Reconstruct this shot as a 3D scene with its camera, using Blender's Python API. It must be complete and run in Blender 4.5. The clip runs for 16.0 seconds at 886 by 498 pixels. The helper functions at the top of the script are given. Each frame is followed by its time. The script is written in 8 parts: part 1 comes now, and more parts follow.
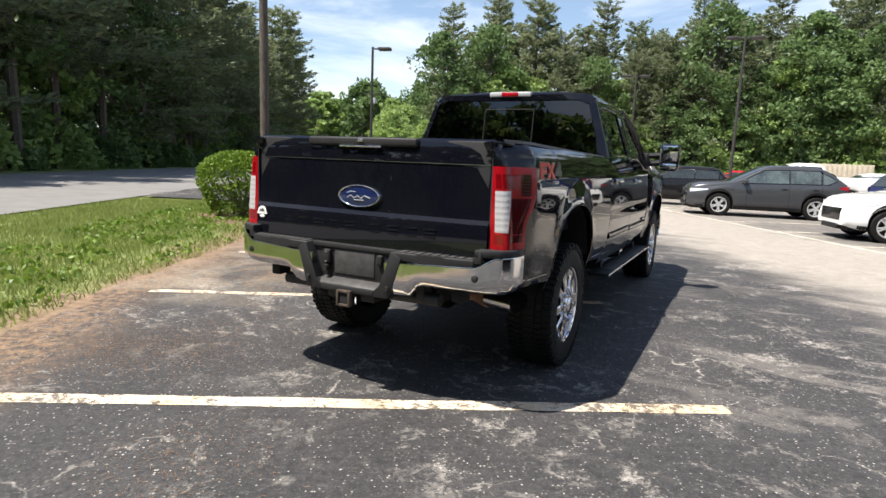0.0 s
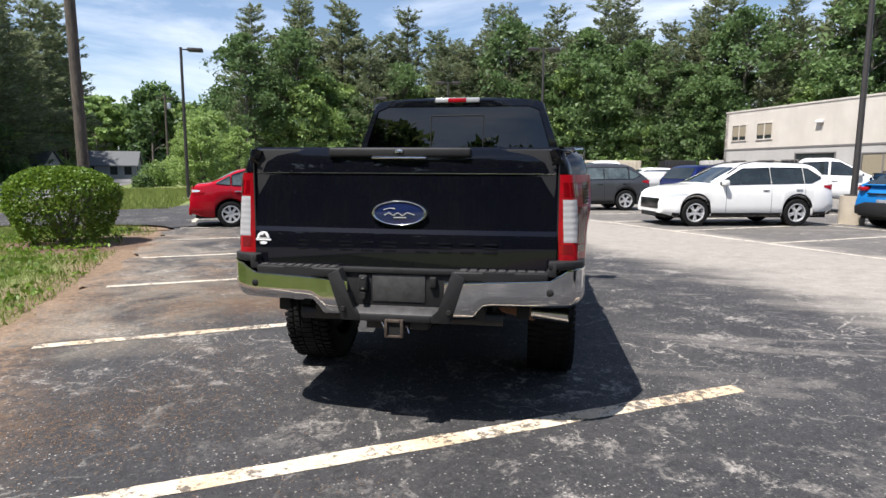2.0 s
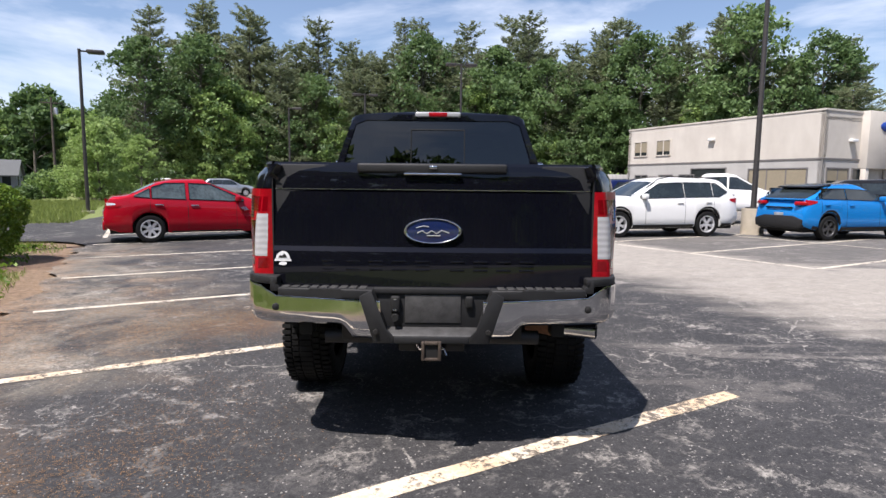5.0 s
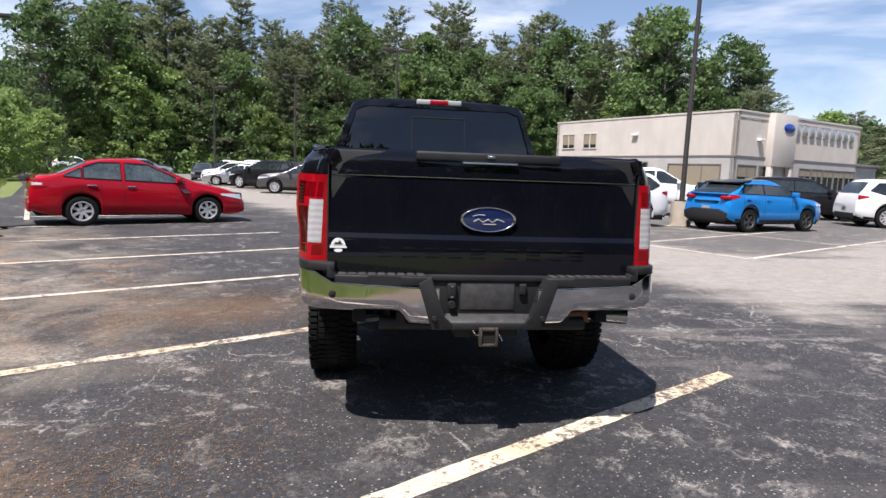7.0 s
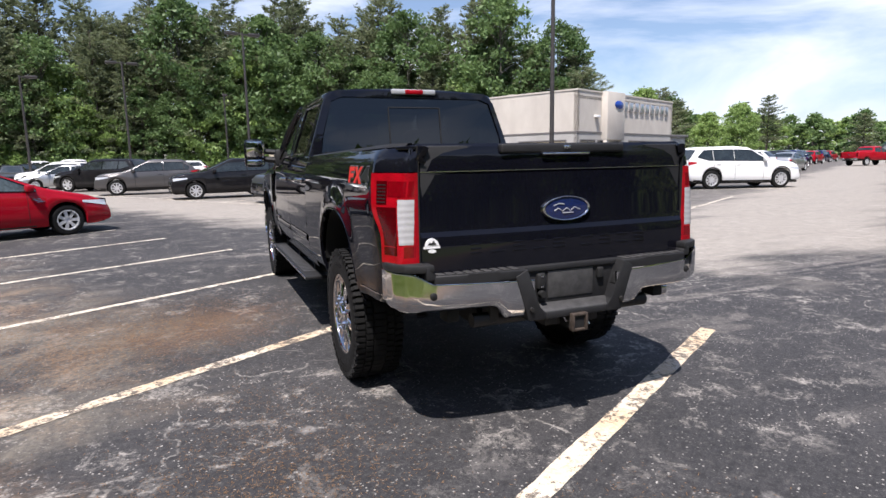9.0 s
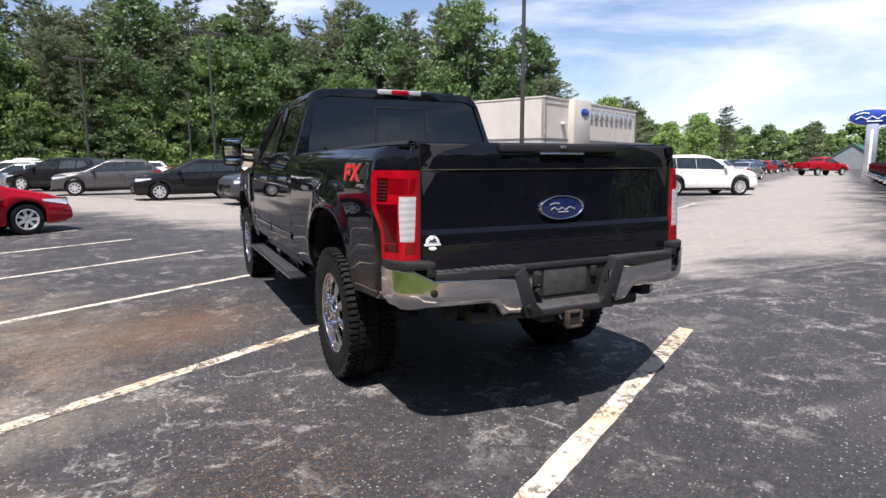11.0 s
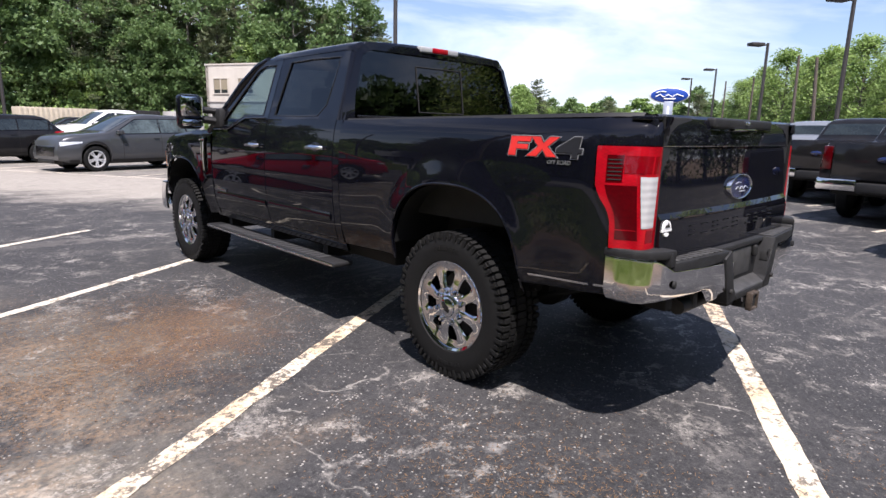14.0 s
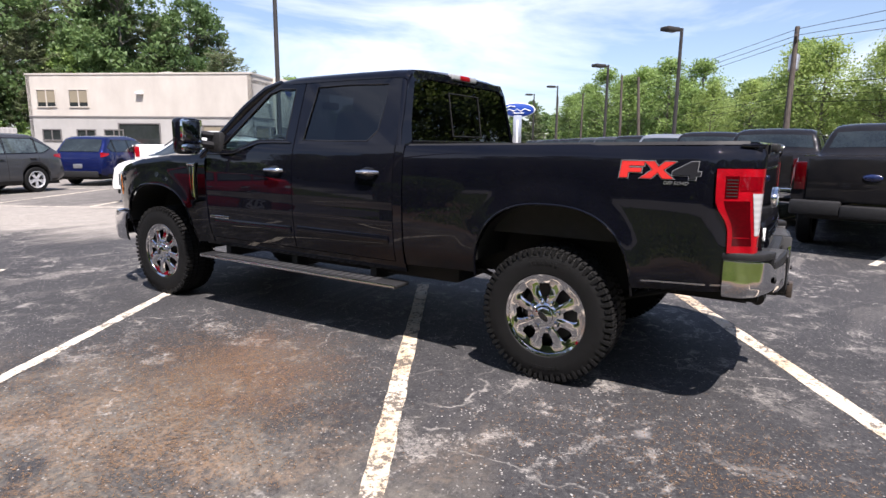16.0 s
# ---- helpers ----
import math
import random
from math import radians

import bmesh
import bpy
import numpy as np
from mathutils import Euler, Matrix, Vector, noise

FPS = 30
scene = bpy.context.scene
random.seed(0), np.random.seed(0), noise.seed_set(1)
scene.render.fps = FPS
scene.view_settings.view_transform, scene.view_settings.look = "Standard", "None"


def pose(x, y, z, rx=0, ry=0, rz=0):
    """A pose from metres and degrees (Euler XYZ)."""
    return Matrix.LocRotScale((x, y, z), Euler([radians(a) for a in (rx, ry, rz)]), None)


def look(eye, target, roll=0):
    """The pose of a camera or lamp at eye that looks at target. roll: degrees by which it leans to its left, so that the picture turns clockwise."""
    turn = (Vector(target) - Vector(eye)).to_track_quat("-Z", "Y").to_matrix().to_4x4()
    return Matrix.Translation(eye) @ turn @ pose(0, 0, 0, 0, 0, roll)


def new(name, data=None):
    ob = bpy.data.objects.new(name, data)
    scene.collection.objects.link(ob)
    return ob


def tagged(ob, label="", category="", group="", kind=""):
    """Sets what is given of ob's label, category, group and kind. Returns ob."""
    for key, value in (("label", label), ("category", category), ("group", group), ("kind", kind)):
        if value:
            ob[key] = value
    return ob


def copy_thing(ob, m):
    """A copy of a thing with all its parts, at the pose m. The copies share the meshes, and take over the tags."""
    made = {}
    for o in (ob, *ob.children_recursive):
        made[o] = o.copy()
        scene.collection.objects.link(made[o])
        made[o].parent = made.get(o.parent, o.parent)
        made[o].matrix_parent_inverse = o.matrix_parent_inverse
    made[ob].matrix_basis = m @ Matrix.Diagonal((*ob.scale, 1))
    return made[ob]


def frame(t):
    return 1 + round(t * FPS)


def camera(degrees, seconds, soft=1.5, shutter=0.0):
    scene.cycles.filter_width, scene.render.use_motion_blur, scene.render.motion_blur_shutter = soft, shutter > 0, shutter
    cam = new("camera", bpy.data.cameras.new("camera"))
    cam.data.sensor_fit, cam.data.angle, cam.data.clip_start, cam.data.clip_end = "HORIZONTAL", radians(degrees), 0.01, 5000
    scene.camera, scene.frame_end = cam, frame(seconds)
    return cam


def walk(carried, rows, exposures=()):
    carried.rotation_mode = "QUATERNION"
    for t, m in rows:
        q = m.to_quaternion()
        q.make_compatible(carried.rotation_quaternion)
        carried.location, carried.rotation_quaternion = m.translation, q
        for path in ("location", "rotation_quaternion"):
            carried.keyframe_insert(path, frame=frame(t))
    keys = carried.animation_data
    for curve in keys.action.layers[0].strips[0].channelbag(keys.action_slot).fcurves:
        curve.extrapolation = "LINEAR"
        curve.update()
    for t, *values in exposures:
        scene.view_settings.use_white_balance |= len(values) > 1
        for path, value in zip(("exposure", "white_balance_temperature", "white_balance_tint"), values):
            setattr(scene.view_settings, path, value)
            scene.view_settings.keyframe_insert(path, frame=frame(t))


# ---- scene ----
cam = camera(74.2, 16.0)
PATH = [
    (0, (2.041, -4.05, 1.417), (1.14, -2.289, 1.12), 2.3),
    (0.5, (1.696, -4.065, 1.412), (0.953, -2.234, 1.1), 2.0),
    (1, (1.391, -4.141, 1.429), (0.821, -2.246, 1.142), 1.1),
    (1.5, (1.007, -4.218, 1.436), (0.597, -2.279, 1.169), 0.3),
    (2, (0.703, -4.228, 1.419), (0.403, -2.269, 1.153), 0.3),
    (2.5, (0.44, -4.239, 1.438), (0.202, -2.271, 1.176), -0.2),
    (3, (0.183, -4.26, 1.44), (0.007, -2.282, 1.203), -0.7),
    (3.5, (0.079, -4.239, 1.446), (-0.012, -2.254, 1.222), -0.1),
    (4, (0.064, -4.227, 1.444), (0.03, -2.239, 1.233), 0.2),
    (4.2, (0.068, -4.232, 1.443), (0.046, -2.243, 1.239), 0.3),
    (6.3, (-0.262, -4.115, 1.432), (-0.163, -2.135, 1.168), 1.7),
    (6.5, (-0.388, -4.174, 1.44), (-0.246, -2.197, 1.177), 1.8),
    (7, (-0.642, -4.199, 1.432), (-0.377, -2.234, 1.172), 2.1),
    (7.5, (-0.941, -4.094, 1.441), (-0.538, -2.151, 1.186), 1.3),
    (8, (-1.318, -4.047, 1.435), (-0.812, -2.129, 1.179), 0.6),
    (8.5, (-1.626, -3.976, 1.448), (-0.988, -2.103, 1.159), -0.4),
    (9, (-1.818, -3.838, 1.468), (-1.064, -2.011, 1.162), -1.0),
    (9.2, (-1.873, -3.807, 1.471), (-1.093, -1.993, 1.153), -0.9),
    (11.3, (-2.027, -3.782, 1.43), (-1.145, -2.01, 1.144), 0.3),
    (11.5, (-2.071, -3.768, 1.425), (-1.172, -2.006, 1.126), 0.8),
    (12, (-2.255, -3.603, 1.394), (-1.317, -1.871, 1.048), 1.8),
    (12.5, (-2.491, -3.284, 1.426), (-1.477, -1.605, 1.036), 1.8),
    (13, (-2.832, -2.944, 1.422), (-1.697, -1.342, 1.038), 1.5),
    (13.5, (-3.079, -2.643, 1.457), (-1.82, -1.139, 1.066), 0.4),
    (14, (-3.279, -2.361, 1.455), (-1.93, -0.941, 1.054), 1.3),
    (14.5, (-3.613, -2.093, 1.47), (-2.187, -0.741, 1.099), 1.5),
    (15, (-3.834, -1.843, 1.471), (-2.316, -0.601, 1.08), 1.0),
    (15.5, (-4.051, -1.601, 1.507), (-2.457, -0.458, 1.113), 0.6),
    (16, (-4.401, -1.341, 1.512), (-2.726, -0.308, 1.16), 0.6),
]
walk(cam, [(t, look(eye, target, roll)) for t, eye, target, roll in PATH], [(0, 1.06, 6650, 10), (1.5, 0.83, 6350, 11), (3, 0.78, 6250, 13), (6.5, 0.69, 6250, 16), (9, 0.71, 6200, 16), (13, 0.82, 6200, 18), (16, 0.95, 6300, 18)])

# ---- world, sun ----
SUN = Vector((-0.32, -0.40, 1.0)).normalized()
world = bpy.data.worlds.new("sky")
scene.world = world
world.use_nodes = True
wt = world.node_tree
wt.nodes.clear()


wnode = wt.nodes.new
sky = wnode("ShaderNodeTexSky")
sky.sky_type, sky.sun_disc = "NISHITA", False
sky.sun_elevation = math.asin(SUN.z)
sky.sun_rotation = math.atan2(SUN.x, SUN.y)
sky.air_density, sky.dust_density, sky.ozone_density = 1.0, 0.6, 2.5
tc = wnode("ShaderNodeTexCoord")
mapping = wnode("ShaderNodeMapping")
mapping.inputs["Scale"].default_value = (1.0, 1.0, 3.6)
mapping.inputs["Rotation"].default_value = (0.12, -0.16, 0.5)
cl1 = wnode("ShaderNodeTexNoise")
cl1.inputs["Scale"].default_value, cl1.inputs["Detail"].default_value, cl1.inputs["Roughness"].default_value = 1.9, 7.0, 0.56
cl1.inputs["Distortion"].default_value = 0.6
ramp = wnode("ShaderNodeValToRGB")
ramp.color_ramp.elements[0].position, ramp.color_ramp.elements[1].position = 0.46, 0.70
ramp.color_ramp.elements[0].color, ramp.color_ramp.elements[1].color = (0.06, 0.06, 0.06, 1), (0.92, 0.92, 0.92, 1)
mixc = wnode("ShaderNodeMix")
mixc.data_type = "RGBA"
mixc.inputs[7].default_value = (8.6, 9.0, 9.6, 1)
bg = wnode("ShaderNodeBackground")
bg.inputs["Strength"].default_value = 0.086
wout = wnode("ShaderNodeOutputWorld")
wt.links.new(tc.outputs["Generated"], mapping.inputs["Vector"])
wt.links.new(mapping.outputs["Vector"], cl1.inputs["Vector"])
wt.links.new(cl1.outputs[0], ramp.inputs[0])
# the cloud thins out overhead
sepz = wnode("ShaderNodeSeparateXYZ")
fade = wnode("ShaderNodeMapRange")
fade.inputs["From Min"].default_value, fade.inputs["From Max"].default_value = 0.42, 0.75
fade.inputs["To Min"].default_value, fade.inputs["To Max"].default_value = 1.0, 0.12
thin = wnode("ShaderNodeMath")
thin.operation = "MULTIPLY"
wt.links.new(tc.outputs["Generated"], sepz.inputs[0])
wt.links.new(sepz.outputs[2], fade.inputs["Value"])
wt.links.new(ramp.outputs[0], thin.inputs[0])
wt.links.new(fade.outputs[0], thin.inputs[1])
wt.links.new(thin.outputs[0], mixc.inputs[0])
wt.links.new(sky.outputs[0], mixc.inputs[6])
wt.links.new(mixc.outputs[2], bg.inputs["Color"])
wt.links.new(bg.outputs[0], wout.inputs[0])

sun_data = bpy.data.lights.new("sun", "SUN")
sun_data.energy, sun_data.angle, sun_data.color = 5.0, radians(0.53), (1.0, 0.945, 0.86)
sun = new("sun", sun_data)
sun.matrix_world = look(SUN * 60, (0, 0, 0))

# ---- materials ----
def hexmix(c, f):
    return tuple(min(1.0, a * f) for a in c[:3]) + (1.0,)


class Nodes:
    """A small wrapper that makes node graphs short to write."""

    def __init__(self, name):
        self.mat = bpy.data.materials.new(name)
        self.mat.use_nodes = True
        self.t = self.mat.node_tree
        self.t.nodes.clear()
        self.out = self.t.nodes.new("ShaderNodeOutputMaterial")

    def n(self, kind, ins=None, operation="", use_clamp=False, interpolation_type="", data_type="", feature=""):
        node = self.t.nodes.new(kind)
        if operation:
            node.operation = operation
        if use_clamp:
            node.use_clamp = True
        if interpolation_type:
            node.interpolation_type = interpolation_type
        if data_type:
            node.data_type = data_type
        if feature:
            node.feature = feature
        for k, v in (ins or {}).items():
            self.put(node.inputs[k], v)
        return node

    def put(self, sock, v):
        if isinstance(v, bpy.types.NodeSocket):
            self.t.links.new(v, sock)
        else:
            sock.default_value = v

    def noise(self, scale, detail=4.0, rough=0.55, vec=None, distortion=0.0):
        node = self.n("ShaderNodeTexNoise", {"Scale": scale, "Detail": detail, "Roughness": rough, "Distortion": distortion})
        if vec is not None:
            self.put(node.inputs["Vector"], vec)
        return node.outputs[0]

    def coords(self, scale=(1, 1, 1), rot=(0, 0, 0), loc=(0, 0, 0), out="Object"):
        tcn = self.n("ShaderNodeTexCoord")
        m = self.n("ShaderNodeMapping", {"Vector": tcn.outputs[out], "Scale": scale, "Rotation": rot, "Location": loc})
        return m.outputs[0]

    def ramp(self, fac, a, b, ca=(0, 0, 0, 1), cb=(1, 1, 1, 1)):
        r = self.n("ShaderNodeValToRGB", {0: fac})
        r.color_ramp.elements[0].position, r.color_ramp.elements[1].position = a, b
        r.color_ramp.elements[0].color, r.color_ramp.elements[1].color = ca, cb
        return r.outputs[0]

    def math(self, op, a, b=0.0, clamp=False):
        m = self.n("ShaderNodeMath", {0: a, 1: b}, operation=op, use_clamp=clamp)
        return m.outputs[0]

    def step(self, val, lo, hi):
        m = self.n("ShaderNodeMapRange", {"Value": val, "From Min": lo, "From Max": hi}, interpolation_type="SMOOTHSTEP")
        return m.outputs[0]

    def mix(self, fac, a, b):
        m = self.n("ShaderNodeMix", {0: fac, 6: a, 7: b}, data_type="RGBA")
        return m.outputs[2]

    def bump(self, height, strength=0.2, dist=0.01):
        return self.n("ShaderNodeBump", {"Height": height, "Strength": strength, "Distance": dist}).outputs[0]

    def bsdf(self, color, rough=0.5, metal=0.0, normal=None, **extra):
        p = self.n("ShaderNodeBsdfPrincipled", {"Base Color": color, "Roughness": rough, "Metallic": metal})
        if normal is not None:
            self.put(p.inputs["Normal"], normal)
        for k, v in extra.items():
            self.put(p.inputs[k.replace("_", " ")], v)
        return p.outputs[0]

    def done(self, shader):
        self.t.links.new(shader, self.out.inputs[0])
        return self.mat


def plain(name, rgb, rough=0.5, metal=0.0, var=0.18, scale=9.0, bump=0.0, bscale=60.0, **extra):
    """A surface with mottling at two scales and a little relief."""
    g = Nodes(name)
    vec = g.coords()
    big = g.noise(scale, 5.0, 0.6, vec)
    fine = g.noise(scale * 9, 3.0, 0.6, vec)
    both = g.math("ADD", g.math("MULTIPLY", big, 0.65), g.math("MULTIPLY", fine, 0.35))
    col = g.mix(g.ramp(both, 0.3, 0.7), hexmix(rgb, 1 - var), hexmix(rgb, 1 + var))
    r = g.math("ADD", rough - 0.06, g.math("MULTIPLY", fine, 0.12))
    nor = g.bump(g.noise(bscale, 3.0, 0.6, vec), bump, 0.01) if bump else None
    return g.done(g.bsdf(col, r, metal, nor, **extra))


def paint(name, rgb, metal=0.0, rough=0.32, dust=0.06, dustcol=(0.22, 0.19, 0.15, 1), coat_ior=1.37):
    """Clear-coated car paint with a thin film of dust."""
    g = Nodes(name)
    vec = g.coords()
    d = g.ramp(g.noise(3.0, 6.0, 0.65, vec), 0.35, 0.8)
    fine = g.noise(160.0, 2.0, 0.6, vec)
    col = g.mix(g.math("MULTIPLY", d, dust), hexmix(rgb, 1.0), dustcol)
    nor = g.bump(g.noise(3.2, 1.0, 0.4, vec), 0.05, 0.02)
    cr = g.math("ADD", 0.02, g.math("MULTIPLY", g.math("MULTIPLY", d, fine), dust * 1.2))
    return g.done(g.bsdf(col, rough, metal, nor, Coat_Weight=1.0, Coat_Roughness=cr, Coat_IOR=coat_ior, Specular_IOR_Level=0.0))


def glass(name, tint, base=0.07, rough=0.0):
    """A thin pane: tinted see-through, with the gloss that grows at grazing angles."""
    g = Nodes(name)
    tr = g.n("ShaderNodeBsdfTransparent", {"Color": tint})
    gl = g.n("ShaderNodeBsdfGlossy", {"Color": (1, 1, 1, 1), "Roughness": rough})
    lw = g.n("ShaderNodeLayerWeight", {"Blend": 0.5})
    f = g.math("ADD", base, g.math("MULTIPLY", g.math("POWER", lw.outputs["Facing"], 5.0), 0.9), True)
    mx = g.n("ShaderNodeMixShader", {0: f})
    g.t.links.new(tr.outputs[0], mx.inputs[1])
    g.t.links.new(gl.outputs[0], mx.inputs[2])
    return g.done(mx.outputs[0])


def leafy(name, dark, light, trans=0.3, rough=0.55):
    g = Nodes(name)
    rnd = g.n("ShaderNodeNewGeometry").outputs["Random Per Island"]
    ob = g.n("ShaderNodeObjectInfo").outputs["Random"]
    vec = g.coords()
    patch = g.noise(0.35, 3.0, 0.5, vec)
    f = g.math("ADD", g.math("MULTIPLY", rnd, 0.5), g.math("ADD", g.math("MULTIPLY", patch, 0.5), g.math("MULTIPLY", g.math("SUBTRACT", ob, 0.5), 0.35)))
    col = g.mix(f, dark, light)
    p = g.n("ShaderNodeBsdfPrincipled", {"Base Color": col, "Roughness": rough})
    p.inputs["Specular IOR Level"].default_value = 0.35
    tl = g.n("ShaderNodeBsdfTranslucent", {"Color": g.mix(0.5, col, light)})
    mx = g.n("ShaderNodeMixShader", {0: trans})
    g.t.links.new(p.outputs[0], mx.inputs[1])
    g.t.links.new(tl.outputs[0], mx.inputs[2])
    return g.done(mx.outputs[0])


STALL = radians(30.3)
DU = Vector((math.cos(STALL), math.sin(STALL), 0))
DV = Vector((-math.sin(STALL), math.cos(STALL), 0))


def uv(u, v, z=0.0):
    """A place from the lot's own grid: u along the stall lines, v across them."""
    p = DU * u + DV * v
    return Vector((p.x, p.y, z))


def asphalt():
    g = Nodes("worn_asphalt")
    vec = g.coords(rot=(0, 0, -STALL))
    sep = g.n("ShaderNodeSeparateXYZ", {0: vec})
    u, v = sep.outputs[0], sep.outputs[1]
    wob = g.math("MULTIPLY", g.math("SUBTRACT", g.noise(0.32, 5.0, 0.62, vec), 0.5), 3.4)
    streakv = g.coords(scale=(0.35, 1.6, 1), rot=(0, 0, -STALL))
    streak = g.noise(0.9, 6.0, 0.68, streakv, 0.5)
    wob2 = g.math("ADD", wob, g.math("MULTIPLY", g.math("SUBTRACT", streak, 0.5), 3.6))
    uu = g.math("ADD", u, wob2)
    vv = g.math("ADD", v, wob2)
    lane = g.math("MULTIPLY", g.step(uu, 4.0, 5.9), g.step(g.math("ADD", vv, g.math("MULTIPLY", g.step(u, 4.5, 9.0), 2.3)), -1.8, 0.4))
    east = g.math("MULTIPLY", g.step(uu, 8.5, 9.6), g.step(vv, 1.2, 2.4))
    far = g.step(v, 9.0, 16.0)
    east = g.math("MULTIPLY", east, g.math("SUBTRACT", 1.0, g.math("MULTIPLY", far, 0.45)))
    lane = g.math("MULTIPLY", lane, g.math("SUBTRACT", 1.0, g.math("MULTIPLY", east, 0.72)))
    big = g.noise(0.8, 6.0, 0.62, vec)
    mid = g.noise(5.0, 5.0, 0.65, vec)
    grit = g.noise(140.0, 2.0, 0.7, vec)
    speck = g.n("ShaderNodeTexVoronoi", {"Vector": vec, "Scale": 95.0}).outputs["Color"]
    sealed = g.mix(g.ramp(big, 0.3, 0.72), (0.013, 0.013, 0.015, 1), (0.040, 0.038, 0.039, 1))
    sealed = g.mix(g.math("MULTIPLY", g.ramp(grit, 0.48, 0.72), 0.7), sealed, (0.085, 0.082, 0.08, 1))
    sealed = g.mix(g.math("MULTIPLY", g.ramp(g.noise(38.0, 6.0, 0.8, vec), 0.53, 0.62), 0.5), sealed, (0.115, 0.108, 0.103, 1))
    sealed = g.mix(g.math("MULTIPLY", g.ramp(g.noise(17.0, 7.0, 0.8, vec), 0.54, 0.44), 0.55), sealed, (0.008, 0.008, 0.009, 1))
    worn = g.mix(g.ramp(mid, 0.3, 0.75), (0.24, 0.215, 0.185, 1), (0.37, 0.335, 0.29, 1))
    worn = g.mix(g.math("MULTIPLY", g.ramp(speck, 0.2, 0.9), 0.3), worn, (0.17, 0.155, 0.14, 1))
    worn = g.mix(g.math("MULTIPLY", g.ramp(streak, 0.56, 0.74), 0.7), worn, (0.19, 0.175, 0.158, 1))
    worn = g.mix(g.math("MULTIPLY", g.ramp(g.noise(30.0, 6.0, 0.8, vec), 0.52, 0.62), 0.5), worn, (0.12, 0.11, 0.10, 1))
    col = g.mix(lane, sealed, worn)
    # scuffs where the sealer has worn off, and streaks of grey
    sc = g.noise(2.6, 10.0, 0.80, vec, 0.35)
    zone = g.ramp(g.noise(0.55, 4.0, 0.6, vec, 0.4), 0.42, 0.60)
    fleck = g.noise(26.0, 6.0, 0.75, vec)
    scm = g.math("MULTIPLY", g.ramp(sc, 0.54, 0.575), g.math("MULTIPLY", zone, g.ramp(fleck, 0.38, 0.58)))
    col = g.mix(g.math("MULTIPLY", scm, 0.62), col, (0.38, 0.35, 0.315, 1))
    # long pale streaks where traffic has turned off the lane
    st = g.noise(1.1, 8.0, 0.72, g.coords(scale=(0.32, 1.5, 1), rot=(0, 0, -STALL - 0.5)), 0.9)
    stm = g.math("MULTIPLY", g.math("MULTIPLY", g.ramp(st, 0.555, 0.61), g.step(u, -0.6, 3.0)), g.ramp(fleck, 0.3, 0.5))
    col = g.mix(g.math("MULTIPLY", stm, 0.30), col, (0.31, 0.28, 0.25, 1))
    spots = g.n("ShaderNodeTexVoronoi", {"Vector": vec, "Scale": 1.15}).outputs["Distance"]
    spm = g.math("MULTIPLY", g.math("SUBTRACT", 1.0, g.step(g.math("ADD", spots, g.math("MULTIPLY", g.math("SUBTRACT", fleck, 0.5), 0.10)), 0.035, 0.075)), g.ramp(mid, 0.45, 0.55))
    col = g.mix(g.math("MULTIPLY", spm, 0.6), col, (0.28, 0.265, 0.25, 1))
    # pale crazing
    warp = g.n("ShaderNodeVectorMath", {0: vec, 1: g.n("ShaderNodeTexNoise", {"Vector": vec, "Scale": 2.4, "Detail": 5.0}).outputs["Color"]}, operation="ADD").outputs[0]
    cr1 = g.n("ShaderNodeTexVoronoi", {"Vector": warp, "Scale": 0.75}, feature="DISTANCE_TO_EDGE").outputs[0]
    cr2 = g.n("ShaderNodeTexVoronoi", {"Vector": warp, "Scale": 3.1}, feature="DISTANCE_TO_EDGE").outputs[0]
    c1 = g.math("MULTIPLY", g.math("SUBTRACT", 1.0, g.step(cr1, 0.002, 0.016)), g.ramp(big, 0.45, 0.62))
    c2 = g.math("MULTIPLY", g.math("SUBTRACT", 1.0, g.step(cr2, 0.006, 0.045)), g.math("MULTIPLY", g.ramp(sc, 0.50, 0.58), zone))
    crack = g.math("MAXIMUM", c1, g.math("MULTIPLY", c2, 0.9))
    crack = g.math("MULTIPLY", crack, g.ramp(g.noise(9.0, 4.0, 0.7, vec), 0.4, 0.6))
    col = g.mix(g.math("MULTIPLY", crack, 0.85), col, (0.40, 0.37, 0.33, 1))
    # pale grit
    vg = g.n("ShaderNodeTexVoronoi", {"Vector": vec, "Scale": 24.0})
    pick = g.n("ShaderNodeSeparateXYZ", {0: vg.outputs["Color"]}).outputs[0]
    gritm = g.math("MULTIPLY", g.math("SUBTRACT", 1.0, g.step(vg.outputs["Distance"], 0.10, 0.17)), g.step(pick, 0.62, 0.68))
    col = g.mix(g.math("MULTIPLY", gritm, g.math("MULTIPLY", g.ramp(big, 0.35, 0.6), 0.8)), col, (0.38, 0.35, 0.32, 1))
    vs = g.n("ShaderNodeTexVoronoi", {"Vector": vec, "Scale": 44.0})
    pick2 = g.n("ShaderNodeSeparateXYZ", {0: vs.outputs["Color"]}).outputs[1]
    specks = g.math("MULTIPLY", g.math("SUBTRACT", 1.0, g.step(vs.outputs["Distance"], 0.16, 0.30)), g.step(pick2, 0.70, 0.76))
    col = g.mix(g.math("MULTIPLY", specks, g.ramp(g.noise(1.7, 5.0, 0.7, vec), 0.36, 0.62, (0.15, 0.15, 0.15, 1), (0.95, 0.95, 0.95, 1))), col, (0.42, 0.395, 0.36, 1))
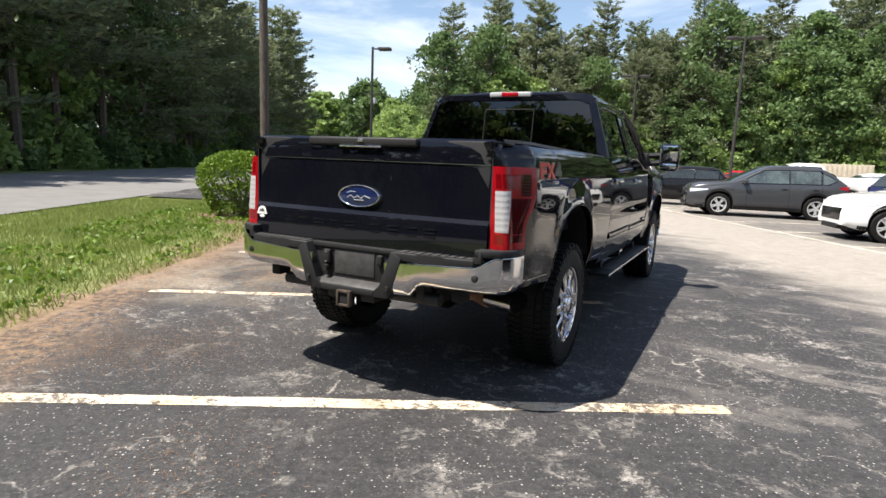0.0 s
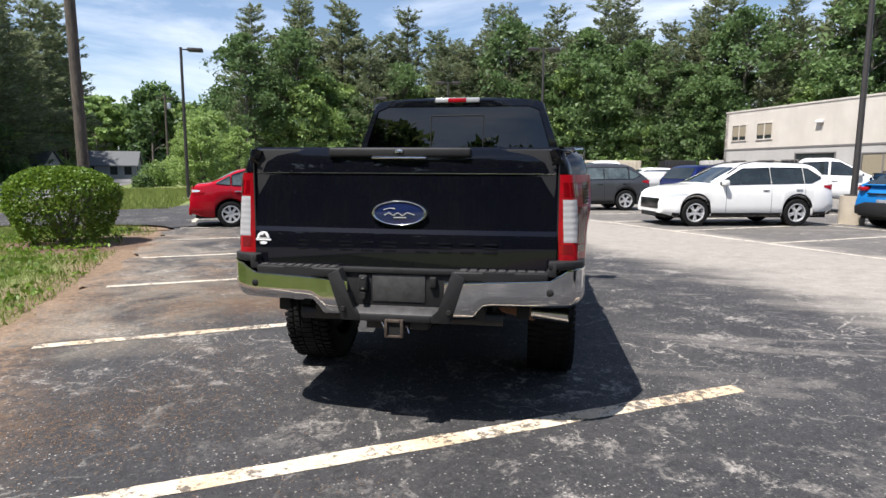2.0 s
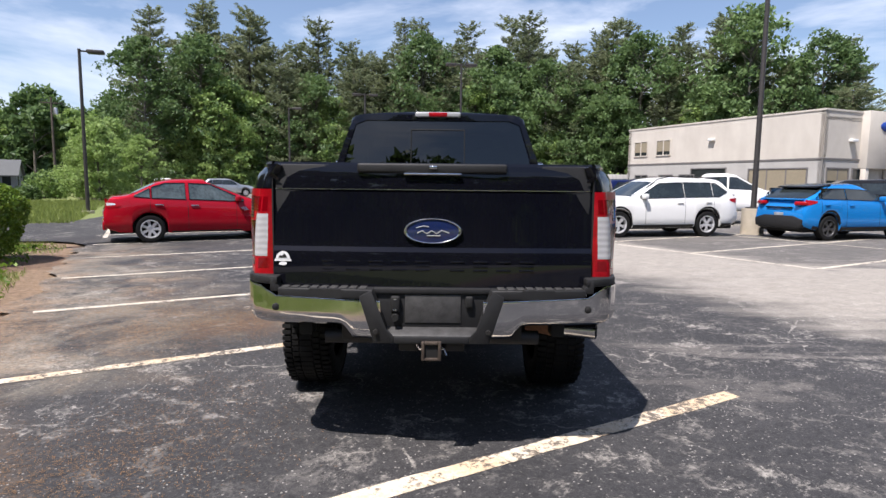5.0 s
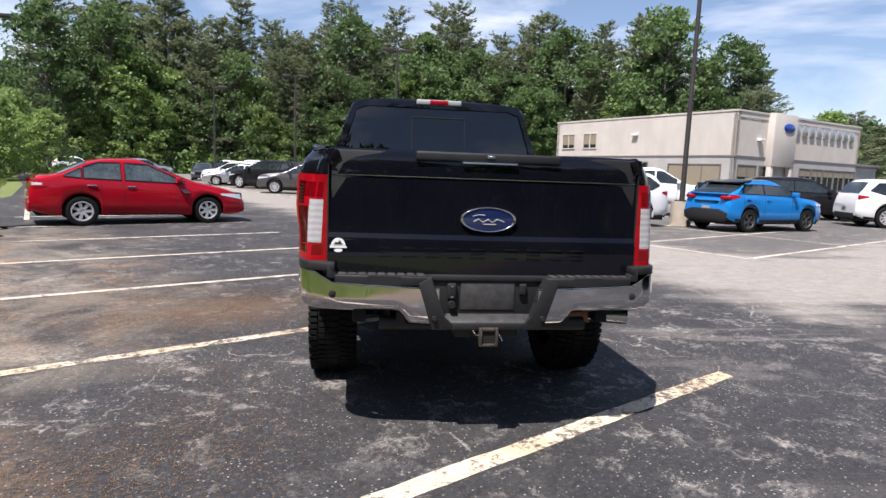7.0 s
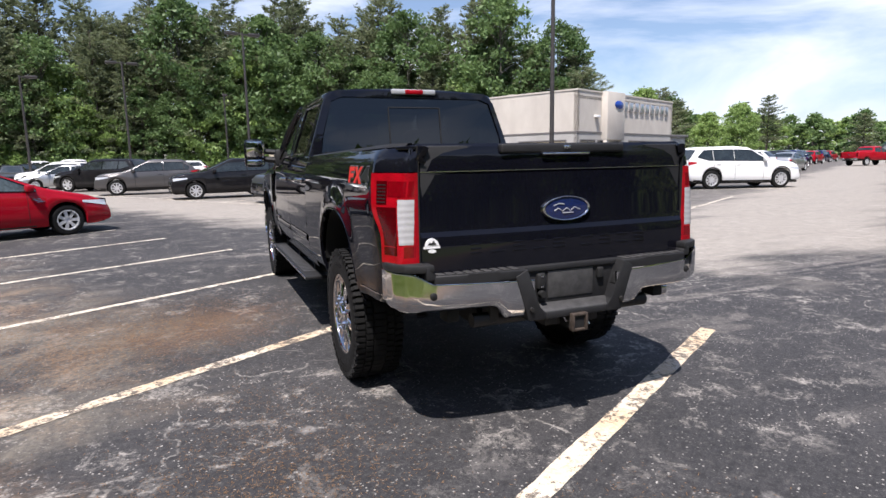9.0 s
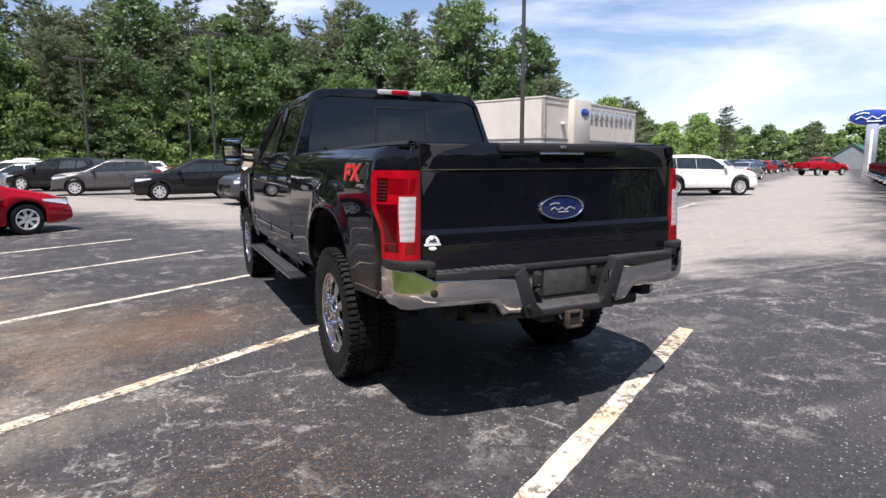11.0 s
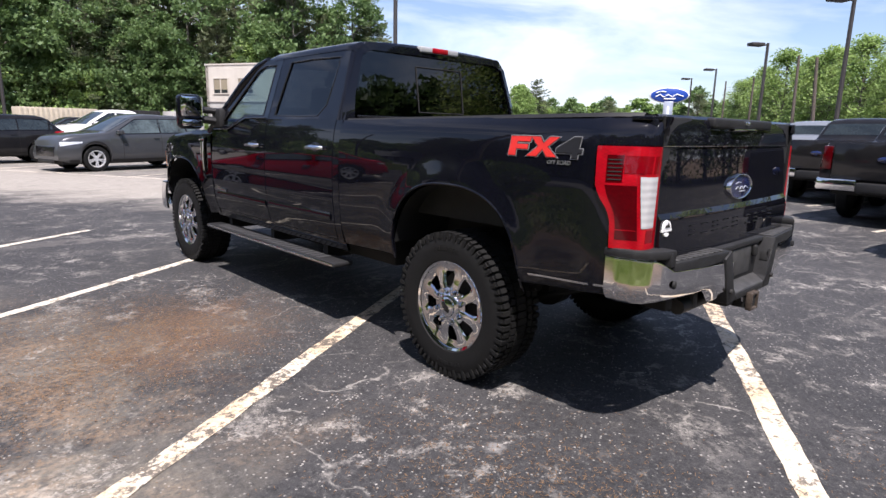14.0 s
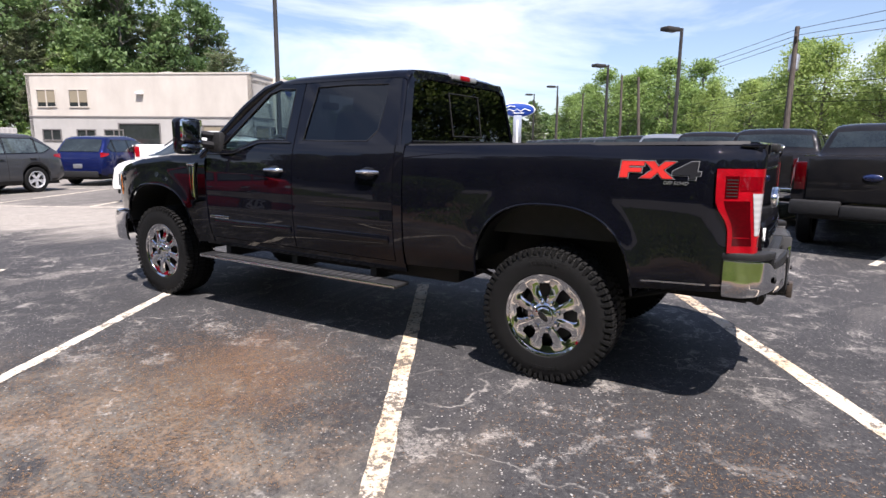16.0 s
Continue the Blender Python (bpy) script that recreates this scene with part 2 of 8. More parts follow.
    pits = g.math("MULTIPLY", g.math("SUBTRACT", 1.0, g.step(vs.outputs["Distance"], 0.20, 0.34)), g.math("SUBTRACT", 1.0, g.step(pick2, 0.22, 0.27)))
    col = g.mix(g.math("MULTIPLY", pits, 0.7), col, (0.010, 0.010, 0.011, 1))
    # tan dirt and needle litter near the verge
    stalls = g.math("SUBTRACT", 1.0, g.step(v, 9.6, 12.2))
    near = g.math("MULTIPLY", g.math("MULTIPLY", g.math("SUBTRACT", 1.0, g.step(uu, -3.2, 0.2)), g.step(vv, 1.0, 2.2)), stalls)
    dn = g.noise(0.9, 9.0, 0.74, vec, 0.5)
    dirt = g.math("MULTIPLY", near, g.ramp(dn, 0.42, 0.58))
    sand = g.mix(g.ramp(fleck, 0.35, 0.65), (0.165, 0.145, 0.115, 1), (0.43, 0.375, 0.295, 1))
    col = g.mix(g.math("MULTIPLY", dirt, 0.68), col, sand)
    rustm = g.math("MULTIPLY", g.math("MULTIPLY", near, g.ramp(g.noise(0.8, 8.0, 0.75, g.coords(rot=(0, 0, 0.4), loc=(3.1, 1.7, 0)), 0.4), 0.47, 0.60)), g.ramp(fleck, 0.42, 0.55))
    col = g.mix(g.math("MULTIPLY", rustm, 0.8), col, (0.27, 0.165, 0.090, 1))
    # a drift of rotted needles between two of the lines
    du, dv = g.math("ADD", u, 0.65), g.math("SUBTRACT", v, 2.45)
    dist = g.math("SQRT", g.math("ADD", g.math("MULTIPLY", g.math("MULTIPLY", du, du), 0.6), g.math("MULTIPLY", dv, dv)))
    drift = g.math("SUBTRACT", 1.0, g.step(g.math("ADD", dist, g.math("MULTIPLY", g.math("SUBTRACT", dn, 0.5), 2.6)), 0.10, 0.75))
    drift = g.math("MULTIPLY", drift, g.ramp(g.noise(34.0, 6.0, 0.8, vec), 0.44, 0.56))
    col = g.mix(g.math("MULTIPLY", drift, 0.60), col, (0.19, 0.105, 0.060, 1))
    edge = g.math("MULTIPLY", g.math("SUBTRACT", 1.0, g.step(g.math("ADD", u, g.math("MULTIPLY", wob, 0.30)), -3.2, -2.35)), g.ramp(g.noise(11.0, 7.0, 0.75, vec), 0.40, 0.60))
    col = g.mix(g.math("MULTIPLY", g.math("MULTIPLY", edge, stalls), 0.9), col, g.mix(g.ramp(fleck, 0.35, 0.65), (0.15, 0.085, 0.046, 1), (0.36, 0.245, 0.150, 1)))
    rough = g.math("ADD", 0.72, g.math("MULTIPLY", grit, 0.2))
    hgt = g.math("ADD", g.math("MULTIPLY", grit, 0.6), g.math("SUBTRACT", g.math("MULTIPLY", speck, 0.5), crack))
    return g.done(g.bsdf(col, rough, 0.0, g.bump(hgt, 0.5, 0.004)))


def lawn():
    g = Nodes("lawn_and_soil")
    vec = g.coords(rot=(0, 0, -STALL))
    sep = g.n("ShaderNodeSeparateXYZ", {0: vec})
    u, v = sep.outputs[0], sep.outputs[1]
    big = g.noise(0.5, 5.0, 0.6, vec)
    fine = g.noise(14.0, 5.0, 0.7, vec)
    grass = g.mix(g.ramp(fine, 0.3, 0.7), (0.085, 0.115, 0.030, 1), (0.21, 0.245, 0.075, 1))
    grass = g.mix(g.math("MULTIPLY", g.ramp(big, 0.5, 0.75), 0.5), grass, (0.20, 0.21, 0.07, 1))
    soil = g.mix(g.ramp(fine, 0.3, 0.7), (0.105, 0.070, 0.043, 1), (0.29, 0.200, 0.130, 1))
    w = g.math("ADD", u, g.math("MULTIPLY", g.math("SUBTRACT", g.noise(1.4, 6.0, 0.65, vec), 0.5), 2.6))
    verge = g.math("MULTIPLY", g.step(w, -4.1, -3.3), g.math("SUBTRACT", 1.0, g.step(v, 14.0, 15.5)))
    col = g.mix(verge, grass, soil)
    bed = g.math("SQRT", g.math("ADD", g.math("MULTIPLY", g.math("ADD", u, 3.9), g.math("ADD", u, 3.9)), g.math("MULTIPLY", g.math("SUBTRACT", v, 9.1), g.math("SUBTRACT", v, 9.1))))
    bed = g.math("SUBTRACT", 1.0, g.step(g.math("ADD", bed, g.math("MULTIPLY", g.math("SUBTRACT", g.noise(2.2, 5.0, 0.65, vec), 0.5), 1.6)), 1.2, 1.7))
    col = g.mix(bed, col, g.mix(g.ramp(fine, 0.3, 0.7), (0.055, 0.032, 0.020, 1), (0.20, 0.125, 0.080, 1)))
    return g.done(g.bsdf(col, 0.9, 0.0, g.bump(fine, 0.8, 0.03)))


def line_paint(name, stain):
    g = Nodes(name)
    vec = g.coords()
    w = g.noise(7.0, 7.0, 0.72, vec)
    big = g.noise(0.9, 3.0, 0.5, vec)
    w2 = g.noise(22.0, 7.0, 0.8, vec)
    wear = g.math("ADD", g.math("MULTIPLY", w, 0.45), g.math("MULTIPLY", w2, 0.55))
    chip = g.ramp(g.math("ADD", wear, g.math("MULTIPLY", g.math("SUBTRACT", big, 0.5), 0.18)), 0.510, 0.548)
    rust = g.ramp(g.math("ADD", g.noise(1.6, 5.0, 0.6, vec), g.math("MULTIPLY", g.math("SUBTRACT", w2, 0.5), 0.5)), 0.30, 0.56)
    white = g.mix(g.ramp(g.noise(40.0, 3.0, 0.6, vec), 0.3, 0.7), (0.52, 0.465, 0.37, 1), (0.76, 0.71, 0.62, 1))
    white = g.mix(g.math("MULTIPLY", rust, stain), white, (0.50, 0.32, 0.145, 1))
    col = g.mix(g.math("MULTIPLY", chip, 0.9), white, (0.07, 0.06, 0.052, 1))
    return g.done(g.bsdf(col, 0.75, 0.0, g.bump(w, 0.3, 0.004)))


def stucco(name, a, b):
    g = Nodes(name)
    vec = g.coords()
    big = g.noise(0.5, 5.0, 0.6, vec)
    fine = g.noise(40.0, 3.0, 0.6, vec)
    streak = g.noise(1.0, 5.0, 0.6, g.coords(scale=(1.2, 1.2, 0.5)))
    col = g.mix(g.ramp(g.math("ADD", g.math("MULTIPLY", big, 0.5), g.math("MULTIPLY", streak, 0.5)), 0.35, 0.65), a, b)
    return g.done(g.bsdf(col, 0.85, 0.0, g.bump(fine, 0.3, 0.004)))


def bark(name, a, b):
    g = Nodes(name)
    w = g.noise(6.0, 6.0, 0.7, g.coords(scale=(4, 4, 0.6)))
    col = g.mix(g.ramp(w, 0.35, 0.65), a, b)
    return g.done(g.bsdf(col, 0.9, 0.0, g.bump(w, 0.8, 0.03)))


M_ASPHALT, M_LAWN = asphalt(), lawn()
M_LINE, M_LINE_CLEAN = line_paint("stained_line_paint", 0.60), line_paint("white_line_paint", 0.15)
M_ROAD = plain("road_asphalt", (0.16, 0.155, 0.15), 0.85, var=0.2, scale=1.2, bump=0.3)
M_BLACK = paint("black_paint", (0.0036, 0.0040, 0.0072), 0.0, 0.5, 0.012, coat_ior=1.41)
M_PLASTIC = plain("black_plastic", (0.017, 0.017, 0.018), 0.58, Specular_IOR_Level=0.3, var=0.25, scale=14, bump=0.12, bscale=220)
M_SCUFF = plain("scuffed_plastic", (0.042, 0.041, 0.041), 0.55, var=0.6, scale=22, bump=0.1)
M_TRIM = plain("gloss_black_trim", (0.010, 0.010, 0.011), 0.18, var=0.2)
M_RUBBER = plain("tyre_rubber", (0.0062, 0.0061, 0.0060), 0.72, Specular_IOR_Level=0.28, var=0.3, scale=20, bump=0.2, bscale=160)
M_CHROME = plain("chrome", (0.66, 0.66, 0.675), 0.07, 1.0, var=0.05, scale=12)
M_ALLOY = plain("alloy", (0.55, 0.55, 0.56), 0.22, 1.0, var=0.1)
M_CARALLOY = plain("bright_alloy", (0.62, 0.62, 0.63), 0.38, 0.45, var=0.1)
M_DARKALLOY = plain("machined_dark_alloy", (0.10, 0.10, 0.105), 0.3, 0.6, var=0.8, scale=14)
M_TREAD = plain("tread_grey", (0.075, 0.075, 0.078), 0.5, 0.5, var=0.25)
M_STEEL = plain("dark_steel", (0.035, 0.033, 0.032), 0.55, 0.5, var=0.3)
M_RUST = plain("rusty_steel", (0.20, 0.10, 0.055), 0.7, 0.3, var=0.5, scale=30)
M_COLLAR = plain("worn_collar_steel", (0.080, 0.062, 0.050), 0.5, 0.4, var=0.6, scale=40)
M_CHASSIS = plain("underbody_black", (0.005, 0.005, 0.005), 0.8, var=0.3)
M_TINT = glass("privacy_glass", (0.022, 0.025, 0.030, 1), 0.055)
M_CLEAR = glass("clear_glass", (0.46, 0.56, 0.56, 1), 0.05)
M_CARGLASS = plain("car_glass", (0.020, 0.026, 0.027), 0.03, var=0.6, scale=3.0, Specular_IOR_Level=0.8)
# paler mottled colour stands in for sky glare and daylight through the panes
M_GLAREGLASS = plain("glare_car_glass", (0.060, 0.076, 0.076), 0.03, var=0.85, scale=2.2, Specular_IOR_Level=1.0)
M_CABIN = plain("cabin_trim", (0.035, 0.033, 0.032), 0.7, var=0.2)


def facet_lens():
    """A red lens over small facets, as a lamp's reflector shows through it."""
    g = Nodes("red_lens")
    vec = g.coords()
    s = g.n("ShaderNodeSeparateXYZ", {0: vec})
    a = g.math("SINE", g.math("MULTIPLY", s.outputs[2], 420.0))
    b = g.math("SINE", g.math("MULTIPLY", g.math("ADD", s.outputs[0], s.outputs[1]), 420.0))
    f = g.math("ADD", g.math("MULTIPLY", g.math("MULTIPLY", a, b), 0.08), g.noise(16.0, 4.0, 0.6, vec))
    col = g.mix(g.ramp(f, 0.25, 0.75), (0.19, 0.0005, 0.004, 1), (0.40, 0.0015, 0.009, 1))
    return g.done(g.bsdf(col, 0.35, 0.0, g.bump(f, 0.1, 0.004), Coat_Weight=0.4, Coat_Roughness=0.04, Specular_IOR_Level=0.2))


M_RED = facet_lens()
M_REDDARK = plain("dark_red_lens", (0.060, 0.0004, 0.002), 0.16, var=0.35, scale=50, Coat_Weight=0.6, Coat_Roughness=0.04, Specular_IOR_Level=0.2)
M_REDMID = plain("mid_red_lens", (0.16, 0.0007, 0.004), 0.18, var=0.25, scale=60, Coat_Weight=0.6, Coat_Roughness=0.04, Specular_IOR_Level=0.25)
M_WHITELENS = plain("white_lens", (0.36, 0.365, 0.37), 0.2, var=0.10, Coat_Weight=1.0)


def ribbed_lens():
    """A clear lens over fine level ribs."""
    g = Nodes("ribbed_clear_lens")
    vec = g.coords()
    z = g.n("ShaderNodeSeparateXYZ", {0: vec}).outputs[2]
    rib = g.ramp(g.math("ADD", g.math("MULTIPLY", g.math("SINE", g.math("MULTIPLY", z, 196.0)), 0.5), 0.5), 0.1, 0.9)
    col = g.mix(rib, (0.41, 0.41, 0.42, 1), (0.50, 0.50, 0.51, 1))
    return g.done(g.bsdf(g.mix(g.math("MULTIPLY", g.noise(30.0, 3.0, 0.6, vec), 0.4), col, (0.30, 0.27, 0.27, 1)), 0.25, 0.0, g.bump(rib, 0.08, 0.01), Coat_Weight=0.8))


M_RIBBED = ribbed_lens()
M_HEAD = plain("headlight_lens", (0.62, 0.64, 0.66), 0.12, 0.3, var=0.2, scale=25, Coat_Weight=1.0)
M_AMBER = plain("amber_lens", (0.75, 0.22, 0.03), 0.2)
M_CONCRETE = plain("concrete", (0.46, 0.40, 0.31), 0.85, var=0.15, scale=3, bump=0.3)
M_POLE = plain("bronze_pole", (0.055, 0.050, 0.048), 0.5, 0.3, var=0.2)
M_WOODPOLE = bark("weathered_pole_wood", (0.055, 0.045, 0.038, 1), (0.13, 0.105, 0.085, 1))
M_BARK = bark("pine_bark", (0.045, 0.035, 0.028, 1), (0.14, 0.11, 0.09, 1))
M_BARK2 = bark("grey_bark", (0.07, 0.06, 0.05, 1), (0.20, 0.18, 0.15, 1))
M_LEAF = leafy("broad_leaves", (0.030, 0.070, 0.023, 1), (0.185, 0.275, 0.098, 1), 0.36)
# leaf greens raised to put sunlight into the crowns behind the pickups
M_LEAF3 = leafy("sun_paled_leaves", (0.17, 0.25, 0.065, 1), (0.45, 0.54, 0.19, 1), 0.55)
M_LEAF2 = leafy("light_leaves", (0.075, 0.145, 0.036, 1), (0.36, 0.48, 0.155, 1), 0.38)
M_NEEDLE = leafy("pine_needles", (0.052, 0.080, 0.040, 1), (0.25, 0.28, 0.15, 1), 0.40)
M_HEDGE = leafy("hedge_leaves", (0.05, 0.115, 0.014, 1), (0.24, 0.34, 0.040, 1), 0.3, 0.45)
M_GRASS = leafy("grass_blades", (0.10, 0.145, 0.030, 1), (0.29, 0.34, 0.10, 1), 0.4)
M_LITTER = leafy("needle_litter", (0.12, 0.062, 0.026, 1), (0.30, 0.185, 0.095, 1), 0.0, 0.8)
M_STUCCO = stucco("beige_stucco", (0.50, 0.455, 0.40, 1), (0.60, 0.555, 0.49, 1))
M_GREYWALL = stucco("grey_stucco", (0.37, 0.355, 0.335, 1), (0.46, 0.445, 0.42, 1))
M_BAND = plain("dark_band", (0.16, 0.15, 0.145), 0.6)
M_WINGLASS = plain("window_glass", (0.03, 0.035, 0.035), 0.06, var=0.3, scale=1.0)
M_BLIND = plain("window_blind", (0.27, 0.23, 0.16), 0.7, var=0.1)
M_WHITE = plain("white_paint", (0.78, 0.78, 0.77), 0.5, var=0.06)
M_SIGNBLUE = plain("sign_blue", (0.015, 0.055, 0.30), 0.3, var=0.1)
M_EMBLEM = plain("emblem_blue", (0.007, 0.015, 0.070), 0.25, var=0.3, scale=30, Coat_Weight=1.0)
M_SILVER = plain("silver_letters", (0.6, 0.6, 0.62), 0.3, 0.8)
M_DECALRED = plain("red_decal", (0.62, 0.03, 0.025), 0.35)
M_STROKE = plain("silver_script", (0.40, 0.41, 0.44), 0.3, 0.2)
M_DECALEDGE = plain("silver_decal_edge", (0.24, 0.24, 0.25), 0.4)
M_DECALGREY = plain("grey_decal", (0.018, 0.018, 0.021), 0.3)

# ---- mesh tools ----
def mesh_of(name, verts, faces, material, smooth=35.0):
    me = bpy.data.meshes.new(name)
    me.from_pydata([tuple(v) for v in verts], [], [tuple(f) for f in faces])
    me.materials.append(material)
    if smooth:
        me.polygons.foreach_set("use_smooth", [True] * len(me.polygons))
        me.set_sharp_from_angle(angle=radians(smooth))
    me.update()
    return me


def from_bm(name, bm, material, smooth=35.0):
    bmesh.ops.recalc_face_normals(bm, faces=bm.faces)
    me = bpy.data.meshes.new(name)
    bm.to_mesh(me)
    bm.free()
    me.materials.append(material)
    if smooth:
        me.polygons.foreach_set("use_smooth", [True] * len(me.polygons))
        me.set_sharp_from_angle(angle=radians(smooth))
    return me


def fix(verts, faces):
    """The mesh as a bmesh, with doubles merged and the normals turned outward."""
    bm = bmesh.new()
    vs = [bm.verts.new(v) for v in verts]
    for f in faces:
        loop = []
        for i in f:
            if vs[i] not in loop:
                loop.append(vs[i])
        if len(loop) > 2:
            try:
                bm.faces.new(loop)
            except ValueError:
                pass
    bmesh.ops.remove_doubles(bm, verts=bm.verts, dist=1e-5)
    return bm


def part(name, bm, material, parent=None, label="", smooth=35.0):
    """Links a bmesh, or a mesh, as one object, under a thing or a part."""
    me = bm if isinstance(bm, bpy.types.Mesh) else from_bm(name, bm, material, smooth)
    ob = new(name, me)
    if parent is not None:
        ob.parent = parent
    if label:
        tagged(ob, label)
    return ob


def thing(name, label, category, place=None, group="", kind=""):
    ob = new(name)
    ob.empty_display_size = 0.2
    if place is not None:
        ob.matrix_basis = place
    return tagged(ob, label, category, group, kind)


def box(x0, x1, y0, y1, z0, z1, bevel=0.0, seg=2):
    bm = bmesh.new()
    vs = [bm.verts.new(p) for p in ((x0, y0, z0), (x1, y0, z0), (x1, y1, z0), (x0, y1, z0), (x0, y0, z1), (x1, y0, z1), (x1, y1, z1), (x0, y1, z1))]
    for f in ((3, 2, 1, 0), (4, 5, 6, 7), (0, 1, 5, 4), (1, 2, 6, 5), (2, 3, 7, 6), (3, 0, 4, 7)):
        bm.faces.new([vs[i] for i in f])
    if bevel:
        bmesh.ops.bevel(bm, geom=list(bm.edges), offset=bevel, segments=seg, affect="EDGES", profile=0.5)
    return bm


def join(*bms):
    out = bmesh.new()
    for b in bms:
        me = bpy.data.meshes.new("tmp")
        b.to_mesh(me)
        b.free()
        out.from_mesh(me)
        bpy.data.meshes.remove(me)
    return out


def moved(bm, m):
    bmesh.ops.transform(bm, matrix=m, verts=bm.verts)
    return bm


def tube(points, radius, sides=10, cap=True):
    """A tube along a line of points; radius is a number or one for each point."""
    pts = [Vector(p) for p in points]
    rad = radius if isinstance(radius, (list, tuple)) else [radius] * len(pts)
    bm, rings = bmesh.new(), []
    for i, p in enumerate(pts):
        d = (pts[min(i + 1, len(pts) - 1)] - pts[max(i - 1, 0)]).normalized()
        ref = Vector((0, 0, 1)) if abs(d.z) < 0.95 else Vector((1, 0, 0))
        a = d.cross(ref).normalized()
        b = a.cross(d)
        rings.append([bm.verts.new(p + (a * math.cos(t) + b * math.sin(t)) * rad[i]) for t in (2 * math.pi * k / sides for k in range(sides))])
    for r, s in zip(rings, rings[1:]):
        for k in range(sides):
            bm.faces.new((r[k], r[(k + 1) % sides], s[(k + 1) % sides], s[k]))
    if cap:
        bm.faces.new(rings[0][::-1])
        bm.faces.new(rings[-1])
    return bm


def lathe(profile, sides=48, axis="x"):
    """Turns a profile of (radius, along) round the axis."""
    bm, rings = bmesh.new(), []
    for r, a in profile:
        ring = []
        for k in range(sides):
            t = 2 * math.pi * k / sides
            c, s = r * math.cos(t), r * math.sin(t)
            ring.append(bm.verts.new((a, c, s) if axis == "x" else (c, s, a)))
        rings.append(ring)
    for r, s in zip(rings, rings[1:]):
        for k in range(sides):
            bm.faces.new((r[k], r[(k + 1) % sides], s[(k + 1) % sides], s[k]))
    return bm


def slab(poly, a0, a1, plane="yz", bevel=0.0):
    """A flat outline given in two coordinates, made as thick as a0 to a1 along the third."""
    def at(p, a):
        return {"yz": (a, p[0], p[1]), "xz": (p[0], a, p[1]), "xy": (p[0], p[1], a)}[plane]
    bm = bmesh.new()
    lo = [bm.verts.new(at(p, a0)) for p in poly]
    hi = [bm.verts.new(at(p, a1)) for p in poly]
    n = len(poly)
    bm.faces.new(lo[::-1])
    bm.faces.new(hi)
    for i in range(n):
        bm.faces.new((lo[i], lo[(i + 1) % n], hi[(i + 1) % n], hi[i]))
    if bevel:
        bmesh.ops.bevel(bm, geom=list(bm.edges), offset=bevel, segments=2, affect="EDGES", profile=0.5)
    return bm


def grid(rows, closed=False):
    """A surface from rows of points."""
    bm = bmesh.new()
    vs = [[bm.verts.new(p) for p in r] for r in rows]
    for a, b in zip(vs, vs[1:]):
        n = len(a)
        for k in range(n if closed else n - 1):
            bm.faces.new((a[k], a[(k + 1) % n], b[(k + 1) % n], b[k]))
    return bm


def lerp_list(pts, y):
    """Piecewise linear interpolation in a list of (y, value), sorted by y."""
    if y <= pts[0][0]:
        return pts[0][1]
    for (a, va), (b, vb) in zip(pts, pts[1:]):
        if y <= b:
            return va + (vb - va) * (y - a) / max(b - a, 1e-9)
    return pts[-1][1]


def smooth_list(pts, y, h=0.06):
    return (lerp_list(pts, y - h) + lerp_list(pts, y - h / 2) + lerp_list(pts, y) + lerp_list(pts, y + h / 2) + lerp_list(pts, y + h)) / 5


def mirror_x(bm):
    bmesh.ops.transform(bm, matrix=Matrix.Diagonal((-1, 1, 1, 1)), verts=bm.verts)
    bmesh.ops.reverse_faces(bm, faces=bm.faces)
    return bm


def thick(bm, depth, out=(0, 0, 1)):
    """Gives an open surface a thickness on the side away from the way out."""
    bmesh.ops.recalc_face_normals(bm, faces=bm.faces)
    if sum(f.normal.dot(Vector(out)) * f.calc_area() for f in bm.faces) < 0:
        bmesh.ops.reverse_faces(bm, faces=bm.faces)
    bmesh.ops.solidify(bm, geom=list(bm.faces), thickness=depth)
    return bm

# ---- ground, lot, road, lines ----
def sheet(name, pts, z, material, label, category):
    me = mesh_of(name, [(p.x, p.y, z) for p in pts], [list(range(len(pts)))], material, 0)
    return tagged(new(name, me), label, category, "", "structure")


sheet("ground", [Vector((x, y, 0)) for x, y in ((-1500, -1500), (1500, -1500), (1500, 1500), (-1500, 1500))], -0.05, M_LAWN, "green lawn and bare soil reaching to the horizon", "ground")
LOT = [(-3.5, -40), (-3.35, -6), (-3.35, 0), (-3.25, 2.2), (-2.95, 4.0), (-2.85, 6.0), (-2.75, 8.0), (-2.5, 10.0), (-2.4, 11.5), (-3.0, 12.6), (-5.0, 13.4), (-8.6, 13.8), (-8.6, 18.6), (-5.0, 18.9), (-2.9, 20.3), (-2.0, 23.0), (-1.2, 34), (0, 95), (60, 75), (190, 40), (190, -40)]
rl = random.Random(23)
RAGGED = []
for (u0, v0), (u1, v1) in zip(LOT, LOT[1:] + LOT[:1]):
    n = max(1, int(math.dist((u0, v0), (u1, v1)) / 0.22)) if u0 < -2 and u1 < -2 and v0 > -8 and v1 < 21 else 1
    RAGGED += [(u0 + (u1 - u0) * k / n + (rl.uniform(-0.10, 0.10) + 0.10 * math.sin(k * 0.55 + v0) if 0 < k < n else 0.0), v0 + (v1 - v0) * k / n) for k in range(n)]
sheet("parking_lot", [uv(*p) for p in RAGGED], 0.0, M_ASPHALT, "worn sealed asphalt with pale cracks and scuffs", "pavement")
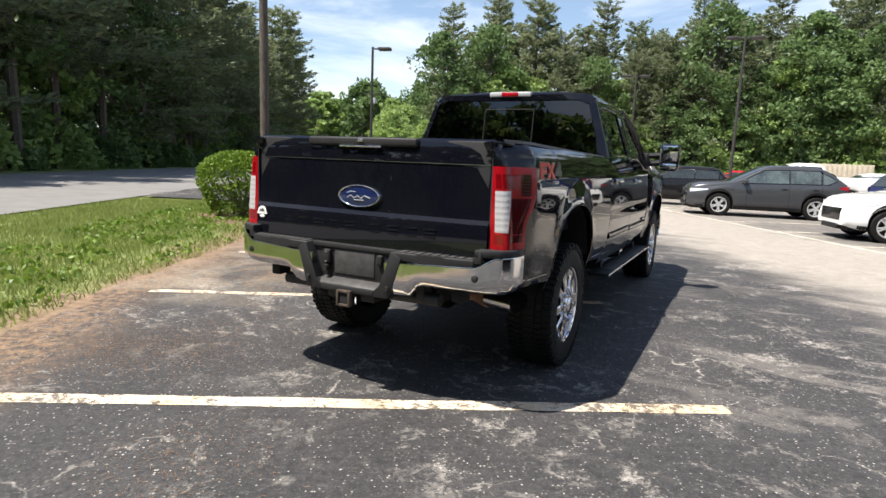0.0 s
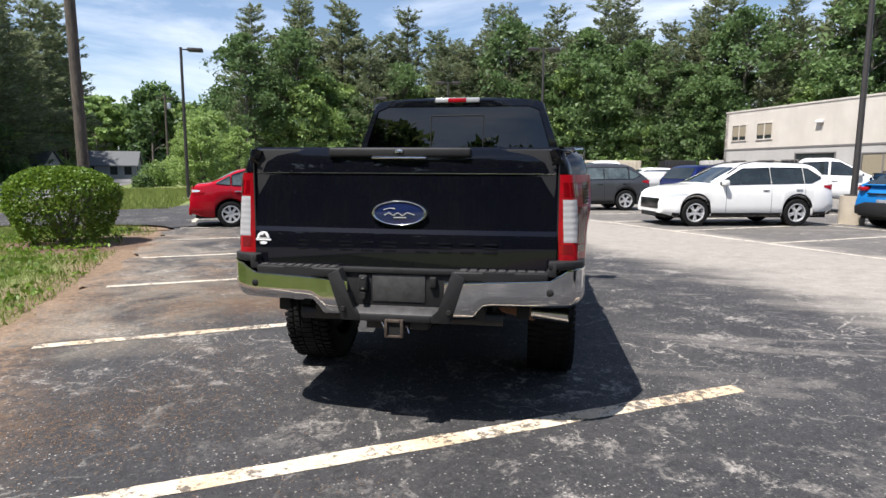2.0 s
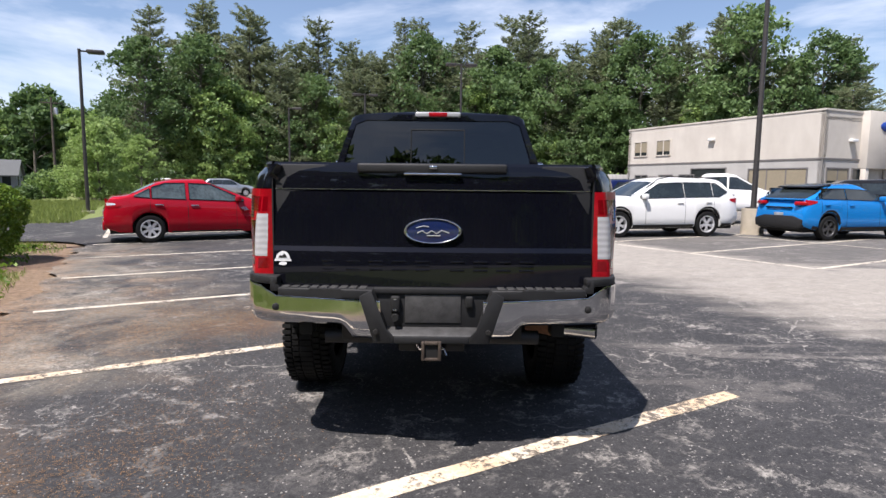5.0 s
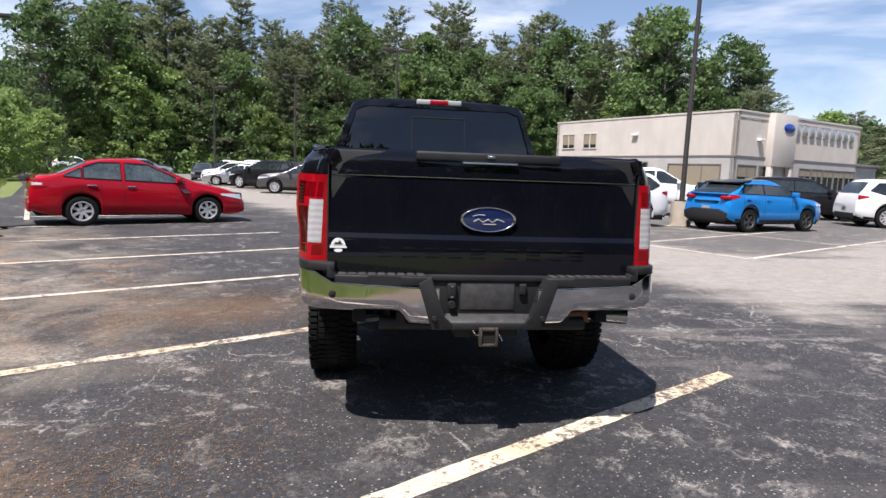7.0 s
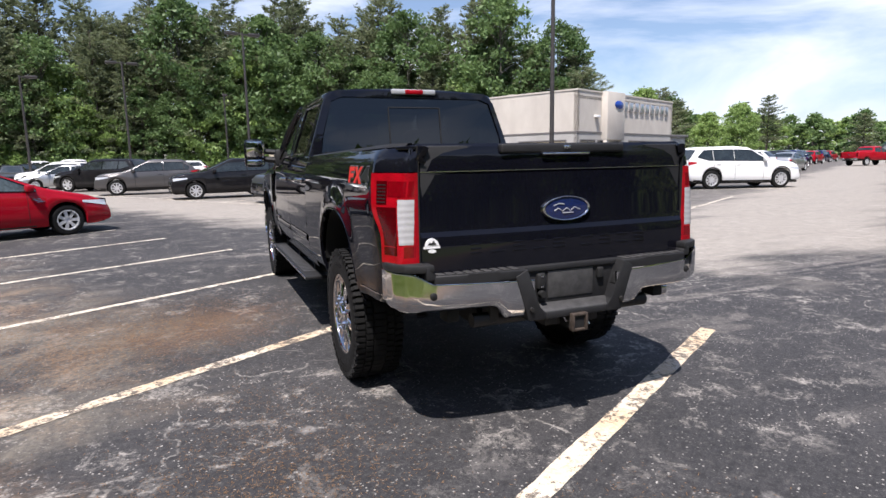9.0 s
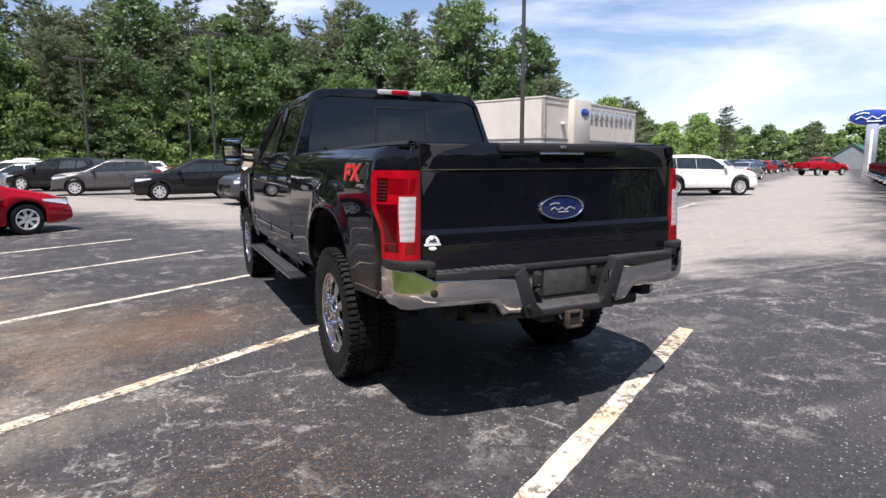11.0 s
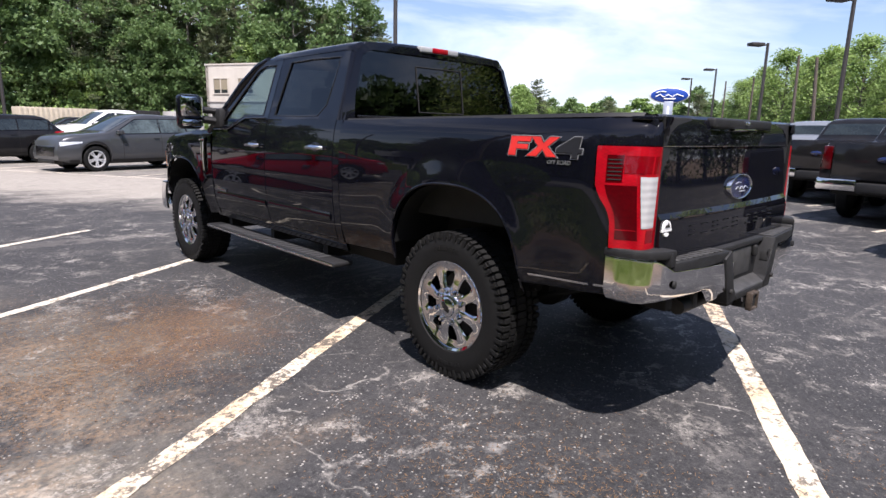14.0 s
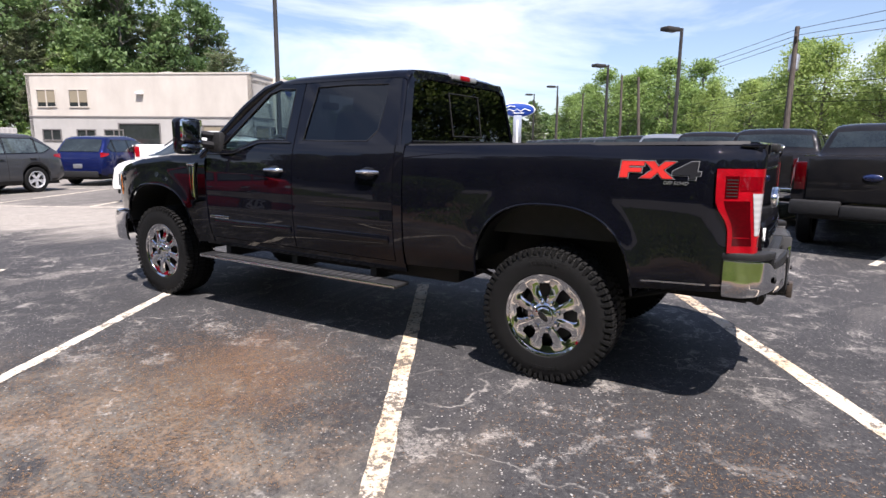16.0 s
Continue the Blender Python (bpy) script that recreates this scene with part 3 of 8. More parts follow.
sheet("road", [uv(*p) for p in ((-8.6, -160), (-8.6, 420), (-19.5, 420), (-19.5, -160))], -0.012, M_ROAD, "grey asphalt road beside the lawn", "road")
sheet("side_street", [uv(*p) for p in ((-19.4, 96), (-19.4, 103), (-80, 130), (-80, 122))], -0.014, M_ROAD, "grey asphalt side street", "road")


def stripe(u0, v0, u1, v1, width=0.10):
    """A painted bar on the lot, with slightly ragged edges."""
    a, b = Vector((u0, v0)), Vector((u1, v1))
    d = (b - a).normalized()
    nrm = Vector((-d.y, d.x))
    n = max(4, int((b - a).length / 0.12))
    rng = random.Random(int((u0 * 31 + v0 * 17) * 10))
    lo, hi = [], []
    for i in range(n + 1):
        p = a + (b - a) * i / n
        w0, w1 = width / 2 + rng.uniform(-0.007, 0.006), width / 2 + rng.uniform(-0.007, 0.006)
        q0, q1 = p - nrm * w0, p + nrm * w1
        lo.append(uv(q0.x, q0.y, 0.004))
        hi.append(uv(q1.x, q1.y, 0.004))
    return mesh_of("parking_line", lo + hi, [(i, i + 1, n + 2 + i, n + 1 + i) for i in range(n)], M_LINE if v0 < 2.0 and u0 < 0 else M_LINE_CLEAN, 0)


LINES = [(-3.0, -1.27, 1.66, -1.27, 0.128), (-2.9, 1.42, 1.75, 1.42, 0.118), (-2.75, 3.97, 1.95, 3.97, 0.10), (-2.6, 6.42, 2.15, 6.42, 0.10),
         (-2.4, 8.90, 2.3, 8.90, 0.10), (-2.25, 11.43, 2.5, 11.43, 0.10), (-2.2, 13.95, 2.6, 13.95, 0.10), (-2.0, 13.1, -1.4, 24.0, 0.11),
         (8.8, 1.86, 8.75, 34.0, 0.10), (13.9, 1.9, 13.9, 22.0, 0.10)]
LINES += [(8.86, 1.86 + 2.58 * k, 13.8, 1.86 + 2.58 * k, 0.10) for k in range(0, 9)]
LINES += [(13.96, 1.86 + 2.58 * k, 18.6, 1.86 + 2.58 * k, 0.10) for k in range(0, 4)]
LINES += [(3.2 + 3.55 * k, -4.4, 6.6 + 3.55 * k, -7.9, 0.10) for k in range(0, 12)]
for row in LINES:
    tagged(new("parking_line", stripe(*row)), "worn painted line stained yellow-brown" if row[1] < 2.0 and row[0] < 0 else "worn white painted line on the asphalt", "parking line", "stall lines", "structure")

# ---- wheels and parked vehicles ----
def tyre_bm(r, rim, width, sides=28):
    w = width / 2
    return lathe([(rim, -w * 0.80), (rim + 0.012, -w * 0.95), (r * 0.82, -w), (r * 0.95, -w * 0.93), (r, -w * 0.72), (r, w * 0.72), (r * 0.95, w * 0.93), (r * 0.82, w), (rim + 0.012, w * 0.95), (rim, w * 0.80)], sides)


def rim_bm(rim, width, spokes=10, twin=False):
    """The outer barrel lip, spokes and hub; the outside faces +x."""
    w = width / 2
    lip = lathe([(rim + 0.004, w * 0.80), (rim + 0.006, w * 0.93), (rim - 0.014, w * 0.95), (rim - 0.022, w * 0.78), (rim - 0.03, -w * 0.3)], 28)
    hub = lathe([(0.0, w * 0.72), (0.035, w * 0.72), (0.055, w * 0.68), (0.075, w * 0.62), (0.085, w * 0.3)], 12)
    bms = [lip, hub]
    for k in range(spokes):
        a = 2 * math.pi * k / spokes
        if twin:
            a += (0.16 if k % 2 else -0.16)
        t = math.pi * rim / spokes * (0.36 if not twin else 0.26)
        s = slab([(0.05, -t * 0.8), (rim - 0.012, -t), (rim - 0.012, t), (0.05, t * 0.8)], w * 0.55, w * 0.80, "yz")
        bms.append(moved(s, Matrix.Rotation(a, 4, "X")))
    return join(*bms)


def wheel(parent, x, y, r, rim, width, side, alloy, spokes=10, twin=False):
    """A wheel under a vehicle; side is +1 or -1 for the way it faces."""
    m = Matrix.Translation((x, y, r)) @ (Matrix.Identity(4) if side > 0 else Matrix.Rotation(math.pi, 4, "Z"))
    ob = part("wheel", lathe([(0.0, -width * 0.2), (rim - 0.02, -width * 0.2), (rim - 0.02, -width * 0.1), (0.0, -width * 0.05)], 24), M_CHASSIS, parent)
    ob.matrix_basis = m
    part("tyre", tyre_bm(r, rim, width), M_RUBBER, ob)
    part("rim", rim_bm(rim, width, spokes, twin), alloy, ob)
    return ob


class Shell:
    """A car body drawn by its outline from the side, its belt line and its plan."""

    def __init__(self, L, W, top, belt, sill, wheels, r, tumble=0.36, nose=0.80, tail=0.86, gap=0.055):
        self.L, self.W, self.top, self.belt, self.sill, self.wheels, self.r, self.tumble = L, W, top, belt, sill, wheels, r, tumble
        self.nose, self.tail, self.gap = nose, tail, gap

    def zt(self, y):
        return smooth_list(self.top, y, 0.07)

    def zb(self, y):
        return min(smooth_list(self.belt, y, 0.10), self.zt(y) - 0.03)

    def plan(self, y):
        h = self.L / 2
        a, end = (0.75, self.nose) if y > 0 else (0.55, self.tail)
        t = max(0.0, (abs(y) - (h - a)) / a)
        return self.W / 2 * (1 - (1 - end) * t ** 2.2)

    def z0(self, y):
        z = lerp_list(self.sill, y)
        for yw in self.wheels:
            R = self.r + self.gap
            d = abs(y - yw)
            if d < R:
                z = max(z, self.r + math.sqrt(R * R - d * d))
        return z

    def half(self, y):
        w, z0, zt, zb = self.plan(y), self.z0(y), self.zt(y), self.zb(y)
        zb = max(zb, z0 + 0.03)
        zt = max(zt, zb + 0.03)
        k = zb - z0
        low = [(w - 0.07, z0), (w - 0.015, z0 + 0.10 * k), (w, z0 + 0.34 * k), (w - 0.004, z0 + 0.62 * k), (w - 0.018, z0 + 0.84 * k), (w - 0.05, zb)]
        h = zt - zb
        crown = min(0.10, 0.5 * h)
        ze = zt - crown
        we = w - 0.05 - self.tumble * (ze - zb)
        up = [(w - 0.05 + (we - w + 0.05) * t, zb + (ze - zb) * t) for t in (0.34, 0.67, 1.0)]
        roof = [(we - 0.035, zt - crown * 0.55), (we - 0.11, zt - crown * 0.26), (we * 0.55, zt - crown * 0.08), (0.0, zt)]
        return low + up + roof

    def side(self, y, z):
        """Half width of the shell at a place along it and a height."""
        pts = self.half(y)[:9]
        return lerp_list([(b, a) for a, b in pts], z)

    def over(self, y, x):
        pts = self.half(y)[8:]
        return lerp_list([(a, b) for a, b in reversed(pts)], abs(x))

    def stations(self):
        h = self.L / 2
        ys = {round(-h + i * 0.07, 3) for i in range(int(self.L / 0.07) + 1)} | {h}
        for yw in self.wheels:
            R = self.r + self.gap
            ys |= {round(yw + R * math.sin(math.pi / 2 * k / 9), 3) for k in range(-9, 10)} | {yw - R - 0.002, yw + R + 0.002}
        return sorted(y for y in ys if -h <= y <= h)

    def body(self):
        rows = []
        for y in self.stations():
            hf = self.half(y)
            rows.append([(-a, y, b) for a, b in hf] + [(a, y, b) for a, b in reversed(hf[:-1])])
        bm = grid(rows)
        bm.verts.ensure_lookup_table()
        n = len(rows[0])
        bm.faces.new([bm.verts[i] for i in range(n)])
        bm.faces.new([bm.verts[len(rows) * n - n + i] for i in range(n)][::-1])
        return bm

    def patch(self, low, high, sgn, off=0.006, ny=10, nz=3):
        """A strip laid on the side: low and high are lists of (y, z)."""
        y0, y1 = low[0][0], low[-1][0]
        rows = []
        for i in range(ny + 1):
            y = y0 + (y1 - y0) * i / ny
            a, b = lerp_list(low, y), lerp_list(high, y)
            a, b = max(a, self.z0(y) + 0.004), max(b, self.z0(y) + 0.006)
            rows.append([(sgn * (self.side(y, a + (b - a) * j / nz) + off), y, a + (b - a) * j / nz) for j in range(nz + 1)])
        return grid(rows)

    def roofpatch(self, y0, y1, inset=0.07, off=0.008, n=6):
        rows = []
        for i in range(n + 1):
            y = y0 + (y1 - y0) * i / n
            dz = (self.zt(y + 0.02) - self.zt(y - 0.02)) / 0.04
            ln = math.sqrt(1 + dz * dz)
            we = self.half(y)[8][0] - inset
            rows.append([(we * t, y - off * dz / ln, self.over(y, we * t) + off / ln) for t in (-1, -0.6, -0.2, 0.2, 0.6, 1)])
        return grid(rows)


def vehicle(name, label, category, sh, colour, place, windows, glass_at, head, tail, clad=0.0, spokes=10, twin=False, rails=False, alloy=None, group="parked cars", seams=(), handles=(), mirror=None, rim=None, extra=None, handle_mat=None, glass_mat=None):
    """A parked car: shell, glass, lights, seams, handles, mirrors and wheels."""
    ob = thing(name, label, category, place, group)
    alloy = alloy or M_CARALLOY
    part("body", sh.body(), colour, ob, smooth=42)
    h = sh.L / 2
    part("underbody", box(-sh.W / 2 + 0.22, sh.W / 2 - 0.22, -h + 0.12, h - 0.12, 0.50 if category == "pickup" else 0.22, 0.72 if category == "pickup" else 0.62), M_CHASSIS, ob)
    for sgn in (-1, 1):
        for low, high in windows:
            part("side_window", sh.patch(low, high, sgn, 0.006), glass_mat or M_CARGLASS, ob)
            part("window_trim", tube([(sgn * (sh.side(y, z) + 0.007), y, z) for y, z in list(low) + list(reversed(high)) + [low[0]]], 0.011, 4, False), M_TRIM, ob)
        for y0, z0, y1, z1 in seams:
            part("door_gap", sh.patch([(min(y0, y1) - 0.005, z0), (max(y0, y1) + 0.005, z0)], [(min(y0, y1) - 0.005, z1), (max(y0, y1) + 0.005, z1)], sgn, 0.003, 1, 8), M_CHASSIS, ob)
        for y, z in handles:
            x = sgn * (sh.side(y, z) + 0.012)
            part("door_handle", box(x - 0.016, x + 0.016, y - 0.09, y + 0.09, z - 0.014, z + 0.014, 0.008), handle_mat or colour, ob)
        part("headlight", sh.patch(*head, sgn, 0.008, 8), M_HEAD, ob)
        part("tail_light", sh.patch(*tail, sgn, 0.008, 8), M_RED, ob)
        if clad:
            ys = [-h + 0.25, h - 0.25]
            part("cladding", sh.patch([(ys[0], 0.0), (ys[1], 0.0)], [(y, sh.z0(y) + clad) for y in [ys[0] + (ys[1] - ys[0]) * i / 70 for i in range(71)]], sgn, 0.008, 70, 2), M_PLASTIC, ob)
        if mirror:
            y, z = mirror
            x = sgn * (sh.side(y, z) + 0.10)
            part("door_mirror", box(x - 0.10, x + 0.10, y - 0.07, y + 0.07, z - 0.06, z + 0.08, 0.035), colour, ob)
        if rails:
            y0, y1 = rails
            pts = [(sgn * (sh.half(y)[8][0] - 0.06), y, sh.zt(y) + (0.0 if i in (0, 6) else 0.035) - 0.02) for i, y in enumerate([y0 + (y1 - y0) * k / 6 for k in range(7)])]
            part("roof_rail", tube(pts, 0.014, 6), M_PLASTIC, ob)
        for yw in sh.wheels:
            wheel(ob, sgn * (sh.W / 2 - 0.125), yw, sh.r, rim or sh.r * 0.66, 0.22, sgn, alloy, spokes, twin)
    for (y0, y1), inset in glass_at:
        part("windscreen" if y0 > 0 else "rear_window", sh.roofpatch(y0, y1, inset), M_CARGLASS, ob)
    wn = sh.plan(h)
    zn = sh.zt(h)
    part("grille", box(-wn * 0.72, wn * 0.72, h - 0.05, h + 0.012, 0.44, 0.72, 0.02), M_TRIM, ob)
    part("front_bumper_intake", box(-wn * 0.62, wn * 0.62, h - 0.02, h + 0.014, 0.24, 0.36, 0.02), M_PLASTIC, ob)
    wr = sh.plan(-h)
    if category != "pickup":
        part("rear_bumper", box(-wr * 0.86, wr * 0.86, -h - 0.03, -h + 0.05, 0.30, 0.50, 0.03), M_PLASTIC if clad else colour, ob)
        part("number_plate", box(-0.15, 0.15, -h - 0.012, -h + 0.01, 0.60, 0.74, 0.006), M_SILVER, ob)
    if extra:
        extra(ob, sh)
    return ob


P_WHITE = paint("pearl_white_paint", (0.74, 0.74, 0.73), 0.0, 0.35, 0.05)
P_RED = paint("red_paint", (0.36, 0.005, 0.016), 0.15, 0.3, 0.03)
P_GREY = paint("dark_grey_paint", (0.075, 0.078, 0.085), 0.5, 0.3, 0.03)
P_BLUE = paint("bright_blue_paint", (0.012, 0.22, 0.62), 0.25, 0.3, 0.03)
P_NAVY = paint("deep_blue_paint", (0.008, 0.014, 0.075), 0.4, 0.3, 0.03)
P_SILVER = paint("silver_paint", (0.48, 0.49, 0.50), 0.8, 0.35, 0.05)
P_DARK = paint("dark_paint", (0.012, 0.012, 0.014), 0.2, 0.3, 0.05)
P_TAUPE = paint("grey_brown_paint", (0.11, 0.105, 0.105), 0.5, 0.3, 0.03)


def at(x, y, heading):
    """A place on the ground, with the nose turned by heading degrees from +y towards -x."""
    return pose(x, y, 0.0, 0, 0, heading)


def by_wheels(front, rear, width, nose_side):
    """The place of a car from two wheels on one side; nose_side is +1 if those wheels are on its +x side."""
    f, r = Vector((*front, 0)), Vector((*rear, 0))
    d = (f - r).normalized()
    right = Vector((d.y, -d.x, 0))
    mid = (f + r) / 2 - right * nose_side * (width / 2 - 0.02)
    return mid, math.degrees(math.atan2(-d.x, d.y))


def suv_shell(L=4.75, W=1.90, H=1.70, wb=2.80, foh=0.95, r=0.365, hood=1.08, belt=1.08, tailz=1.08, rake=0.30, wscreen=1.30):
    """A five-door body: upright tail, long roof."""
    h = L / 2
    yf = h - foh
    yr = yf - wb
    cowl = yf - 0.42
    top = [(-h, 0.62), (-h + 0.03, tailz - 0.12), (-h + 0.09, tailz), (-h + 0.09 + rake, H - 0.10), (-h + 0.30 + rake, H - 0.03), (-0.3, H), (cowl - 0.95, H - 0.05), (cowl - 0.80, H - 0.12), (cowl + 0.08, hood + 0.03), (h - 0.45, hood - 0.04), (h - 0.14, hood - 0.12), (h - 0.04, 0.80), (h, 0.5)]
    bl = [(-h, belt + 0.02), (-0.5, belt - 0.01), (cowl, belt - 0.05), (h, 0.80)]
    sill = [(-h, 0.42), (-h + 0.3, 0.30), (yr, 0.27), (yf, 0.26), (h - 0.3, 0.26), (h, 0.34)]
    sh = Shell(L, W, top, bl, sill, (yr, yf), r)
    sh.cowl, sh.H, sh.rake, sh.beltz = cowl, H, rake, belt
    return sh


def suv(name, label, sh, colour, place, **kw):
    h, c, H, b = sh.L / 2, sh.cowl, sh.H, sh.beltz
    yb = c - 1.62
    wl = lambda y: sh.zb(y) + 0.035
    top_z = H - 0.16
    windows = [
        ([(yb + 0.015, wl(yb)), (c - 0.22, wl(c - 0.2))], [(yb + 0.015, top_z), (c - 0.86, top_z - 0.03), (c - 0.22, wl(c - 0.2) + 0.06)]),
        ([(yb - 0.895, wl(yb - 0.9)), (yb - 0.015, wl(yb))], [(yb - 0.895, top_z), (yb - 0.015, top_z)]),
        ([(-h + 0.42, wl(-h + 0.4) + 0.12), (yb - 1.1, wl(yb - 1)), (yb - 0.93, wl(yb - 0.9))], [(-h + 0.42, wl(-h + 0.4) + 0.15), (-h + 0.42 + sh.rake * 0.8, top_z - 0.02), (yb - 0.93, top_z)]),
    ]
    glass_at = [((c - 0.76, c + 0.03), 0.06), ((-h + 0.12, -h + 0.09 + sh.rake * 0.95), 0.12)]
    head = ([(h - 0.60, 0.83), (h - 0.07, 0.74)], [(h - 0.60, 0.87), (h - 0.07, 0.86)])
    tail = ([(-h + 0.05, b - 0.14), (-h + 0.36, b - 0.06)], [(-h + 0.05, b + 0.02), (-h + 0.36, b - 0.01)])
    kw.setdefault("clad", 0.09)
    kw.setdefault("seams", [(c - 0.38, 0.36, c - 0.38, b - 0.02), (yb, 0.34, yb, b), (yb - 0.92, 0.75, yb - 0.92, b)])
    kw.setdefault("handles", [(yb + 0.16, b - 0.13), (yb - 0.74, b - 0.11)])
    kw.setdefault("mirror", (c - 0.32, b + 0.04))
    return vehicle(name, label, "car", sh, colour, place, windows, glass_at, head, tail, **kw)


def sedan_shell(L=4.46, W=1.74, H=1.49, wb=2.61, foh=0.92, r=0.318, hood=0.97, belt=0.955, deck=1.07):
    h = L / 2
    yf = h - foh
    yr = yf - wb
    cowl = yf - 0.32
    top = [(-h, 0.60), (-h + 0.04, deck - 0.16), (-h + 0.14, deck), (-h + 0.46, deck + 0.02), (-h + 1.10, H - 0.09), (-h + 1.42, H - 0.02), (-0.12, H), (cowl - 1.02, H - 0.06), (cowl + 0.06, hood + 0.03), (h - 0.45, hood - 0.13), (h - 0.12, hood - 0.27), (h - 0.02, 0.60), (h, 0.46)]
    bl = [(-h, deck - 0.12), (-h + 0.6, deck - 0.06), (-0.3, belt), (cowl, belt - 0.06), (h, 0.62)]
    sill = [(-h, 0.36), (-h + 0.3, 0.26), (yr, 0.22), (yf, 0.21), (h - 0.3, 0.21), (h, 0.27)]
    sh = Shell(L, W, top, bl, sill, (yr, yf), r, tumble=0.40)
    sh.cowl, sh.H, sh.beltz = cowl, H, belt
    return sh


def sedan(name, label, sh, colour, place, **kw):
    h, c, H, b = sh.L / 2, sh.cowl, sh.H, sh.beltz
    yb = c - 1.48
    wl = lambda y: sh.zb(y) + 0.035
    top_z = H - 0.115
    windows = [
        ([(yb + 0.04, wl(yb)), (c - 0.20, wl(c - 0.2))], [(yb + 0.04, top_z), (c - 0.98, top_z - 0.02), (c - 0.20, wl(c - 0.2) + 0.05)]),
        ([(yb - 0.76, wl(yb - 0.7)), (yb - 0.04, wl(yb))], [(yb - 0.76, top_z - 0.10), (yb - 0.45, top_z), (yb - 0.04, top_z)]),
        ([(yb - 1.12, wl(yb - 1.1) + 0.02), (yb - 0.80, wl(yb - 0.8))], [(yb - 1.12, wl(yb - 1.1) + 0.04), (yb - 0.80, top_z - 0.12)]),
    ]
    glass_at = [((c - 0.95, c + 0.02), 0.06), ((-h + 0.52, -h + 1.06), 0.10)]
    head = ([(h - 0.62, 0.68), (h - 0.10, 0.58)], [(h - 0.62, 0.72), (h - 0.10, 0.70)])
    tail = ([(-h + 0.05, 0.80), (-h + 0.34, 0.84)], [(-h + 0.05, 0.98), (-h + 0.34, 0.88)])
    kw.setdefault("seams", [(c - 0.38, 0.32, c - 0.38, b - 0.03), (yb, 0.30, yb, b), (yb - 0.80, 0.62, yb - 0.80, b)])
    kw.setdefault("handles", [(yb + 0.15, b - 0.10), (yb - 0.62, b - 0.08)])
    kw.setdefault("mirror", (c - 0.34, b + 0.05))
    return vehicle(name, label, "car", sh, colour, place, windows, glass_at, head, tail, **kw)


def pickup_shell(L=5.9, W=2.0, H=1.95, wb=3.68, foh=0.96, r=0.41):
    h = L / 2
    yf = h - foh
    yr = yf - wb
    cowl = yf - 0.55
    cb = cowl - 2.25
    top = [(-h, 0.80), (-h + 0.02, 1.36), (-h + 0.06, 1.40), (cb - 0.10, 1.40), (cb - 0.05, 1.44), (cb + 0.10, H - 0.10), (cb + 0.30, H - 0.01), (0.2, H), (cowl - 0.95, H - 0.06), (cowl + 0.05, 1.30), (h - 0.40, 1.24), (h - 0.08, 1.14), (h - 0.01, 0.95), (h, 0.6)]
    bl = [(-h, 1.37), (cb, 1.34), (cowl, 1.26), (h, 1.00)]
    sill = [(-h, 0.74), (yr, 0.66), (cb, 0.56), (yf, 0.52), (h, 0.50)]
    sh = Shell(L, W, top, bl, sill, (yr, yf), r, tumble=0.32, nose=0.92, tail=0.96, gap=0.08)
    sh.cowl, sh.H, sh.beltz, sh.cb = cowl, H, 1.30, cb
    return sh


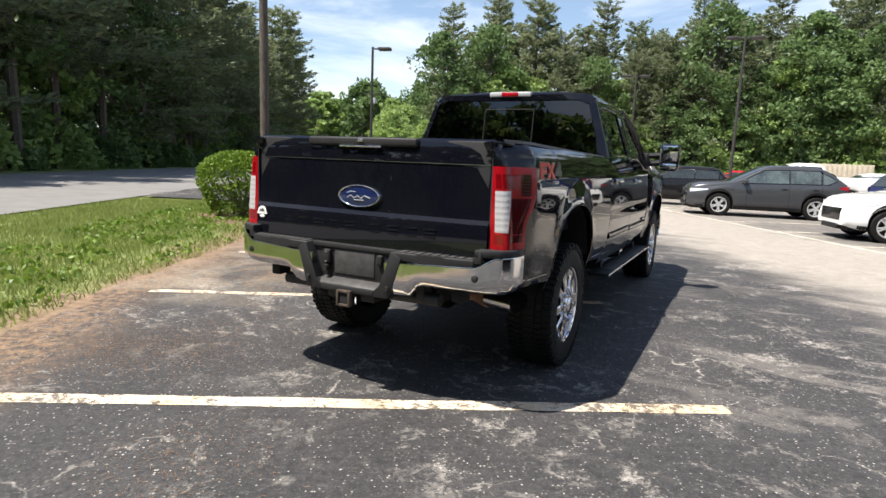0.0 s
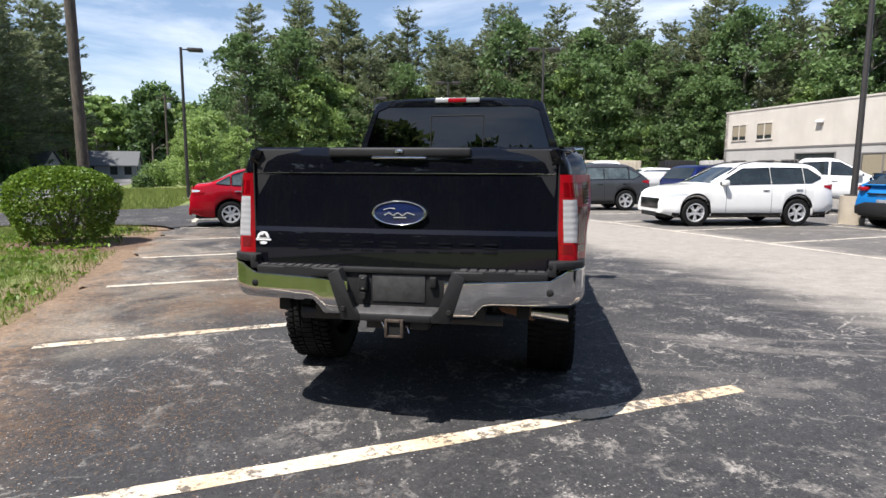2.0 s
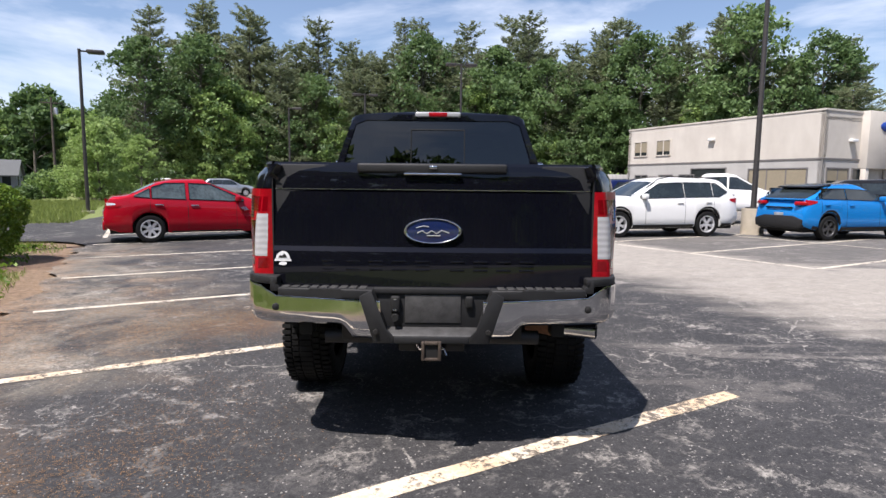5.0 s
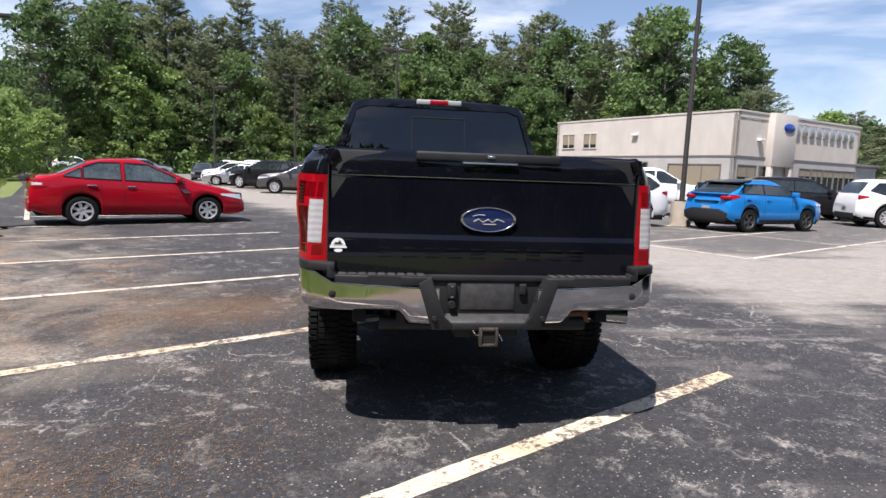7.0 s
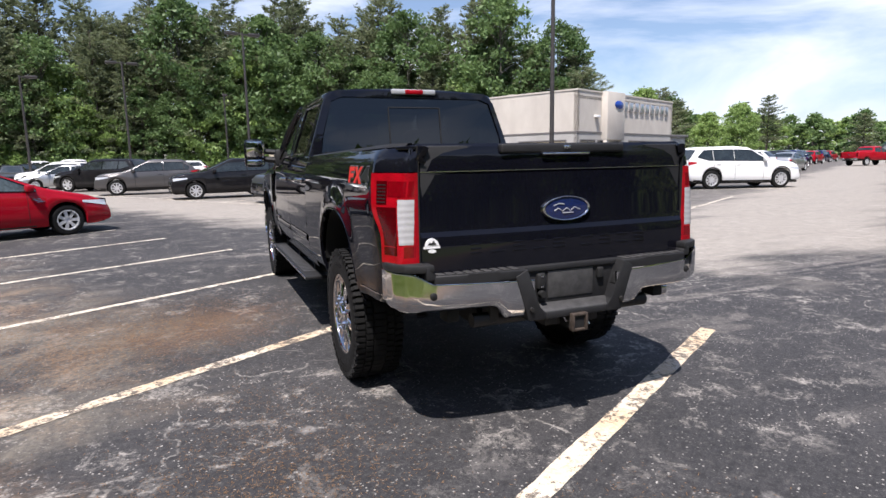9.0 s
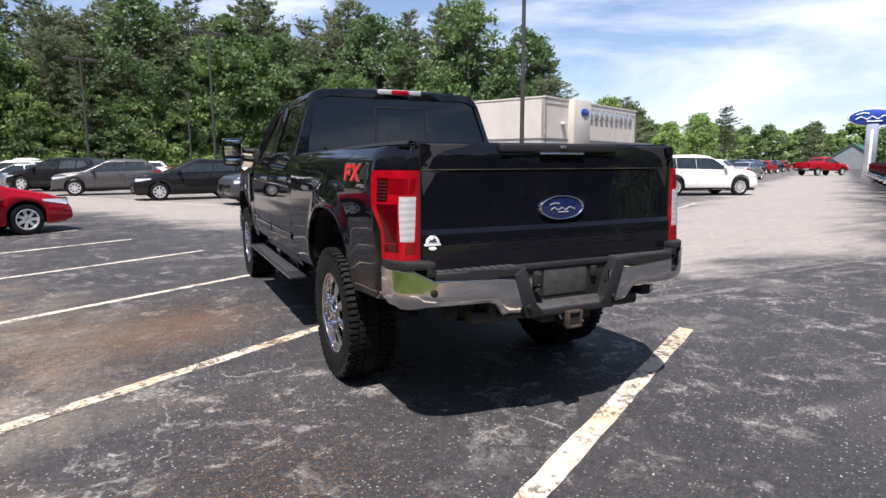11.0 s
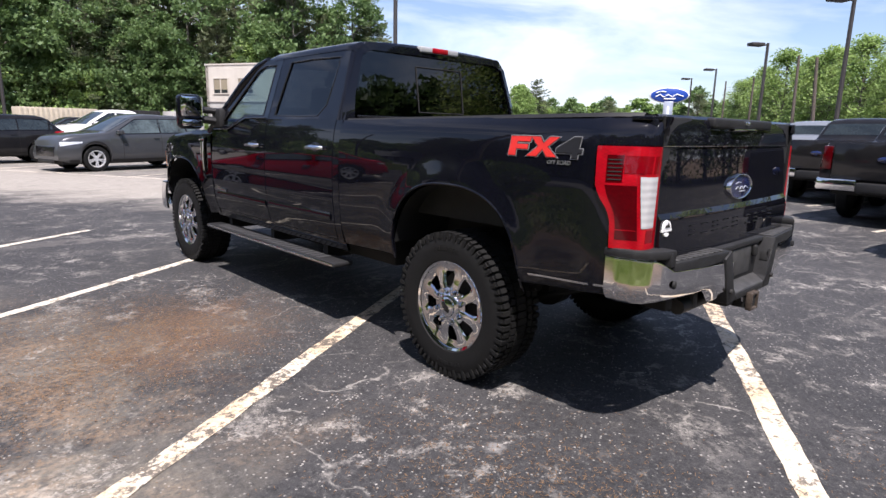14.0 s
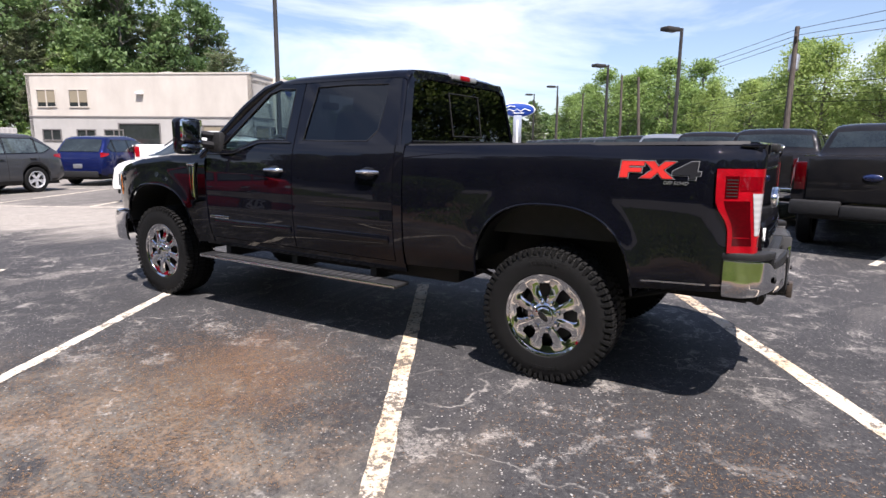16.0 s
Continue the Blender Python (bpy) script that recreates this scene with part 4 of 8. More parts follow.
def pickup(name, label, sh, colour, place, **kw):
    h, c, H, cb = sh.L / 2, sh.cowl, sh.H, sh.cb
    wl = lambda y: sh.zb(y) + 0.04
    top_z = H - 0.15
    ym = c - 1.22
    windows = [
        ([(ym + 0.04, wl(ym)), (c - 0.20, wl(c - 0.2))], [(ym + 0.04, top_z), (c - 0.92, top_z - 0.02), (c - 0.20, wl(c) + 0.06)]),
        ([(cb + 0.22, wl(cb + 0.2)), (ym - 0.04, wl(ym))], [(cb + 0.22, top_z - 0.03), (ym - 0.04, top_z)]),
    ]
    glass_at = [((c - 0.86, c), 0.06), ((cb - 0.02, cb + 0.10), 0.12)]
    head = ([(h - 0.42, 0.95), (h - 0.06, 0.88)], [(h - 0.42, 1.10), (h - 0.06, 1.06)])
    tail = ([(-h + 0.02, 0.95), (-h + 0.16, 0.95)], [(-h + 0.02, 1.32), (-h + 0.16, 1.32)])
    kw.setdefault("seams", [(c - 0.36, 0.6, c - 0.36, 1.24), (ym, 0.6, ym, 1.28), (cb + 0.1, 0.6, cb + 0.1, 1.3), (cb - 0.03, 0.56, cb - 0.03, 1.36)])
    kw.setdefault("handles", [(ym + 0.16, 1.14), (cb + 0.30, 1.16)])
    kw.setdefault("mirror", (c - 0.34, 1.36))

    def tailend(ob, s):
        w = s.plan(-h)
        part("tailgate", box(-w * 0.80, w * 0.80, -h - 0.025, -h + 0.01, 0.76, 1.38, 0.02), colour, ob)
        for sgn in (-1, 1):
            part("rear_light", box(min(sgn * w * 0.82, sgn * w * 0.97), max(sgn * w * 0.82, sgn * w * 0.97), -h - 0.022, -h + 0.02, 0.92, 1.32, 0.015), M_REDDARK, ob)
            part("bumper_end", box(min(sgn * 0.32, sgn * w * 0.98), max(sgn * 0.32, sgn * w * 0.98), -h - 0.16, -h + 0.02, 0.58, 0.78, 0.03), kw_bumper, ob)
        part("step_pad", box(-0.32, 0.32, -h - 0.17, -h + 0.02, 0.56, 0.73, 0.02), M_PLASTIC, ob)
        part("tailgate_emblem", lathe([(0.0, 0.012), (0.10, 0.010), (0.115, 0.0)], 24, "z"), M_EMBLEM, ob).matrix_basis = Matrix.Translation((0, -h - 0.026, 1.12)) @ Matrix.Rotation(math.pi / 2, 4, "X") @ Matrix.Diagonal((1, 0.42, 1, 1))

    kw_bumper = kw.pop("bumper", M_CHROME)
    return vehicle(name, label, "pickup", sh, colour, place, windows, glass_at, head, tail, rim=0.25, extra=tailend, **kw)

# ---- the parked vehicles ----
# red sedan across the stalls
S_FOCUS = sedan_shell()
mid, hd = by_wheels((-4.41, 10.57), (-6.66, 9.25), 1.74, 1)


def sedan_trim(ob, sh):
    """Wing vents, side markers and a dark strip for the shadow along the sill."""
    h = sh.L / 2
    for sgn in (-1, 1):
        for k in range(3):
            y, z = sh.cowl - 0.20 + 0.035 * k, 0.80 - 0.030 * k
            x = sgn * (sh.side(y, z) + 0.006)
            part("wing_vent_bar", tube([(x, y - 0.09, z - 0.008), (x, y + 0.05, z)], 0.007, 5), M_CHROME, ob)
        part("sill_shadow_strip", sh.patch([(-0.85, 0.225), (0.95, 0.225)], [(-0.85, 0.262), (0.95, 0.255)], sgn, 0.004, 8), M_PLASTIC, ob)
        part("pale_lens", sh.patch([(-h + 0.06, 0.86), (-h + 0.24, 0.88)], [(-h + 0.06, 0.93), (-h + 0.24, 0.91)], sgn, 0.013, 4), M_HEAD, ob)


sedan("sedan", "bright red four-door sedan with silver alloys, parked across a stall line", S_FOCUS, P_RED, at(mid.x, mid.y, hd), spokes=7, handle_mat=M_CHROME, glass_mat=M_GLAREGLASS, extra=sedan_trim)
# white crossover in the far stalls
S_SOR = suv_shell(4.70, 1.89, 1.69, 2.78, 0.85, 0.36, 1.08, 1.09, 1.12, 0.42)
mid, hd = by_wheels((5.00, 11.86), (7.70, 12.50), 1.89, -1)
suv("crossover", "white three-row crossover with black lower trim and roof rails", S_SOR, P_WHITE, at(mid.x, mid.y, hd), rails=(-1.6, 0.6), spokes=10, twin=True)
# dark grey crossover
S_EDGE = suv_shell(4.78, 1.92, 1.72, 2.85, 0.97, 0.37, 1.12, 1.10, 1.16, 0.62)
mid, hd = by_wheels((1.25, 17.2), (4.02, 17.85), 1.92, -1)
suv("crossover", "dark grey crossover with a sloping tail and chrome sill line", S_EDGE, P_GREY, at(mid.x, mid.y, hd), spokes=10, twin=True, glass_mat=M_GLAREGLASS)
# bright blue small crossover with a black roof
S_CHR = suv_shell(4.36, 1.80, 1.56, 2.64, 0.90, 0.34, 1.02, 1.08, 1.10, 0.72)
mid, hd = by_wheels((13.01, 12.37), (10.5, 11.55), 1.80, 1)


def small_crossover_trim(ob, sh):
    """Black lower tail, roof spoiler, swept tail lamps and a black tail window."""
    h = sh.L / 2
    w = sh.plan(-h)
    part("lower_tail_panel", slab([(-w * 0.95, 0.34), (w * 0.95, 0.34), (w * 0.99, 0.56), (w * 0.60, 0.66), (-w * 0.60, 0.66), (-w * 0.99, 0.56)], -h - 0.045, -h + 0.10, "xz", 0.02), M_PLASTIC, ob, "black lower bumper panel")
    y0 = -h + 0.09 + sh.rake
    part("roof_spoiler", moved(slab([(-0.62, -0.22), (0.62, -0.22), (0.68, 0.22), (-0.68, 0.22)], -0.02, 0.02, "xy", 0.012), Matrix.Translation((0, y0 - 0.02, sh.zt(y0) + 0.015)) @ Matrix.Rotation(radians(9), 4, "X")), M_TRIM, ob, "gloss black roof spoiler")
    part("deck_lip", box(-0.66, 0.66, -h + 0.02, -h + 0.20, 1.085, 1.125, 0.015), P_BLUE, ob)
    part("plate_shelf", box(-0.42, 0.42, -h - 0.030, -h + 0.06, 0.86, 0.90, 0.012), M_TRIM, ob)
    for sgn in (-1, 1):
        part("lamp_pod", moved(box(-0.16, 0.16, -0.13, 0.13, -0.055, 0.055, 0.035, 3), Matrix.Translation((sgn * w * 0.80, -h + 0.10, 1.00)) @ Matrix.Rotation(radians(sgn * 26), 4, "Z")), M_RED, ob, "swept red tail lamp pod")


blue = suv("crossover", "bright blue small crossover with black roof and trim", S_CHR, P_BLUE, at(mid.x, mid.y, hd), clad=0.10, spokes=10, twin=True, alloy=M_DARKALLOY, extra=small_crossover_trim)
part("roof_panel", S_CHR.roofpatch(-1.42, -0.06, 0.05, 0.010), M_TRIM, blue, "gloss black roof")
# black crossover, grey-brown crossover, dark wagon further up the row
S_TIV = suv_shell(4.35, 1.80, 1.64, 2.62, 0.88, 0.345, 1.08, 1.08, 1.10, 0.45)
suv("crossover", "black compact crossover with silver wheels", S_TIV, P_DARK, at(-0.75, 22.7, 97), spokes=8)
S_ESC = suv_shell(4.52, 1.84, 1.68, 2.69, 0.92, 0.355, 1.08, 1.10, 1.14, 0.48)
suv("crossover", "grey-brown compact crossover with chrome wheels", S_ESC, P_TAUPE, at(-4.05, 28.3, 92), spokes=8)
S_BIG = suv_shell(4.95, 1.95, 1.78, 2.87, 0.95, 0.40, 1.18, 1.16, 1.2, 0.30)
suv("large_suv", "black large sport utility vehicle with silver wheels", S_BIG, P_DARK, at(-6.6, 33.6, 62), spokes=6)
S_ROG = suv_shell(4.65, 1.84, 1.70, 2.70, 0.93, 0.36, 1.08, 1.10, 1.12, 0.40)
mid, hd = by_wheels((9.6, 20.45), (7.25, 19.1), 1.84, 1)
suv("crossover", "deep blue crossover parked tail to the lane", S_ROG, P_NAVY, at(mid.x, mid.y, hd), spokes=8)
S_EXP = suv_shell(5.0, 2.0, 1.78, 3.02, 0.95, 0.385, 1.14, 1.14, 1.2, 0.35)
mid, hd = by_wheels((20.7, 13.6), (17.9, 14.5), 2.0, 1)
suv("large_suv", "white sport utility vehicle with black pillars", S_EXP, P_WHITE, at(mid.x, mid.y, hd), spokes=10)
mid, hd = by_wheels((19.1, 17.7), (16.3, 18.8), 2.0, 1)
suv("large_suv", "dark sport utility vehicle beside the building", S_EXP, P_DARK, at(mid.x, mid.y, hd), spokes=10)
S_PK = pickup_shell()
mid, hd = by_wheels((12.5, 17.8), (9.05, 19.1), 2.0, 1)
pickup("pickup", "white pickup truck parked before the building", S_PK, P_WHITE, at(mid.x, mid.y, hd), spokes=6)

# row of dark pickups in slanting stalls, their tails to the lane
for k, (col, txt, bump) in enumerate([(P_DARK, "black pickup truck with a black bumper", M_PLASTIC), (P_DARK, "black pickup truck with a chrome bumper", M_CHROME), (P_DARK, "black pickup truck with a chrome bumper", M_CHROME),
                                      (P_SILVER, "silver pickup truck with a chrome bumper", M_CHROME), (P_DARK, "black pickup truck with a chrome bumper", M_CHROME), (P_GREY, "dark grey pickup truck with a chrome bumper", M_CHROME),
                                      (P_GREY, "dark grey pickup truck with a chrome bumper", M_CHROME), (P_DARK, "black pickup truck with a chrome bumper", M_CHROME), (P_DARK, "black pickup truck with a chrome bumper", M_CHROME)]):
    p = uv(3.66 + 3.55 * k, -4.57) + Vector((math.cos(radians(-8)), math.sin(radians(-8)), 0)) * 2.95
    ob = pickup("pickup", txt, S_PK, col, at(p.x, p.y, -98), spokes=6, bumper=bump, group="row of pickups")
    if k in (1, 4, 6, 7, 8):
        p = uv(3.66 + 3.55 * (8 + {1: 1, 4: 2, 6: 3, 7: 4, 8: 5}[k]), -4.57) + Vector((math.cos(radians(-8)), math.sin(radians(-8)), 0)) * 2.95
        copy_thing(ob, at(p.x, p.y, -98))
pickup("pickup", "red pickup truck standing across the far lane", S_PK, P_RED, at(62, 35.5, -95), spokes=6)

# far cars: one of each kind and colour, then copies
FARCARS = [suv("crossover", "white crossover in the far rows", S_ESC, P_WHITE, at(-9.9, 39.5, 70), spokes=8, group="far parked cars"),
           suv("crossover", "silver crossover in the far rows", S_SOR, P_SILVER, at(-20.5, 52.0, -60), spokes=8, group="far parked cars"),
           suv("crossover", "black crossover in the far rows", S_ESC, P_DARK, at(-17.3, 66.0, 200), spokes=8, group="far parked cars"),
           sedan("sedan", "dark grey sedan in the far rows", S_FOCUS, P_GREY, at(-27.0, 79.0, 200), group="far parked cars"),
           sedan("sedan", "silver sedan in the far rows", S_FOCUS, P_SILVER, at(-9.3, 37.6, 95), group="far parked cars"),
           suv("crossover", "red crossover in the far rows", S_TIV, P_RED, at(-24.6, 82.0, 210), group="far parked cars"),
           pickup("pickup", "white pickup truck in the far rows", S_PK, P_WHITE, at(-12.0, 57.5, 60), group="far parked cars"),
           suv("crossover", "navy blue crossover in the far rows", S_ROG, P_NAVY, at(14.0, 52.0, 100), group="far parked cars")]
for k, x, y, hd in ((2, -21.5, 76, 205), (0, -30.5, 62.0, -60), (5, -30.0, 70.0, -70), (6, -18, 74.0, 70), (3, -14.4, 48.5, 190), (2, -17.6, 71, 190), (7, -20.5, 84, 190), (0, -13.5, 66, 75), (6, -23, 83, 80), (2, -8, 52, 80),
                    (0, -3.0, 60, 80), (5, 0.5, 62, 85), (3, 2.5, 45, 95), (0, 7.5, 34.8, 100), (5, 9.0, 36.0, 100), (4, 10.5, 45.0, 100), (3, 12.5, 49.0, 95), (2, 5.0, 40.5, 100), (4, 6.5, 28.0, 100), (6, 4.0, 26.0, 100),
                    (4, 41.5, 29.0, -70), (0, 37.0, 29.5, 20), (2, 46.0, 33.0, -70), (7, 50.0, 35.0, -70), (0, 54.0, 38.0, -70), (4, 58.0, 41.0, -70), (2, 63.0, 44.0, -70), (5, 68.0, 46.0, -70), (0, 44.0, 37.0, -70), (7, 48.0, 40.0, -70), (4, 39.0, 34.0, -70), (2, 35.0, 36.0, -70), (0, 72, 50, -70), (7, 78, 52, -70), (5, 84, 55, -70)):
    copy_thing(FARCARS[k], at(x, y, hd))

# ---- buildings ----
def wall_slab(a, b, z0, z1, thick_m=0.25):
    """A wall standing on the line from a to b, its outer face on that line (to the right of the way)."""
    d = (b - a).normalized()
    nrm = Vector((-d.y, d.x, 0)) * thick_m
    bm = bmesh.new()
    lo = [bm.verts.new((p.x, p.y, z0)) for p in (a, b, b + nrm, a + nrm)]
    hi = [bm.verts.new((p.x, p.y, z1)) for p in (a, b, b + nrm, a + nrm)]
    bm.faces.new(lo[::-1])
    bm.faces.new(hi)
    for i in range(4):
        bm.faces.new((lo[i], lo[(i + 1) % 4], hi[(i + 1) % 4], hi[i]))
    return bm


def on_wall(a, b, s0, s1, z0, z1, out=0.02, depth=0.06, bevel=0.0):
    """A box on the outer face of a wall, from s0 to s1 along it."""
    d = (b - a).normalized()
    nrm = Vector((d.y, -d.x, 0))
    bm = box(s0, s1, -depth, out, z0, z1, bevel)
    m = Matrix(((d.x, nrm.x, 0, a.x), (d.y, nrm.y, 0, a.y), (0, 0, 1, 0), (0, 0, 0, 1)))
    return moved(bm, m)


BL, BC = Vector((14.3, 41.4, 0)), Vector((20.5, 27.7, 0))
bd = (BC - BL).normalized()
be = Vector((-bd.y, bd.x, 0))
BE = BC + be * 14.8
BB = BL + be * 14.8
BH = 5.55
showroom = thing("dealership_building", "two-storey beige and grey stucco dealership with a flat roof", "building")
WALLS = ((BL, BC), (BC, BE), (BE, BB), (BB, BL))
for a, b in WALLS:
    part("upper_wall", wall_slab(a, b, 3.0, BH), M_STUCCO, showroom)
    part("lower_wall", wall_slab(a, b, -0.05, 3.0), M_GREYWALL, showroom)
    part("string_course", on_wall(a, b, 0.0, (b - a).length, 2.94, 3.03, 0.035, 0.0), M_BAND, showroom)
    part("parapet_cap", on_wall(a, b, -0.03, (b - a).length + 0.03, BH, BH + 0.10, 0.04, 0.30), M_STUCCO, showroom)
part("roof", slab([(p.x, p.y) for p in (BL + be * 0.2, BC + be * 0.2, BE - be * 0.2, BB - be * 0.2)], BH - 0.5, BH - 0.3, "xy"), M_GREYWALL, showroom)
part("roof_unit", moved(box(-1.2, 1.2, -0.8, 0.8, BH - 0.3, BH + 0.35, 0.03), Matrix.Translation(BL + bd * 8.5 + be * 3)), M_STUCCO, showroom)
part("roof_unit", moved(box(-1.8, 1.8, -0.8, 0.8, BH - 0.3, BH + 0.35, 0.03), Matrix.Translation(BL + bd * 11.5 + be * 5)), M_STUCCO, showroom)


def window_on(a, b, s0, s1, z0, z1, mull=2, blind=0.0, frame_mat=None):
    w = part("window", on_wall(a, b, s0, s1, z0, z1, 0.012, 0.02), M_WINGLASS, showroom)
    fm = frame_mat or M_BAND
    t = 0.07
    part("frame", join(on_wall(a, b, s0 - t, s1 + t, z1, z1 + t, 0.05, 0.0), on_wall(a, b, s0 - t, s1 + t, z0 - t, z0, 0.06, 0.0), on_wall(a, b, s0 - t, s0, z0, z1, 0.05, 0.0), on_wall(a, b, s1, s1 + t, z0, z1, 0.05, 0.0)), fm, w)
    for k in range(1, mull):
        s = s0 + (s1 - s0) * k / mull
        part("mullion", on_wall(a, b, s - 0.035, s + 0.035, z0, z1, 0.045, 0.0), fm, w)
    if blind:
        part("blind", on_wall(a, b, s0 + 0.03, s1 - 0.03, z1 - (z1 - z0) * blind, z1 - 0.02, 0.022, 0.0), M_BLIND, w)


for s0 in (0.72, 2.95):
    window_on(BL, BC, s0, s0 + 1.25, 3.62, 4.62, 2, 0.75, M_STUCCO)
for s0 in (0.9, 3.3, 5.2):
    window_on(BL, BC, s0, s0 + 1.2, 1.55, 2.15, 2, 0.0)
window_on(BL, BC, 6.2, 8.9, 0.05, 2.55, 1, 0.0)
window_on(BL, BC, 10.6, 14.2, 1.0, 2.45, 3, 0.95)
window_on(BC, BE, 0.4, 2.2, 0.3, 2.45, 2, 0.3)
window_on(BC, BE, 2.6, 3.7, 0.3, 2.45, 1, 0.0)
part("wall_lamp", join(on_wall(BL, BC, 7.55, 8.0, 4.35, 4.50, 0.22, 0.0, 0.02)), M_WHITE, showroom)
part("wall_lamp", join(on_wall(BC, BE, 2.1, 2.6, 3.95, 4.10, 0.22, 0.0, 0.02)), M_WHITE, showroom)
# entrance tower and sign band
TA, TB = BC + be * 4.9 - bd * -1.0, BC + be * 8.3 + bd * 1.0
part("entrance_tower", moved(box(3.15, 5.65, -0.42, 1.5, 2.5, BH + 0.12, 0.03), Matrix(((be.x, -bd.x, 0, BC.x), (be.y, -bd.y, 0, BC.y), (0, 0, 1, 0), (0, 0, 0, 1)))), M_STUCCO, showroom)
for s in (3.32, 5.48):
    part("tower_column", moved(box(s - 0.15, s + 0.15, -0.38, -0.10, 0, 2.5, 0.01), Matrix(((be.x, -bd.x, 0, BC.x), (be.y, -bd.y, 0, BC.y), (0, 0, 1, 0), (0, 0, 0, 1)))), M_STUCCO, showroom)
oval = lathe([(0.0, 0.06), (0.42, 0.05), (0.46, 0.03), (0.5, 0.0)], 32, "z")
FRONT = Matrix(((be.x, 0, bd.x, 0), (be.y, 0, bd.y, 0), (0, 1, 0, 0), (0, 0, 0, 1)))
part("oval_sign", oval, M_SIGNBLUE, showroom).matrix_basis = Matrix.Translation(BC + be * 4.75 + bd * 0.43 + Vector((0, 0, 4.85))) @ FRONT @ Matrix.Diagonal((1.25, 0.55, 1, 1))
for k in range(9):
    a0 = 6.15 + k * 0.88
    part("sign_bar", on_wall(BC, BE, a0, a0 + 0.52, 4.55, 5.15, 0.12, 0.0, 0.02), M_SILVER, showroom)
for k in range(5):
    window_on(BC, BE, 7.2 + k * 1.5, 8.5 + k * 1.5, 0.3, 2.45, 2, 0.2)
annex = thing("annex_building", "low grey flat-roofed annex beside the dealership", "building")
AX = BE + be * 0.1
part("annex_wall", moved(box(0, 4.4, 0.6, 8, -0.05, 2.9, 0.02), Matrix(((be.x, -bd.x, 0, AX.x), (be.y, -bd.y, 0, AX.y), (0, 0, 1, 0), (0, 0, 0, 1)))), M_GREYWALL, annex)
part("annex_roof", moved(box(-0.0, 4.6, 0.4, 8.2, 2.9, 3.1, 0.02), Matrix(((be.x, -bd.x, 0, AX.x), (be.y, -bd.y, 0, AX.y), (0, 0, 1, 0), (0, 0, 0, 1)))), M_BAND, annex)


# ---- posts, lamps, signs ----
def lot_lamp(p, height, heads, turn, base=0.0, label="tall dark bronze lot lamp with a box head"):
    ob = thing("street_lamp", label, "street lamp", Matrix.Translation(p) @ Matrix.Rotation(radians(turn), 4, "Z"), "lot lamps")
    part("pole", tube([(0, 0, base), (0, 0, height)], [0.085, 0.06], 8), M_POLE, ob)
    if base:
        part("concrete_base", tube([(0, 0, -0.05), (0, 0, base)], 0.32, 20), M_CONCRETE, ob)
        part("base_plate", box(-0.16, 0.16, -0.16, 0.16, base, base + 0.04), M_POLE, ob)
    else:
        part("concrete_base", tube([(0, 0, -0.05), (0, 0, 0.12)], 0.25, 14), M_CONCRETE, ob)
    for k in range(heads):
        s = 1 if k == 0 else -1
        part("arm", box(min(0, s * 0.35), max(0, s * 0.35), -0.03, 0.03, height - 0.12, height - 0.06), M_POLE, ob)
        part("lamp_head", box(min(s * 0.3, s * 0.95), max(s * 0.3, s * 0.95), -0.2, 0.2, height - 0.17, height - 0.02, 0.03), M_POLE, ob)
    return ob


lot_lamp(Vector((9.45, 13.55, 0)), 9.0, 2, 30, 0.78, "tall bronze lot lamp on a round concrete base")
lot_lamp(Vector((-15.6, 21.7, -0.05)), 7.05, 1, 20)
for x, y, hgt, heads, turn in ((1.1, 32.5, 8.7, 2, 10), (-5.9, 41.0, 8.1, 2, 10), (-11.4, 40.0, 6.9, 1, 0), (0.7, 50.0, 7.2, 1, 80), (20.3, 3.3, 5.95, 1, 150), (26.5, 7.9, 5.6, 1, 150), (41.6, 16.4, 6.2, 1, 150), (50.0, 22.0, 6.4, 1, 150), (75, 62, 9.0, 2, 60)):
    lot_lamp(Vector((x, y, 0)), hgt, heads, turn)


def utility_pole(p, height, lean=0.0, turn=0.0, arms=True, r=0.16):
    ob = thing("utility_pole", "weathered wooden utility pole with a crossarm", "utility pole", Matrix.Translation(p) @ pose(0, 0, 0, 0, lean, turn), "utility poles")
    part("post", tube([(0, 0, -0.2), (0, 0, height * 0.5), (0, 0, height)], [r, r * 0.85, r * 0.65], 12), M_WOODPOLE, ob)
    if arms:
        part("crossarm", box(-1.1, 1.1, -0.06, 0.06, height - 0.75, height - 0.62, 0.01), M_WOODPOLE, ob)
        for x in (-1.0, -0.4, 0.4, 1.0):
            part("insulator", lathe([(0.0, 0.16), (0.03, 0.15), (0.045, 0.08), (0.03, 0.0)], 10, "z"), M_STEEL, ob).matrix_basis = Matrix.Translation((x, 0, height - 0.62))
        part("transformer", lathe([(0.0, 0.8), (0.2, 0.78), (0.24, 0.7), (0.24, 0.05), (0.2, 0.0), (0.0, 0.0)], 18, "z"), M_SILVER, ob).matrix_basis = Matrix.Translation((0.42, 0, height - 2.0))
    return ob


UP = Vector((-9.05, 7.4, -0.05))
utility_pole(UP, 10.5, -0.6, 0, False, 0.125)
utility_pole(Vector((-46, 66, 0)), 11.0, 0, 30)
utility_pole(Vector((29, -0.2, 0)), 7.3, 6, 0)
for x, y, hgt, lean in ((52, 14, 8.0, 2), (70, 24, 8, -1), (45, 10.5, 7.0, 5), (85, 33, 9, 0)):
    utility_pole(Vector((x, y, 0)), hgt, lean, 60, False, 0.15)


